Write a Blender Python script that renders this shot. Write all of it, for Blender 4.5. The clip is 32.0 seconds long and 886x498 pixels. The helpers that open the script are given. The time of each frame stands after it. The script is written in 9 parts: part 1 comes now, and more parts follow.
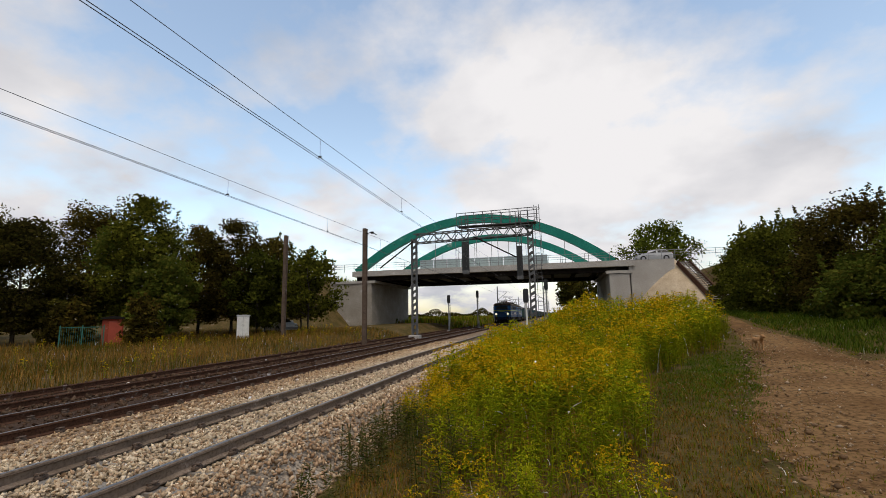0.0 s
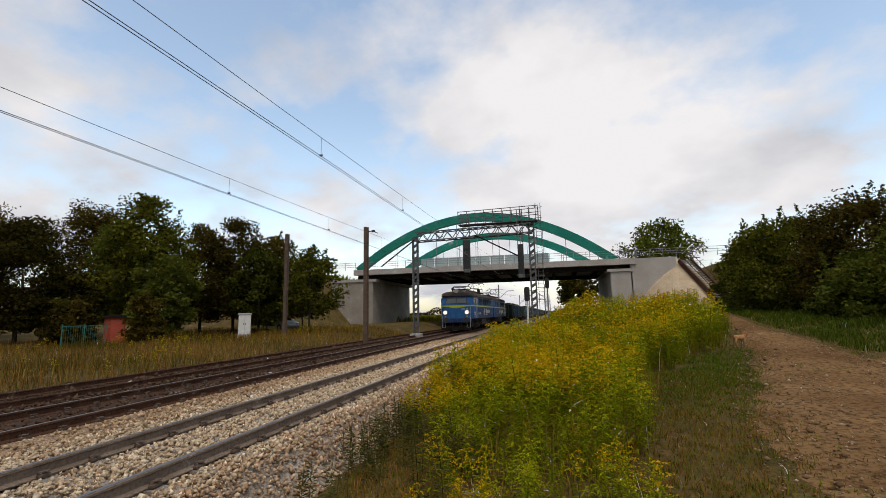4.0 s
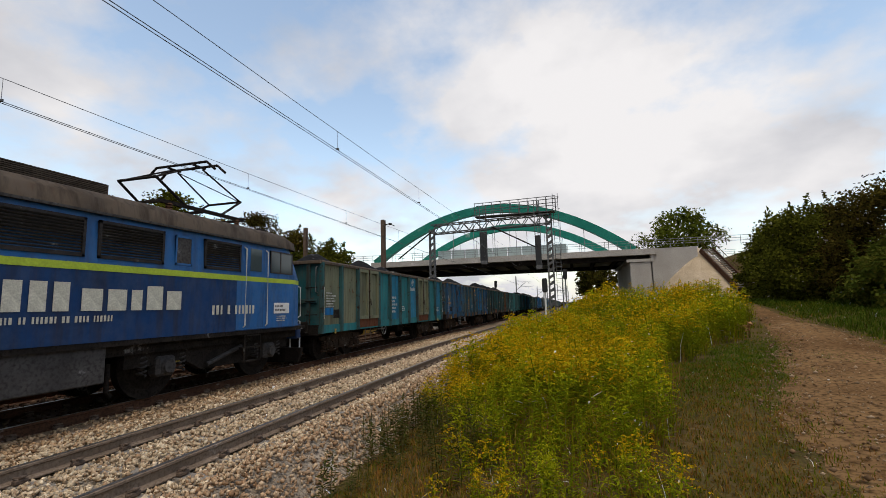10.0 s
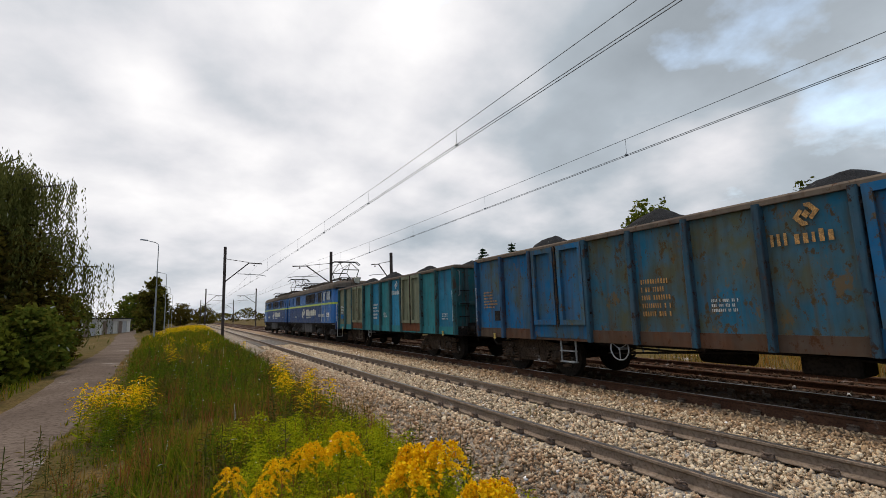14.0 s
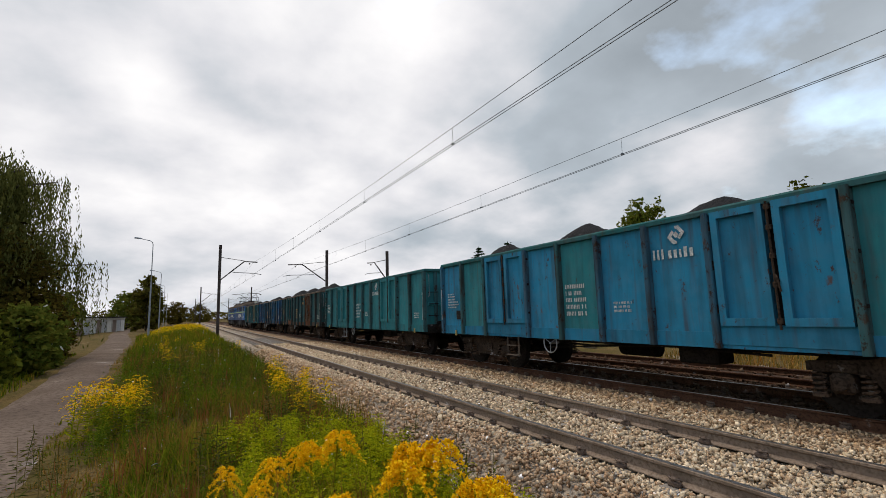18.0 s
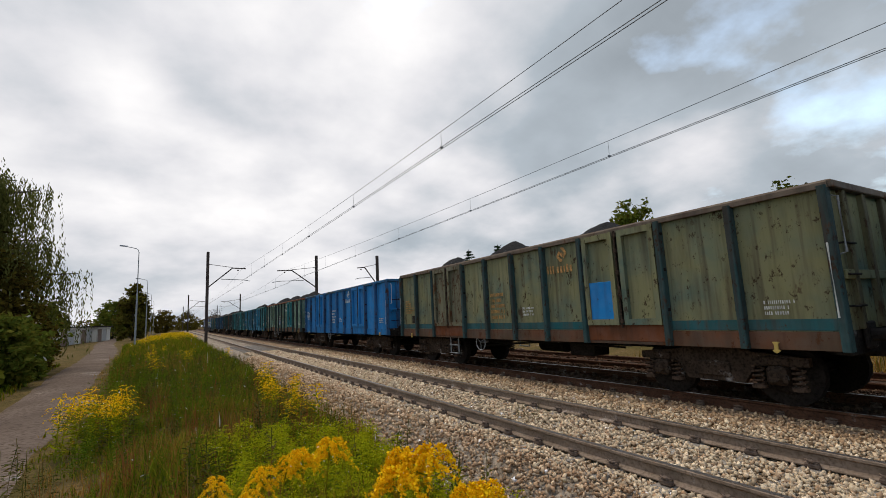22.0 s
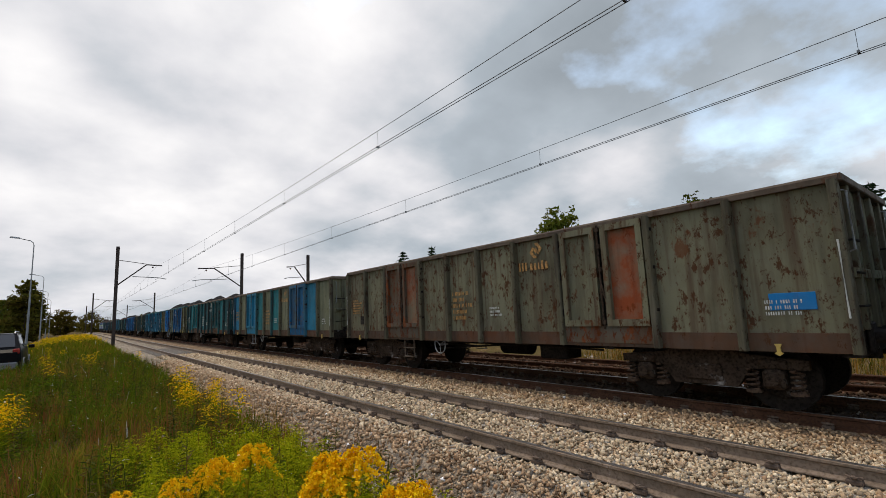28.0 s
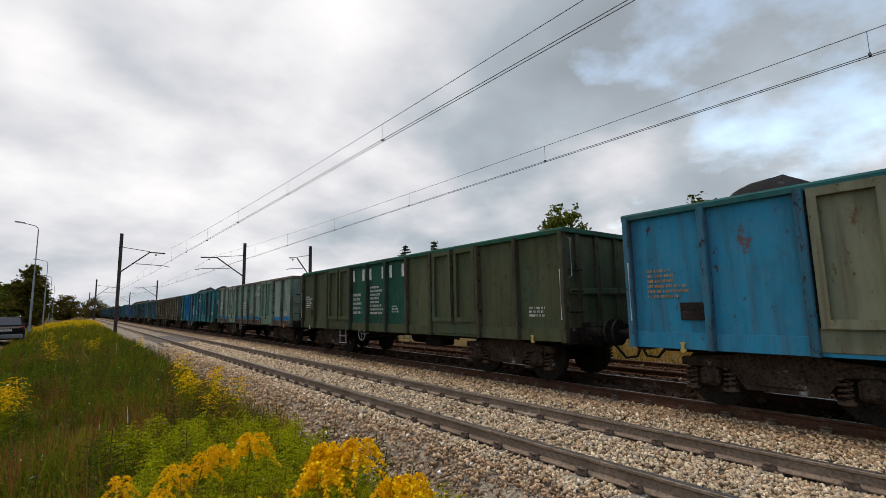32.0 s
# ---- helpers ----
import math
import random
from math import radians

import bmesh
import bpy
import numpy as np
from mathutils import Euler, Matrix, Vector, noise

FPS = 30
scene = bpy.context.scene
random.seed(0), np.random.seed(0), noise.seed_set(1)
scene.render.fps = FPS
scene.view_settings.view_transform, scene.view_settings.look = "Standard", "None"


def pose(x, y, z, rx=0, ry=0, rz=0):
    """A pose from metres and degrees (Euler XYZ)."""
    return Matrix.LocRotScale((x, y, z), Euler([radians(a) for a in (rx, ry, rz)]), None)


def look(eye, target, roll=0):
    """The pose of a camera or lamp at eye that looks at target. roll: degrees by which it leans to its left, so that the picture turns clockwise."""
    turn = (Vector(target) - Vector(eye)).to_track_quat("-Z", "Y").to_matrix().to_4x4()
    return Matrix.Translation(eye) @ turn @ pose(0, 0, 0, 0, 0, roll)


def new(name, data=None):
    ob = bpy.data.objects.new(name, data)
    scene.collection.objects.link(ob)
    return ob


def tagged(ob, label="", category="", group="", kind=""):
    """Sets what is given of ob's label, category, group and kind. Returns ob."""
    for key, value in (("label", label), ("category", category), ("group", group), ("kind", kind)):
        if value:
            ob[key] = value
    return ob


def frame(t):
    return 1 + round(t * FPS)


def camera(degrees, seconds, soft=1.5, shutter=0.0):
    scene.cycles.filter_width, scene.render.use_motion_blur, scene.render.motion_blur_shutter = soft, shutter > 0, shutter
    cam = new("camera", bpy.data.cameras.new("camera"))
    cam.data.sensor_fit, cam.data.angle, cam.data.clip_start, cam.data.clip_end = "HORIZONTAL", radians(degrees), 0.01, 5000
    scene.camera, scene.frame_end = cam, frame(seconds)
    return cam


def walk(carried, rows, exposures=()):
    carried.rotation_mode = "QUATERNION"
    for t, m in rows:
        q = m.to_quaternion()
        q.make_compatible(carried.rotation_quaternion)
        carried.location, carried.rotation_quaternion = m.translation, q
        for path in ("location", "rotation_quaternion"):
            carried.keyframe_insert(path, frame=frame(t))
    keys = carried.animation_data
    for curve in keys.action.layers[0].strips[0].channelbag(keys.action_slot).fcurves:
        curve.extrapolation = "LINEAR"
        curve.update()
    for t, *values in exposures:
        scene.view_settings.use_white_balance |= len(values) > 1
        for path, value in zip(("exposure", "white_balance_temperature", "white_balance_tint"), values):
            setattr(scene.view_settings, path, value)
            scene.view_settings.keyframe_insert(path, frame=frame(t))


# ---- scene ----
cam = camera(88.0, 32.0, soft=0.85)
PATH = [  # seconds, yaw, pitch, roll
    (0, 13.43, 8.32, 1.06), (0.5, 13.78, 8.98, 0.78), (1, 13.52, 9.40, 0.50), (1.5, 14.86, 9.52, 0.56), (2, 15.22, 8.70, 0.58),
    (2.5, 15.45, 9.06, 0.42), (3, 14.60, 8.86, 0.38), (3.5, 13.93, 8.30, 0.91), (4, 13.58, 8.13, 1.09), (4.5, 13.83, 7.94, 1.48),
    (6.5, 12.70, 6.91, 2.56), (7, 14.33, 6.77, 2.60), (7.5, 14.63, 7.20, 1.69), (8, 16.19, 7.85, 1.86), (8.5, 14.70, 7.26, 1.31),
    (9, 14.50, 6.92, 1.24), (9.5, 14.81, 7.09, 1.41), (10, 15.74, 7.19, 1.40), (10.5, 22.01, 6.86, 0.30), (11, 43.43, 7.59, 0.28),
    (11.5, 80.27, 8.06, 2.77), (12, 113.73, 8.07, 2.16), (12.5, 132.08, 8.34, 3.62), (13, 142.75, 8.99, 3.01), (13.5, 149.42, 9.29, 2.47),
    (14, 151.55, 7.88, 1.78), (14.5, 150.43, 6.50, 1.62), (16.5, 151.34, 7.16, 2.24), (17, 151.47, 7.38, 2.15), (17.5, 151.51, 7.39, 2.35),
    (18, 151.05, 7.70, 1.77), (18.5, 150.20, 6.59, 2.13), (19, 149.20, 7.77, 2.58), (19.5, 149.46, 7.49, 2.92), (20, 150.18, 7.89, 2.31),
    (20.5, 150.06, 7.96, 2.39), (21, 150.07, 7.89, 2.53), (21.5, 150.00, 8.10, 2.61), (22, 149.93, 8.11, 2.72), (22.5, 149.71, 8.15, 2.76),
    (23, 149.60, 8.27, 2.48), (23.5, 149.05, 8.45, 2.44), (24, 149.27, 8.48, 2.68), (24.5, 148.98, 8.73, 3.05), (26.5, 147.29, 8.57, 2.58),
    (27, 144.85, 8.15, 2.47), (27.5, 142.99, 7.88, 2.31), (28, 141.62, 7.90, 2.50), (28.5, 141.50, 8.17, 2.40), (29, 140.90, 8.74, 1.99),
    (29.5, 141.19, 8.07, 2.08), (30, 141.83, 8.64, 2.15), (30.5, 142.76, 8.47, 2.37), (31, 142.77, 8.26, 2.09), (31.5, 142.43, 7.40, 1.38),
    (32, 141.74, 7.23, 1.11),
]
EYE = (0.0, 0.0, 1.55)
walk(cam, [(t, pose(*EYE, 90 + p, r, y)) for t, y, p, r in PATH], exposures=[(0, -0.30, 6950, 9), (9.5, -0.30, 6950, 9), (11.0, -0.03, 7000, 8), (11.5, 0.45, 7020, 8), (12, 0.62, 7020, 8), (13, 0.15, 7020, 8), (14, 0.05, 7020, 8), (32, 0.0, 7020, 8)])

# ---- light ----
SUN_AZ, SUN_EL = 200.0, 64.0        # degrees: anticlockwise from north, above the horizon
world = bpy.data.worlds.new("sky")
scene.world = world
world.use_nodes = True


# where the clouds close up (or part) and where they are thin and bright (or thick and grey): direction, narrowness, amount
CLOUD_BANKS = [((-0.01, 0.94, 0.34), 22, 0.25), ((-0.72, 0.55, 0.42), 30, 0.17), ((-0.27, 0.80, 0.54), 40, 0.08), ((0.34, 0.89, 0.30), 20, 0.10),
               ((-0.45, 0.82, 0.36), 60, -0.12), ((-0.73, 0.62, 0.28), 60, -0.12), ((0.15, 0.84, 0.52), 60, -0.10),
               ((-0.53, -0.71, 0.46), 8, 0.22), ((0.08, -0.90, 0.43), 10, 0.2), ((-0.87, -0.42, 0.25), 70, -0.09), ((-0.96, -0.15, 0.23), 50, -0.05), ((-0.91, -0.28, 0.31), 160, -0.05), ((-0.80, -0.38, 0.5), 30, -0.04), ((-0.36, -0.72, 0.60), 200, -0.22)]
CLOUD_TONES = [((0.0, 1.0, 0.2), 2, -0.17), ((-0.01, 0.94, 0.34), 40, -0.10), ((0.35, 0.8, 0.45), 8, -0.09), ((0.08, -0.90, 0.43), 320, -0.20), ((-0.25, -0.85, 0.5), 14, -0.10), ((-0.2, -1.0, 0.2), 3, -0.02),
               ((-0.50, -0.72, 0.47), 22, 0.08), ((-0.74, -0.60, 0.34), 40, 0.10), ((0.02, -0.92, 0.40), 60, -0.04), ((-0.825, -0.5, 0.24), 120, -0.14), ((-0.83, -0.35, 0.45), 25, 0.12), ((-0.66, -0.62, 0.43), 40, 0.02), ((0.06, -0.92, 0.40), 6, -0.02), ((-0.92, -0.15, 0.37), 14, 0.12)]


def sky_nodes():
    nt = world.node_tree
    nt.nodes.clear()
    N, Lk = nt.nodes.new, nt.links.new
    out, bg = N("ShaderNodeOutputWorld"), N("ShaderNodeBackground")
    sky = N("ShaderNodeTexSky")
    sky.sky_type, sky.sun_disc = "NISHITA", False
    sky.sun_elevation, sky.sun_rotation = radians(SUN_EL), radians(-SUN_AZ)
    sky.air_density, sky.dust_density, sky.ozone_density = 1.0, 1.5, 1.5
    dim = N("ShaderNodeMix"); dim.data_type, dim.blend_type = "RGBA", "MULTIPLY"
    dim.inputs["Factor"].default_value = 1.0
    Lk(sky.outputs[0], dim.inputs["A"]); dim.inputs["B"].default_value = (0.39, 0.36, 0.318, 1)
    co = N("ShaderNodeTexCoord")
    sep = N("ShaderNodeSeparateXYZ"); Lk(co.outputs["Generated"], sep.inputs[0])

    def math_node(op, a, b=None, clamp=False):
        m = N("ShaderNodeMath"); m.operation, m.use_clamp = op, clamp
        for i, v in enumerate((a, b)):
            if v is None:
                continue
            if isinstance(v, (int, float)):
                m.inputs[i].default_value = v
            else:
                Lk(v, m.inputs[i])
        return m.outputs[0]
    # clouds on a flat layer: the direction divided by its height
    zz = math_node("ADD", math_node("MAXIMUM", sep.outputs[2], 0.0), 0.36)
    cx, cy = math_node("DIVIDE", sep.outputs[0], zz), math_node("DIVIDE", sep.outputs[1], zz)
    comb = N("ShaderNodeCombineXYZ"); Lk(cx, comb.inputs[0]); Lk(cy, comb.inputs[1])
    n1 = N("ShaderNodeTexNoise"); n1.inputs["Scale"].default_value, n1.inputs["Detail"].default_value, n1.inputs["Roughness"].default_value = 2.4, 8, 0.56
    n2 = N("ShaderNodeTexNoise"); n2.inputs["Scale"].default_value, n2.inputs["Detail"].default_value, n2.inputs["Roughness"].default_value = 2.0, 7, 0.50
    mp = N("ShaderNodeMapping"); mp.inputs["Location"].default_value = (7.3, 2.1, 0.4); Lk(comb.outputs[0], mp.inputs[0]); Lk(mp.outputs[0], n1.inputs["Vector"])
    mp2 = N("ShaderNodeMapping"); mp2.inputs["Location"].default_value = (1.7, 9.4, 3.0); Lk(comb.outputs[0], mp2.inputs[0]); Lk(mp2.outputs[0], n2.inputs["Vector"])

    def near_dir(d, power):
        vm = N("ShaderNodeVectorMath"); vm.operation = "DOT_PRODUCT"; Lk(co.outputs["Generated"], vm.inputs[0]); vm.inputs[1].default_value = Vector(d).normalized()
        return math_node("POWER", math_node("MAXIMUM", vm.outputs["Value"], 0.0), power)

    def total(v, spots):
        for d, power, k in spots:
            v = math_node("ADD", v, math_node("MULTIPLY", near_dir(d, power), k))
        return v
    # the southern half of the sky is closed, the northern one broken
    south = math_node("MULTIPLY", sep.outputs[1], -0.12)
    low = math_node("MULTIPLY", math_node("SUBTRACT", 0.35, sep.outputs[2]), 0.25)
    cov = total(math_node("ADD", math_node("ADD", n1.outputs[0], south), low), CLOUD_BANKS)
    mask = N("ShaderNodeValToRGB"); Lk(cov, mask.inputs[0])
    mask.color_ramp.elements[0].position, mask.color_ramp.elements[1].position = 0.38, 0.58
    haze = math_node("MULTIPLY", math_node("MAXIMUM", math_node("SUBTRACT", 0.24, sep.outputs[2]), 0.0), 0.15)
    tone = N("ShaderNodeValToRGB"); Lk(math_node("ADD", total(n2.outputs[0], CLOUD_TONES), haze), tone.inputs[0])
    e = tone.color_ramp.elements
    e.new(0.5)
    e.new(0.6)
    for el, (p, c) in zip(e, ((0.22, (1.06, 1.07, 1.15)), (0.46, (0.74, 0.765, 0.865)), (0.66, (0.43, 0.50, 0.60)), (0.92, (0.29, 0.34, 0.41)))):
        el.position, el.color = p, (*c, 1)
    mix = N("ShaderNodeMix"); mix.data_type = "RGBA"; Lk(mask.outputs[0], mix.inputs["Factor"]); Lk(dim.outputs["Result"], mix.inputs["A"]); Lk(tone.outputs[0], mix.inputs["B"])
    Lk(mix.outputs["Result"], bg.inputs["Color"]); bg.inputs["Strength"].default_value = 1.0
    Lk(bg.outputs[0], out.inputs[0])


sky_nodes()
sun = new("sun", bpy.data.lights.new("sun", "SUN"))
sun.data.energy, sun.data.angle, sun.data.color = 1.15, radians(10), (1.0, 0.93, 0.82)
sun.matrix_world = look((0, 0, 0), Vector((math.sin(radians(SUN_AZ)) * math.cos(radians(SUN_EL)), -math.cos(radians(SUN_AZ)) * math.cos(radians(SUN_EL)), -math.sin(radians(SUN_EL)))))


# ---- mesh helpers ----
class Geo:
    """Vertices and faces of one mesh."""

    def __init__(self):
        self.v, self.f = [], []

    def add(self, verts, faces):
        b = len(self.v)
        self.v += [tuple(p) for p in verts]
        self.f += [tuple(i + b for i in q) for q in faces]
        return self

    def box(self, c, s, m=None, bev=0.0):
        hx, hy, hz = s[0] / 2, s[1] / 2, s[2] / 2
        if bev:
            b = min(bev, hx * 0.9, hy * 0.9, hz * 0.9)
            vs, fs = [], []
            for sx in (-1, 1):
                for sy in (-1, 1):
                    for sz in (-1, 1):
                        vs += [(sx * hx, sy * (hy - b), sz * (hz - b)), (sx * (hx - b), sy * hy, sz * (hz - b)), (sx * (hx - b), sy * (hy - b), sz * hz)]
            idx = lambda sx, sy, sz, k: ((sx > 0) * 4 + (sy > 0) * 2 + (sz > 0)) * 3 + k
            for sg in (-1, 1):
                q = [idx(sg, -1, -1, 0), idx(sg, 1, -1, 0), idx(sg, 1, 1, 0), idx(sg, -1, 1, 0)]
                fs.append(q if sg > 0 else q[::-1])
                q = [idx(-1, sg, -1, 1), idx(-1, sg, 1, 1), idx(1, sg, 1, 1), idx(1, sg, -1, 1)]
                fs.append(q if sg > 0 else q[::-1])
                q = [idx(-1, -1, sg, 2), idx(1, -1, sg, 2), idx(1, 1, sg, 2), idx(-1, 1, sg, 2)]
                fs.append(q if sg > 0 else q[::-1])
                for s2 in (-1, 1):
                    fs.append([idx(-1, sg, s2, 1), idx(1, sg, s2, 1), idx(1, sg, s2, 2), idx(-1, sg, s2, 2)][::sg * s2])
                    fs.append([idx(sg, -1, s2, 0), idx(sg, 1, s2, 0), idx(sg, 1, s2, 2), idx(sg, -1, s2, 2)][::-sg * s2])
                    fs.append([idx(sg, s2, -1, 0), idx(sg, s2, 1, 0), idx(sg, s2, 1, 1), idx(sg, s2, -1, 1)][::sg * s2])
                    for s3 in (-1, 1):
                        fs.append([idx(sg, s2, s3, 0), idx(sg, s2, s3, 1), idx(sg, s2, s3, 2)][::sg * s2 * s3])
        else:
            vs = [(x, y, z) for x in (-hx, hx) for y in (-hy, hy) for z in (-hz, hz)]
            fs = [(0, 1, 3, 2), (4, 6, 7, 5), (0, 4, 5, 1), (2, 3, 7, 6), (0, 2, 6, 4), (1, 5, 7, 3)]
        if m is not None:
            vs = [m @ Vector(p) for p in vs]
        return self.add([(p[0] + c[0], p[1] + c[1], p[2] + c[2]) for p in vs], fs)

    def bar(self, p0, p1, w, h=None):
        """A rectangular bar from p0 to p1."""
        a, b = Vector(p0), Vector(p1)
        d = b - a
        m = d.to_track_quat("Y", "Z").to_matrix()
        return self.box((a + b) / 2, (w, d.length, h or w), m)

    def cyl(self, p0, p1, r0, r1=None, n=10, caps=True):
        a, b = Vector(p0), Vector(p1)
        r1 = r0 if r1 is None else r1
        m = (b - a).to_track_quat("Z", "Y").to_matrix()
        vs = []
        for p, r in ((a, r0), (b, r1)):
            vs += [p + m @ Vector((r * math.cos(2 * math.pi * i / n), r * math.sin(2 * math.pi * i / n), 0)) for i in range(n)]
        fs = [(i, (i + 1) % n, n + (i + 1) % n, n + i) for i in range(n)]
        if caps:
            fs += [tuple(range(n - 1, -1, -1)), tuple(range(n, 2 * n))]
        return self.add(vs, fs)

    def tube(self, pts, r, n=6):
        """A round bar bent along points."""
        pts = [Vector(p) for p in pts]
        vs, fs = [], []
        for i, p in enumerate(pts):
            d = (pts[min(i + 1, len(pts) - 1)] - pts[max(i - 1, 0)]).normalized()
            m = d.to_track_quat("Z", "Y").to_matrix()
            rr = r[i] if isinstance(r, (list, tuple)) else r
            vs += [p + m @ Vector((rr * math.cos(2 * math.pi * k / n), rr * math.sin(2 * math.pi * k / n), 0)) for k in range(n)]
        for i in range(len(pts) - 1):
            for k in range(n):
                a, b = i * n + k, i * n + (k + 1) % n
                fs.append((a, b, b + n, a + n))
        fs += [tuple(range(n - 1, -1, -1)), tuple(range((len(pts) - 1) * n, len(pts) * n))]
        return self.add(vs, fs)

    def ring(self, c, axis, r, t, n=20, k=6):
        a = Vector(axis).normalized().to_track_quat("Z", "Y").to_matrix()
        vs, fs = [], []
        for i in range(n):
            u = 2 * math.pi * i / n
            for j in range(k):
                w = 2 * math.pi * j / k
                rr = r + t * math.cos(w)
                vs.append(Vector(c) + a @ Vector((rr * math.cos(u), rr * math.sin(u), t * math.sin(w))))
        for i in range(n):
            for j in range(k):
                fs.append((i * k + j, ((i + 1) % n) * k + j, ((i + 1) % n) * k + (j + 1) % k, i * k + (j + 1) % k))
        return self.add(vs, fs)

    def prism(self, prof, y0, y1, axis="y"):
        """A closed profile drawn out along an axis; the profile is in (x, z) for y, in (y, z) for x, in (x, y) for z."""
        put = {"y": lambda p, s: (p[0], s, p[1]), "x": lambda p, s: (s, p[0], p[1]), "z": lambda p, s: (p[0], p[1], s)}[axis]
        n = len(prof)
        vs = [put(p, y0) for p in prof] + [put(p, y1) for p in prof]
        fs = [(i, (i + 1) % n, n + (i + 1) % n, n + i) for i in range(n)] + [tuple(range(n - 1, -1, -1)), tuple(range(n, 2 * n))]
        return self.add(vs, fs)

    def mesh(self, name="mesh", smooth=False, fix=True):
        me = bpy.data.meshes.new(name)
        me.from_pydata(self.v, [], self.f)
        if fix:
            bm = bmesh.new()
            bm.from_mesh(me)
            bmesh.ops.recalc_face_normals(bm, faces=bm.faces)
            bm.to_mesh(me)
            bm.free()
        if smooth:
            me.polygons.foreach_set("use_smooth", [True] * len(me.polygons))
        me.update()
        return me


def put_mesh(name, me, mat, parent=None, m=None, label="", kind=""):
    ob = new(name, me)
    if mat is not None:
        if not me.materials:
            me.materials.append(None)
        ob.material_slots[0].link = "OBJECT"
        ob.material_slots[0].material = mat
    if parent is not None:
        ob.parent = parent
    if m is not None:
        ob.matrix_basis = m
    return tagged(ob, label=label, kind=kind)


def part(name, geo, mat, parent, label="", m=None, smooth=False, kind=""):
    return put_mesh(name, geo.mesh(name, smooth), mat, parent, m, label, kind)


def thing(name, label, category, group="", kind="", m=None):
    ob = tagged(new(name), label, category, group, kind)
    if m is not None:
        ob.matrix_basis = m
    return ob


def fast_mesh(name, verts, faces, smooth=False):
    """A mesh from arrays of vertices and of faces of one size."""
    verts, faces = np.asarray(verts, np.float32), np.asarray(faces, np.int32)
    me = bpy.data.meshes.new(name)
    k = faces.shape[1]
    me.vertices.add(len(verts)); me.vertices.foreach_set("co", verts.ravel())
    me.loops.add(faces.size); me.loops.foreach_set("vertex_index", faces.ravel())
    me.polygons.add(len(faces)); me.polygons.foreach_set("loop_start", np.arange(0, faces.size, k, dtype=np.int32))
    me.polygons.foreach_set("loop_total", np.full(len(faces), k, np.int32))
    if smooth:
        me.polygons.foreach_set("use_smooth", np.ones(len(faces), bool))
    me.update(calc_edges=True)
    me.validate()
    return me


def sstep(a, b, v):
    t = np.clip((v - a) / (b - a), 0.0, 1.0)
    return t * t * (3 - 2 * t)


# ---- materials ----
def material(name, rough=0.6, metal=0.0, spec=0.5):
    m = bpy.data.materials.new(name)
    m.use_nodes = True
    b = m.node_tree.nodes["Principled BSDF"]
    b.inputs["Roughness"].default_value, b.inputs["Metallic"].default_value = rough, metal
    b.inputs["Specular IOR Level"].default_value = spec
    return m, m.node_tree.nodes, m.node_tree.links, b


def noise_of(N, L, co, scale, detail=4.0, rough=0.55, stretch=None):
    t = N.new("ShaderNodeTexNoise")
    t.inputs["Scale"].default_value, t.inputs["Detail"].default_value, t.inputs["Roughness"].default_value = scale, detail, rough
    if stretch:
        mp = N.new("ShaderNodeMapping"); mp.inputs["Scale"].default_value = stretch
        L.new(co, mp.inputs[0]); co = mp.outputs[0]
    L.new(co, t.inputs["Vector"])
    return t.outputs[0]


def ramp_of(N, L, fac, stops):
    r = N.new("ShaderNodeValToRGB")
    L.new(fac, r.inputs[0])
    e = r.color_ramp.elements
    while len(e) < len(stops):
        e.new(0.5)
    e.new(0.6)
    for el, (p, c) in zip(e, stops):
        el.position, el.color = p, (*c, 1) if len(c) == 3 else c
    return r.outputs[0]


def mix_of(N, L, fac, a, b, blend="MIX"):
    m = N.new("ShaderNodeMix"); m.data_type, m.blend_type = "RGBA", blend
    for s, v in (("Factor", fac), ("A", a), ("B", b)):
        if isinstance(v, (int, float)):
            m.inputs[s].default_value = v
        elif isinstance(v, tuple):
            m.inputs[s].default_value = (*v, 1)
        else:
            L.new(v, m.inputs[s])
    return m.outputs["Result"]


def bump_of(N, L, b, height, strength=0.3, dist=0.02):
    n = N.new("ShaderNodeBump")
    n.inputs["Strength"].default_value, n.inputs["Distance"].default_value = strength, dist
    L.new(height, n.inputs["Height"]); L.new(n.outputs[0], b.inputs["Normal"])


def rough_surface(name, c1, c2, c3=None, scale=4.0, fine=40.0, rough=0.85, metal=0.0, bump=0.3, dist=0.01, rand=0.0, stretch=None, spec=0.12):
    """Three tones mixed by a coarse and a fine noise, with relief."""
    m, N, L, b = material(name, rough, metal, spec)
    co = N.new("ShaderNodeTexCoord").outputs["Object"]
    a, f = noise_of(N, L, co, scale, 5, stretch=stretch), noise_of(N, L, co, fine, 3)
    base = ramp_of(N, L, a, [(0.35, c1), (0.65, c2)])
    col = mix_of(N, L, ramp_of(N, L, f, [(0.45, (0, 0, 0)), (0.7, (1, 1, 1))]), base, c3 or c1)
    if rand:
        info = N.new("ShaderNodeObjectInfo").outputs["Random"]
        col = mix_of(N, L, 1.0, col, ramp_of(N, L, info, [(0.0, (1 - rand,) * 3), (1.0, (1 + rand,) * 3)]), "MULTIPLY")
    L.new(col, b.inputs["Base Color"])
    bump_of(N, L, b, f, bump, dist)
    return m


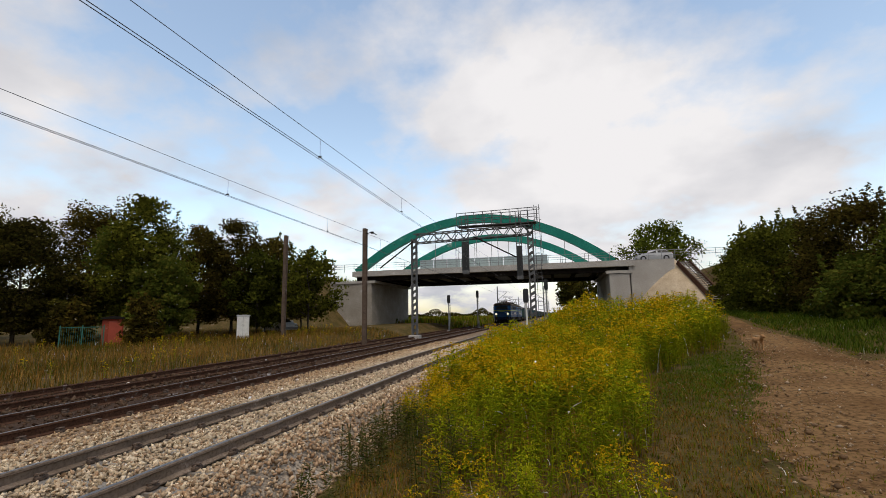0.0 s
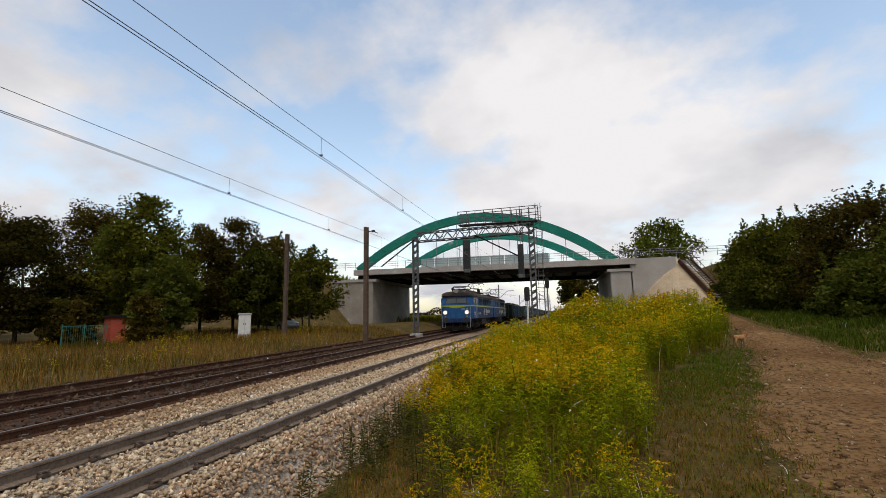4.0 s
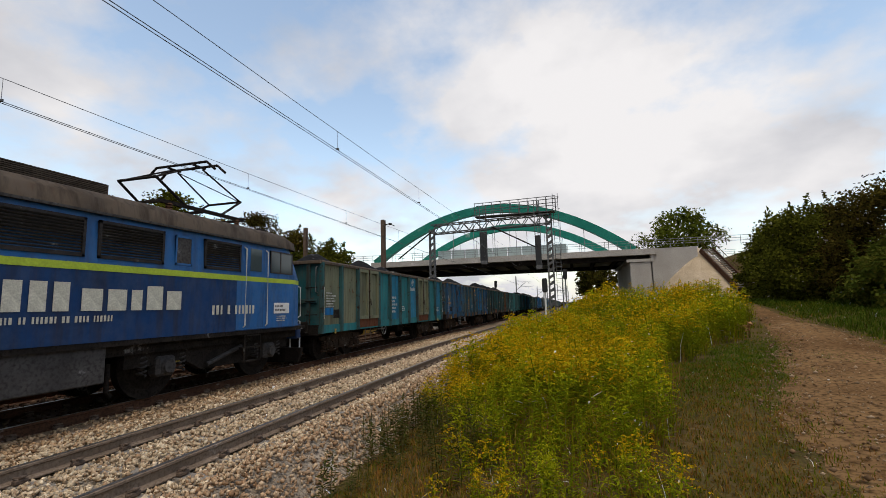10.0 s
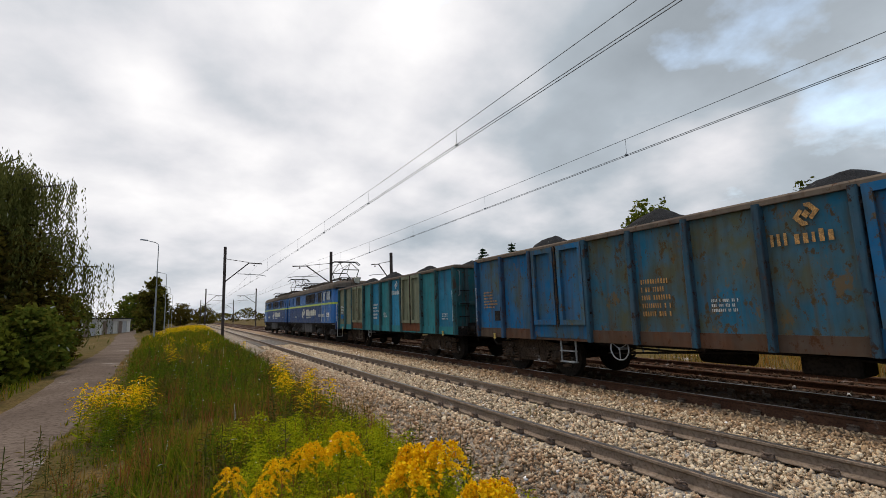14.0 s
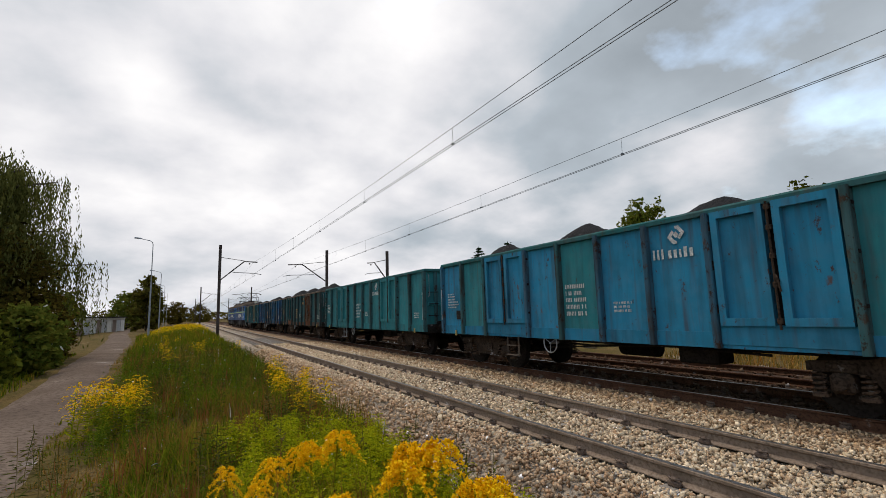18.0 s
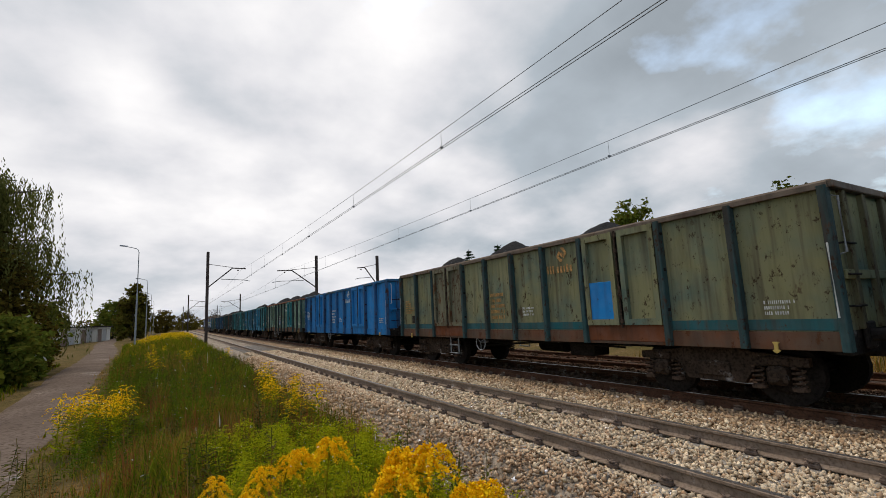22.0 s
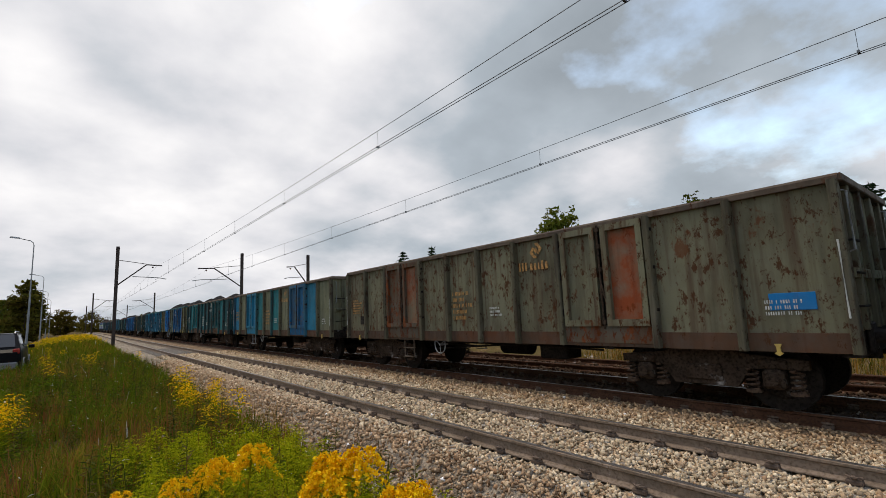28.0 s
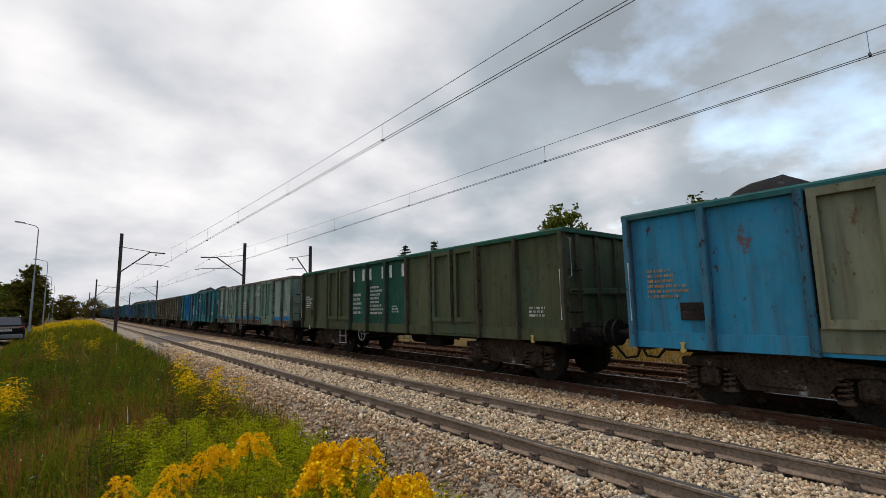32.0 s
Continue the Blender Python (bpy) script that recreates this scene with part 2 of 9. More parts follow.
def island_surface(name, tones, rough=0.8, trans=0.0, rand=0.0):
    """One tone for each loose piece of a mesh, out of a row of tones."""
    m, N, L, b = material(name, rough, 0, 0.0)
    g = N.new("ShaderNodeNewGeometry").outputs["Random Per Island"]
    n = len(tones)
    col = ramp_of(N, L, g, [(i / max(1, n - 1), t) for i, t in enumerate(tones)])
    if rand:
        info = N.new("ShaderNodeObjectInfo").outputs["Random"]
        col = mix_of(N, L, 1.0, col, ramp_of(N, L, info, [(0.0, (1 - rand, 1 - rand, 1 - rand)), (0.5, (1 + rand * 0.5, 1, 1 - rand * 0.5)), (1.0, (1 + rand * 0.8, 1 + rand, 1 + rand * 0.4))]), "MULTIPLY")
    L.new(col, b.inputs["Base Color"])
    if trans:
        out = N["Material Output"]
        tr, mx = N.new("ShaderNodeBsdfTranslucent"), N.new("ShaderNodeMixShader")
        L.new(col, tr.inputs[0]); mx.inputs[0].default_value = trans
        L.new(b.outputs[0], mx.inputs[1]); L.new(tr.outputs[0], mx.inputs[2]); L.new(mx.outputs[0], out.inputs[0])
    return m


def worn_paint(name, paint, second=None, rust=(0.11, 0.045, 0.02), wear=0.45, patch=0.0, rough=0.5, dirt=0.22, spec=0.04):
    """Old railway paint: faded, streaked downwards, chipped through to rust."""
    m, N, L, b = material(name, rough, 0.0, spec)
    tc = N.new("ShaderNodeTexCoord")
    info = N.new("ShaderNodeObjectInfo")
    ofs = N.new("ShaderNodeVectorMath"); ofs.operation = "ADD"
    sc = N.new("ShaderNodeVectorMath"); sc.operation = "SCALE"; sc.inputs[0].default_value = (37.0, 21.0, 11.0)
    L.new(info.outputs["Random"], sc.inputs["Scale"])
    L.new(tc.outputs["Object"], ofs.inputs[0]); L.new(sc.outputs[0], ofs.inputs[1])
    co = ofs.outputs[0]
    big = noise_of(N, L, co, 0.9, 4)
    fade = noise_of(N, L, co, 3.5, 6, 0.6)
    streak = noise_of(N, L, co, 5.0, 5, 0.6, (1.0, 1.0, 0.12))
    chip = noise_of(N, L, co, 7.5, 10, 0.78, (1.0, 1.0, 0.6))
    blot = noise_of(N, L, co, 2.6, 8, 0.7, (1.0, 1.0, 0.6))
    runs = noise_of(N, L, co, 9.0, 4, 0.5, (1.0, 1.0, 0.05))
    p2 = second or tuple(min(1, c * 0.72 + 0.03) for c in paint)
    lo, hi = 0.5 - patch * 0.3, 0.72 - patch * 0.3
    col = mix_of(N, L, ramp_of(N, L, big, [(lo, (0, 0, 0)), (hi, (1, 1, 1))]), paint, p2)
    col = mix_of(N, L, ramp_of(N, L, fade, [(0.42, (0, 0, 0)), (0.68, (0.6, 0.6, 0.6))]), col, tuple(0.8 * c + 0.03 for c in paint))
    col = mix_of(N, L, ramp_of(N, L, streak, [(0.46, (0, 0, 0)), (0.66, (min(1, dirt * 1.5),) * 3)]), col, (0.03, 0.024, 0.019))
    col = mix_of(N, L, ramp_of(N, L, runs, [(0.60 - 0.1 * wear, (0, 0, 0)), (0.76 - 0.1 * wear, (0.2 + 0.4 * wear,) * 3)]), col, tuple(0.55 * r + 0.012 for r in rust))
    col = mix_of(N, L, ramp_of(N, L, chip, [(0.69 - 0.17 * wear, (0, 0, 0)), (0.73 - 0.17 * wear, (0.9, 0.9, 0.9))]), col, tuple(r * 0.6 for r in rust))
    col = mix_of(N, L, ramp_of(N, L, blot, [(0.72 - 0.15 * wear, (0, 0, 0)), (0.77 - 0.15 * wear, (0.8, 0.8, 0.8))]), col, rust)
    tint = ramp_of(N, L, info.outputs["Random"], [(0.0, (0.86, 0.86, 0.86)), (1.0, (1.08, 1.08, 1.08))])
    col = mix_of(N, L, 1.0, col, tint, "MULTIPLY")
    L.new(col, b.inputs["Base Color"])
    L.new(ramp_of(N, L, chip, [(0.4, (rough,) * 3), (0.65, (0.85,) * 3)]), b.inputs["Roughness"])
    bump_of(N, L, b, mix_of(N, L, 0.5, chip, big), 0.4, 0.012)
    return m


def plain(name, c, rough=0.5, metal=0.0, fine=30.0, vary=0.15):
    m, N, L, b = material(name, rough, metal)
    co = N.new("ShaderNodeTexCoord").outputs["Object"]
    f = noise_of(N, L, co, fine, 4)
    k = noise_of(N, L, co, fine * 0.12, 3)
    col = mix_of(N, L, 1.0, c, ramp_of(N, L, f, [(0.3, (1 - vary,) * 3), (0.7, (1 + vary * 0.5,) * 3)]), "MULTIPLY")
    col = mix_of(N, L, 1.0, col, ramp_of(N, L, k, [(0.3, (1 - vary,) * 3), (0.7, (1,) * 3)]), "MULTIPLY")
    L.new(col, b.inputs["Base Color"])
    return m


def glass(name, c=(0.02, 0.03, 0.035), rough=0.06):
    m, N, L, b = material(name, rough, 0, 0.6)
    b.inputs["Base Color"].default_value = (*c, 1)
    return m


def lamp_glow(name, c, power):
    m, N, L, b = material(name, 0.3)
    b.inputs["Base Color"].default_value = (*c, 1)
    b.inputs["Emission Color"].default_value, b.inputs["Emission Strength"].default_value = (*c, 1), power
    return m


M_RAIL = rough_surface("rail_steel", (0.17, 0.125, 0.09), (0.24, 0.18, 0.135), (0.11, 0.08, 0.055), 3, 30, 0.75, 0.0, 0.2)
M_RAILTOP = plain("rail_head_polish", (0.22, 0.20, 0.19), 0.35, 0.75)
M_RUST = rough_surface("rusty_steel", (0.07, 0.032, 0.018), (0.11, 0.055, 0.032), (0.04, 0.02, 0.013), 3, 30, 0.85, 0.1)
M_CONCRETE = rough_surface("concrete", (0.36, 0.34, 0.31), (0.45, 0.43, 0.40), (0.28, 0.26, 0.24), 0.6, 12, 0.9, 0, 0.25)
M_CONCRETE_D = rough_surface("stained_concrete", (0.28, 0.25, 0.21), (0.36, 0.33, 0.29), (0.2, 0.18, 0.15), 0.8, 14, 0.9, 0, 0.3)
M_SLEEPER = rough_surface("sleeper_concrete", (0.22, 0.19, 0.16), (0.30, 0.27, 0.23), (0.14, 0.12, 0.1), 3, 30, 0.9)
M_WOOD_SLEEPER = rough_surface("sleeper_timber", (0.04, 0.027, 0.02), (0.07, 0.05, 0.035), (0.03, 0.02, 0.015), 4, 40, 0.9)
M_SOIL = rough_surface("soil_grass", (0.07, 0.058, 0.018), (0.14, 0.092, 0.038), (0.05, 0.036, 0.014), 0.8, 14, 0.95, 0, 0.6, 0.05, spec=0.02)
M_DIRT = rough_surface("dirt_road", (0.135, 0.072, 0.030), (0.235, 0.138, 0.062), (0.06, 0.032, 0.013), 0.6, 11, 0.95, 0, 0.3, 0.02, spec=0.02)
M_BED = rough_surface("ballast_bed", (0.26, 0.21, 0.155), (0.38, 0.32, 0.25), (0.08, 0.06, 0.045), 1.2, 22, 0.95, 0, 0.9, 0.04, spec=0.02)
M_BED_RUST = rough_surface("rusty_ballast_bed", (0.24, 0.165, 0.105), (0.35, 0.25, 0.165), (0.10, 0.065, 0.04), 1.2, 22, 0.95, 0, 0.9, 0.04, spec=0.02)
# rust tones, taken darker to paint in the shadow under the train
M_BED_OLD = rough_surface("old_siding_bed", (0.055, 0.032, 0.02), (0.09, 0.055, 0.036), (0.028, 0.017, 0.011), 1.2, 22, 0.95, 0, 0.9, 0.04)
M_GALV = rough_surface("galvanised_steel", (0.20, 0.21, 0.215), (0.28, 0.29, 0.295), (0.15, 0.155, 0.16), 2, 25, 0.55, 0.3, 0.1)
M_POLE = rough_surface("weathered_pole", (0.10, 0.07, 0.05), (0.15, 0.11, 0.085), (0.07, 0.05, 0.04), 2, 20, 0.85)
M_WIRE = plain("wire", (0.10, 0.11, 0.12), 0.5, 0.4)
M_DARK = rough_surface("dark_steel", (0.014, 0.012, 0.011), (0.032, 0.026, 0.022), (0.008, 0.007, 0.006), 2.5, 25, 0.88, 0.0, spec=0.07)
M_BLACK = plain("black_paint", (0.012, 0.012, 0.013), 0.5)
M_WHITE = plain("white_paint", (0.75, 0.75, 0.72), 0.5)
M_GLASS = glass("dark_glass")

# ---- ground ----
X1, X2, X3 = -4.96, -8.55, -12.3     # centres of the near track, the train's track and the rusty siding
GAUGE = 0.7525                        # from a track's centre to the middle of a rail's head
FAR = 1500.0


def ground_z(x, y):
    x, y = np.asarray(x, float), np.asarray(y, float)
    z = -0.62 + 0.37 * sstep(-3.4, -1.2, x)
    z = z + 1.65 * sstep(5.0, 30.0, y) * sstep(-2.6, 2.5, x)
    z = z + 0.10 * np.sin(x * 0.31 + 1.0) * np.sin(y * 0.23) * sstep(-0.5, 2.0, np.abs(x + 8) - 7)
    west = sstep(-14.5, -18.0, x)
    z = z + west * (0.2 + 0.95 * sstep(8.0, 60.0, y))
    z = z + 0.3 * sstep(-14.0, -45.0, y) * sstep(-3.2, -1.8, x) * (1 - sstep(0.8, 2.4, x))
    # ramps of the road over the bridge
    for side, x0 in ((1, 15.5), (-1, -29.0)):
        d = (x - x0) * side
        half = np.abs(y - 69.0) - 8.5
        ramp = np.minimum(8.4 - np.maximum(half, 0) / 1.5, 8.4) * sstep(-2.0, 6.0, d)
        z = np.where(d > -2.0, np.maximum(z, np.where(ramp > 0, ramp - 0.6, z)), z)
    return z


def make_ground():
    xs = np.concatenate([[-FAR, -600, -250, -120], np.arange(-80, -20, 4.0), np.arange(-20, 16, 0.6), np.arange(16, 60, 3.0), [80, 150, 300, 600, FAR]])
    ys = np.concatenate([[-FAR, -600, -300, -180], np.arange(-120, -30, 5.0), np.arange(-30, 40, 0.7), np.arange(40, 110, 2.0), [120, 150, 220, 400, 700, FAR]])
    gx, gy = np.meshgrid(xs, ys, indexing="ij")
    v = np.stack([gx, gy, ground_z(gx, gy)], -1).reshape(-1, 3)
    n = len(ys)
    i, j = np.meshgrid(np.arange(len(xs) - 1), np.arange(n - 1), indexing="ij")
    a = (i * n + j).ravel()
    me = fast_mesh("ground", v, np.stack([a, a + n, a + n + 1, a + 1], -1), True)
    put_mesh("ground", me, M_SOIL, label="uneven ground of short grass and bare soil", kind="structure")["category"] = "ground"


make_ground()


def ribbon(name, mat, pts, label, lift=0.03, rows=7, category="road"):
    """A road laid along centre points (x, y, half width), following the ground."""
    P = []
    for (xa, ya, wa), (xb, yb, wb) in zip(pts[:-1], pts[1:]):
        k = max(2, int(math.hypot(xb - xa, yb - ya) / 0.6))
        P += [(xa + (xb - xa) * i / k, ya + (yb - ya) * i / k, wa + (wb - wa) * i / k) for i in range(k)]
    P.append(pts[-1])
    v, f = [], []
    for i, (x, y, w) in enumerate(P):
        x0, y0, _ = P[max(i - 2, 0)]; x1, y1, _ = P[min(i + 2, len(P) - 1)]
        d = math.hypot(x1 - x0, y1 - y0)
        nx, ny = (y1 - y0) / d, -(x1 - x0) / d
        for k in range(rows):
            s = (k / (rows - 1) * 2 - 1)
            e = w * s * (1 + 0.14 * noise.noise((x * 0.6, y * 0.6, s * 3)))
            px, py = x + nx * e, y + ny * e
            edge = 1 - abs(s) ** 4
            z = float(ground_z(px, py)) + lift * edge - 0.05 * (1 - edge) - 0.035 * math.exp(-((abs(s) - 0.5) / 0.2) ** 2) + 0.02 * noise.noise((px, py, 5))
            v.append((px, py, z + 0.03))
    for i in range(len(P) - 1):
        for k in range(rows - 1):
            a = i * rows + k
            f.append((a, a + 1, a + rows + 1, a + rows))
    ob = put_mesh(name, fast_mesh(name, v, f, True), mat, label=label, kind="structure")
    ob["category"] = category
    return ob


ROAD = [(10.2, -125, 1.4), (9.2, -95, 1.4), (7.9, -75, 1.4), (6.1, -60, 1.3), (4.6, -43, 1.2), (3.9, -30, 1.15), (2.8, -17, 0.95), (2.5, -7, 1.1), (3.2, 1.5, 1.8), (4.6, 7.5, 2.1), (6.3, 13.5, 1.5), (6.9, 17.5, 0.9), (7.3, 21, 0.5), (8.2, 27, 0.4)]
M_LANE = rough_surface("worn_lane", (0.105, 0.078, 0.060), (0.16, 0.122, 0.095), (0.07, 0.05, 0.038), 0.5, 12, 0.95, 0, 0.5, 0.02, spec=0.02)
ribbon("lane", M_LANE, [(x, y, w * 0.88) for x, y, w in ROAD[:9]], "worn grey lane of packed earth along the tracks")
ribbon("dirt_road", M_DIRT, ROAD[8:], "worn dirt road of brown earth and small stones", 0.036)
ribbon("dirt_road", M_DIRT, [(5.2, 8.5, 1.6), (8.7, 12.2, 2.5), (14, 13.4, 2.6), (26, 14.0, 2.6)], "worn dirt road branching off between the bushes", 0.034)


# ---- tracks ----
def bed(name, x0, x1, top, mat, label):
    g = Geo()
    prof = [(x0 - 0.75, -0.66), (x0, top - 0.03), (x0 + 0.3, top), (x1 - 0.3, top), (x1, top - 0.03), (x1 + 0.75, -0.66)]
    g.prism(prof, -400, 400)
    ob = part(name, g, mat, None, label, kind="structure")
    ob["category"] = "ballast"


bed("ballast", -7.0, -3.45, -0.20, M_BED, "bed of light grey crushed stone under the near track")
bed("ballast", -10.6, -6.6, -0.16, M_BED_RUST, "bed of rust-stained crushed stone under the busy track")
# overlaid strip: rusty, with the train's shadow put into its colour
bed("ballast", -10.6, -8.35, -0.152, M_BED_OLD, "rusty ballast on the far half of the busy track, coloured darker for the shadow under the train")
bed("ballast", -14.2, -10.5, -0.30, M_BED_OLD, "bed of rusty old ballast under the siding")
RAIL = [(-0.075, -0.16), (0.075, -0.16), (0.075, -0.148), (0.012, -0.125), (0.012, -0.045), (0.036, -0.03), (0.036, -0.006), (0.028, 0.0), (-0.028, 0.0), (-0.036, -0.006), (-0.036, -0.03), (-0.012, -0.045), (-0.012, -0.125), (-0.075, -0.148)]


def make_track(x, z, label, rail_mat, head_mat, sleeper_mat, clips):
    tr = thing("railway_track", label, "track", kind="structure", m=pose(x, 0, z))
    for s in (-1, 1):
        g = Geo()
        g.prism([(px + s * GAUGE, pz) for px, pz in RAIL], -400, 400)
        r = part("rail", g, rail_mat, tr, "brown steel rail")
        h = Geo()
        h.box((s * GAUGE, 0, 0.002), (0.05, 800, 0.003))
        part("running_surface", h, head_mat, r, "steel running surface")
    g = Geo()
    g.add([(-1.25, -0.13, -0.37), (1.25, -0.13, -0.37), (1.25, 0.13, -0.37), (-1.25, 0.13, -0.37), (-1.23, -0.10, -0.165), (1.23, -0.10, -0.165), (1.23, 0.10, -0.165), (-1.23, 0.10, -0.165)],
          [(3, 2, 1, 0), (4, 5, 6, 7), (0, 1, 5, 4), (1, 2, 6, 5), (2, 3, 7, 6), (3, 0, 4, 7)])
    sl = g.mesh("sleeper")
    c = Geo()
    for s in (-1, 1):
        for e in (-1, 1):
            cx = s * GAUGE + e * 0.105
            c.box((cx, 0, -0.135), (0.07, 0.13, 0.05), bev=0.012)
            c.cyl((cx + e * 0.01, 0, -0.13), (cx + e * 0.01, 0, -0.075), 0.021, n=6)
            c.tube([(cx - 0.03 * e, -0.05, -0.10), (cx, -0.06, -0.085), (cx + 0.035 * e, -0.02, -0.085), (cx + 0.035 * e, 0.03, -0.085), (cx, 0.06, -0.09), (cx - 0.035 * e, 0.045, -0.115)], 0.011, 5)
    cm = c.mesh("rail_clip")
    for i in range(-66, 67):
        m = pose(0, i * 0.6 + 0.02 * math.sin(i * 2.3), 0, 0, 0, 0.5 * math.sin(i * 1.7))
        put_mesh("sleeper", sl, sleeper_mat, tr, m)
        if clips and abs(i) < 50:
            put_mesh("rail_clip", cm, M_POLE, tr, m)
    return tr


make_track(X1, 0.0, "near railway track with brown rails on concrete sleepers in light ballast", M_RAIL, M_RAILTOP, M_SLEEPER, True)
make_track(X2, 0.0, "railway track with rusty brown rails on timber sleepers", M_RUST, M_RAILTOP, M_WOOD_SLEEPER, True)
make_track(X3, -0.13, "disused siding with rusty rails sunk in old ballast", M_RUST, M_RUST, M_WOOD_SLEEPER, False)


# ---- overhead line ----
def wire_span(g, x0, x1, y0, y1, z0, z1, sag, r, n=10):
    g.tube([(x0 + (x1 - x0) * k / n, y0 + (y1 - y0) * k / n, z0 + (z1 - z0) * k / n - sag * 4 * (k / n) * (1 - k / n)) for k in range(n + 1)], r, 5)


M_MAST = rough_surface("brown_mast_paint", (0.045, 0.034, 0.03), (0.07, 0.055, 0.048), (0.03, 0.022, 0.02), 2, 20, 0.75)
MAST_Y = [-223.0, -163.0, -103.0, -43.0, 38.0, 98.0, 160.0]


def make_wires(xc, zc, label, off):
    ln = thing("overhead_line", label, "wire", "overhead lines", m=pose(xc, 0, 0))
    for a, b in zip(MAST_Y[:-1], MAST_Y[1:]):
        a, b = a + off, b + off
        sag = 0.0045 * (b - a)
        for dx in (-0.035, 0.035):
            g = Geo()
            wire_span(g, dx + 0.12, dx - 0.12, a, b, zc, zc, 0.0, 0.0065)
            part("contact_wire", g, M_WIRE, ln)
        g = Geo()
        h, s = 1.15, 0.78 if b - a > 70 else 0.7
        wire_span(g, 0, 0, a, b, zc + h, zc + h, s, 0.006, 16)
        part("carrier_wire", g, M_WIRE, ln)
        k = max(4, int((b - a) / 5.6))
        for i in range(1, k):
            u = i / k
            y = a + (b - a) * u
            zt = zc + h - s * 4 * u * (1 - u)
            d = Geo()
            d.cyl((0, y, zc), (0, y, zt), 0.004, n=5)
            d.box((0, y, zc + 0.02), (0.07, 0.03, 0.04))
            part("dropper", d, M_WIRE, ln)


make_wires(X1, 5.15, "overhead contact wires with droppers above the near track", 0.0)
make_wires(X2, 4.95, "overhead contact wires with droppers above the busy track", 1.5)


def make_mast(x, y, side, xc, h=8.2, zc=5.1, mat=None, arm=True, label="steel catenary mast with a bracket arm", base=-0.5):
    """A mast beside a track; side: the way its arm points (1: to the east)."""
    ms = thing("catenary_mast", label, "mast", "catenary masts", m=pose(x, y, base))
    mat = mat or M_POLE
    g = Geo()
    g.prism([(-0.11, -0.12), (0.11, -0.12), (0.11, -0.09), (0.04, -0.08), (0.04, 0.08), (0.11, 0.09), (0.11, 0.12), (-0.11, 0.12), (-0.11, 0.09), (-0.04, 0.08), (-0.04, -0.08), (-0.11, -0.09)], 0, h - base, "z")
    part("post", g, mat, ms)
    f = Geo()
    f.box((0, 0, 0.1), (0.6, 0.6, 0.5), bev=0.03)
    part("footing", f, M_CONCRETE, ms)
    if arm:
        reach = (xc - x)
        a = Geo()
        a.tube([(0.1 * side, 0, zc - base - 0.35), (reach * 0.72, 0, zc - base + 1.25), (reach * 1.12, 0, zc - base + 1.2)], 0.055, 6)
        part("bracket", a, mat, ms)
        t = Geo()
        t.tube([(0.1 * side, 0, zc - base + 1.55), (reach * 0.72, 0, zc - base + 1.3)], 0.025, 5)
        part("stay", t, mat, ms)
        c = Geo()
        c.tube([(reach * 0.38, 0, zc - base + 0.3), (reach * 1.05, 0, zc - base + 0.22), (reach * 1.25, 0, zc - base + 0.12)], 0.03, 5)
        part("steady_arm", c, M_GALV, ms)
        i = Geo()
        for q in range(4):
            i.cyl((reach * 0.9 + q * 0.03, 0, zc - base + 1.05), (reach * 0.9 + q * 0.03 + 0.02, 0, zc - base + 1.05), 0.06, n=8)
        part("insulator", i, M_RUST, ms)
    return ms


for y in (-43.0, -103.0, -163.0):
    make_mast(-2.3, y, -1, X1, 7.7, mat=M_MAST)
    make_mast(-11.8, y - 1.5, 1, X2, 7.8, mat=M_MAST)
make_mast(-16.9, -41.5, 1, -15.1, 7.5, mat=M_MAST, label="dark steel mast with a short bracket beyond the tracks")


def make_west_pole(x, y, h, base, mat, label, lamp):
    p = thing("catenary_mast", label, "mast", "catenary masts", m=pose(x, y, base))
    g = Geo()
    g.prism([(-0.13, -0.13), (0.13, -0.13), (0.13, -0.10), (0.05, -0.09), (0.05, 0.09), (0.13, 0.10), (0.13, 0.13), (-0.13, 0.13), (-0.13, 0.10), (-0.05, 0.09), (-0.05, -0.09), (-0.13, -0.10)], 0, h - base, "z")
    part("post", g, mat, p)
    if lamp:
        a = Geo()
        a.tube([(0, 0, h - base - 0.35), (0.45, 0, h - base - 0.28), (0.8, 0, h - base - 0.45)], 0.03, 6)
        a.box((0.5, 0, h - base - 0.3), (0.2, 0.12, 0.14), bev=0.02)
        part("bracket", a, M_DARK, p)
    return p


make_west_pole(-11.9, 28, 7.4, -0.4, M_POLE, "dark brown catenary post with a short bracket", True)
make_west_pole(-20.3, 32, 8.1, -0.5, M_POLE, "weathered brown post at the field's edge", False)


# ---- road bridge ----
M_GREEN = rough_surface("green_bridge_paint", (0.012, 0.19, 0.145), (0.02, 0.24, 0.18), (0.01, 0.15, 0.115), 0.5, 8, 0.45, 0, 0.05)
M_BARRIER = plain("frosted_noise_barrier", (0.42, 0.52, 0.52), 0.35)
M_SLAB = rough_surface("paving_slab", (0.42, 0.33, 0.22), (0.54, 0.43, 0.30), (0.30, 0.23, 0.15), 0.9, 9, 0.9, 0, 0.3)
BY0, BY1 = 61.0, 77.0


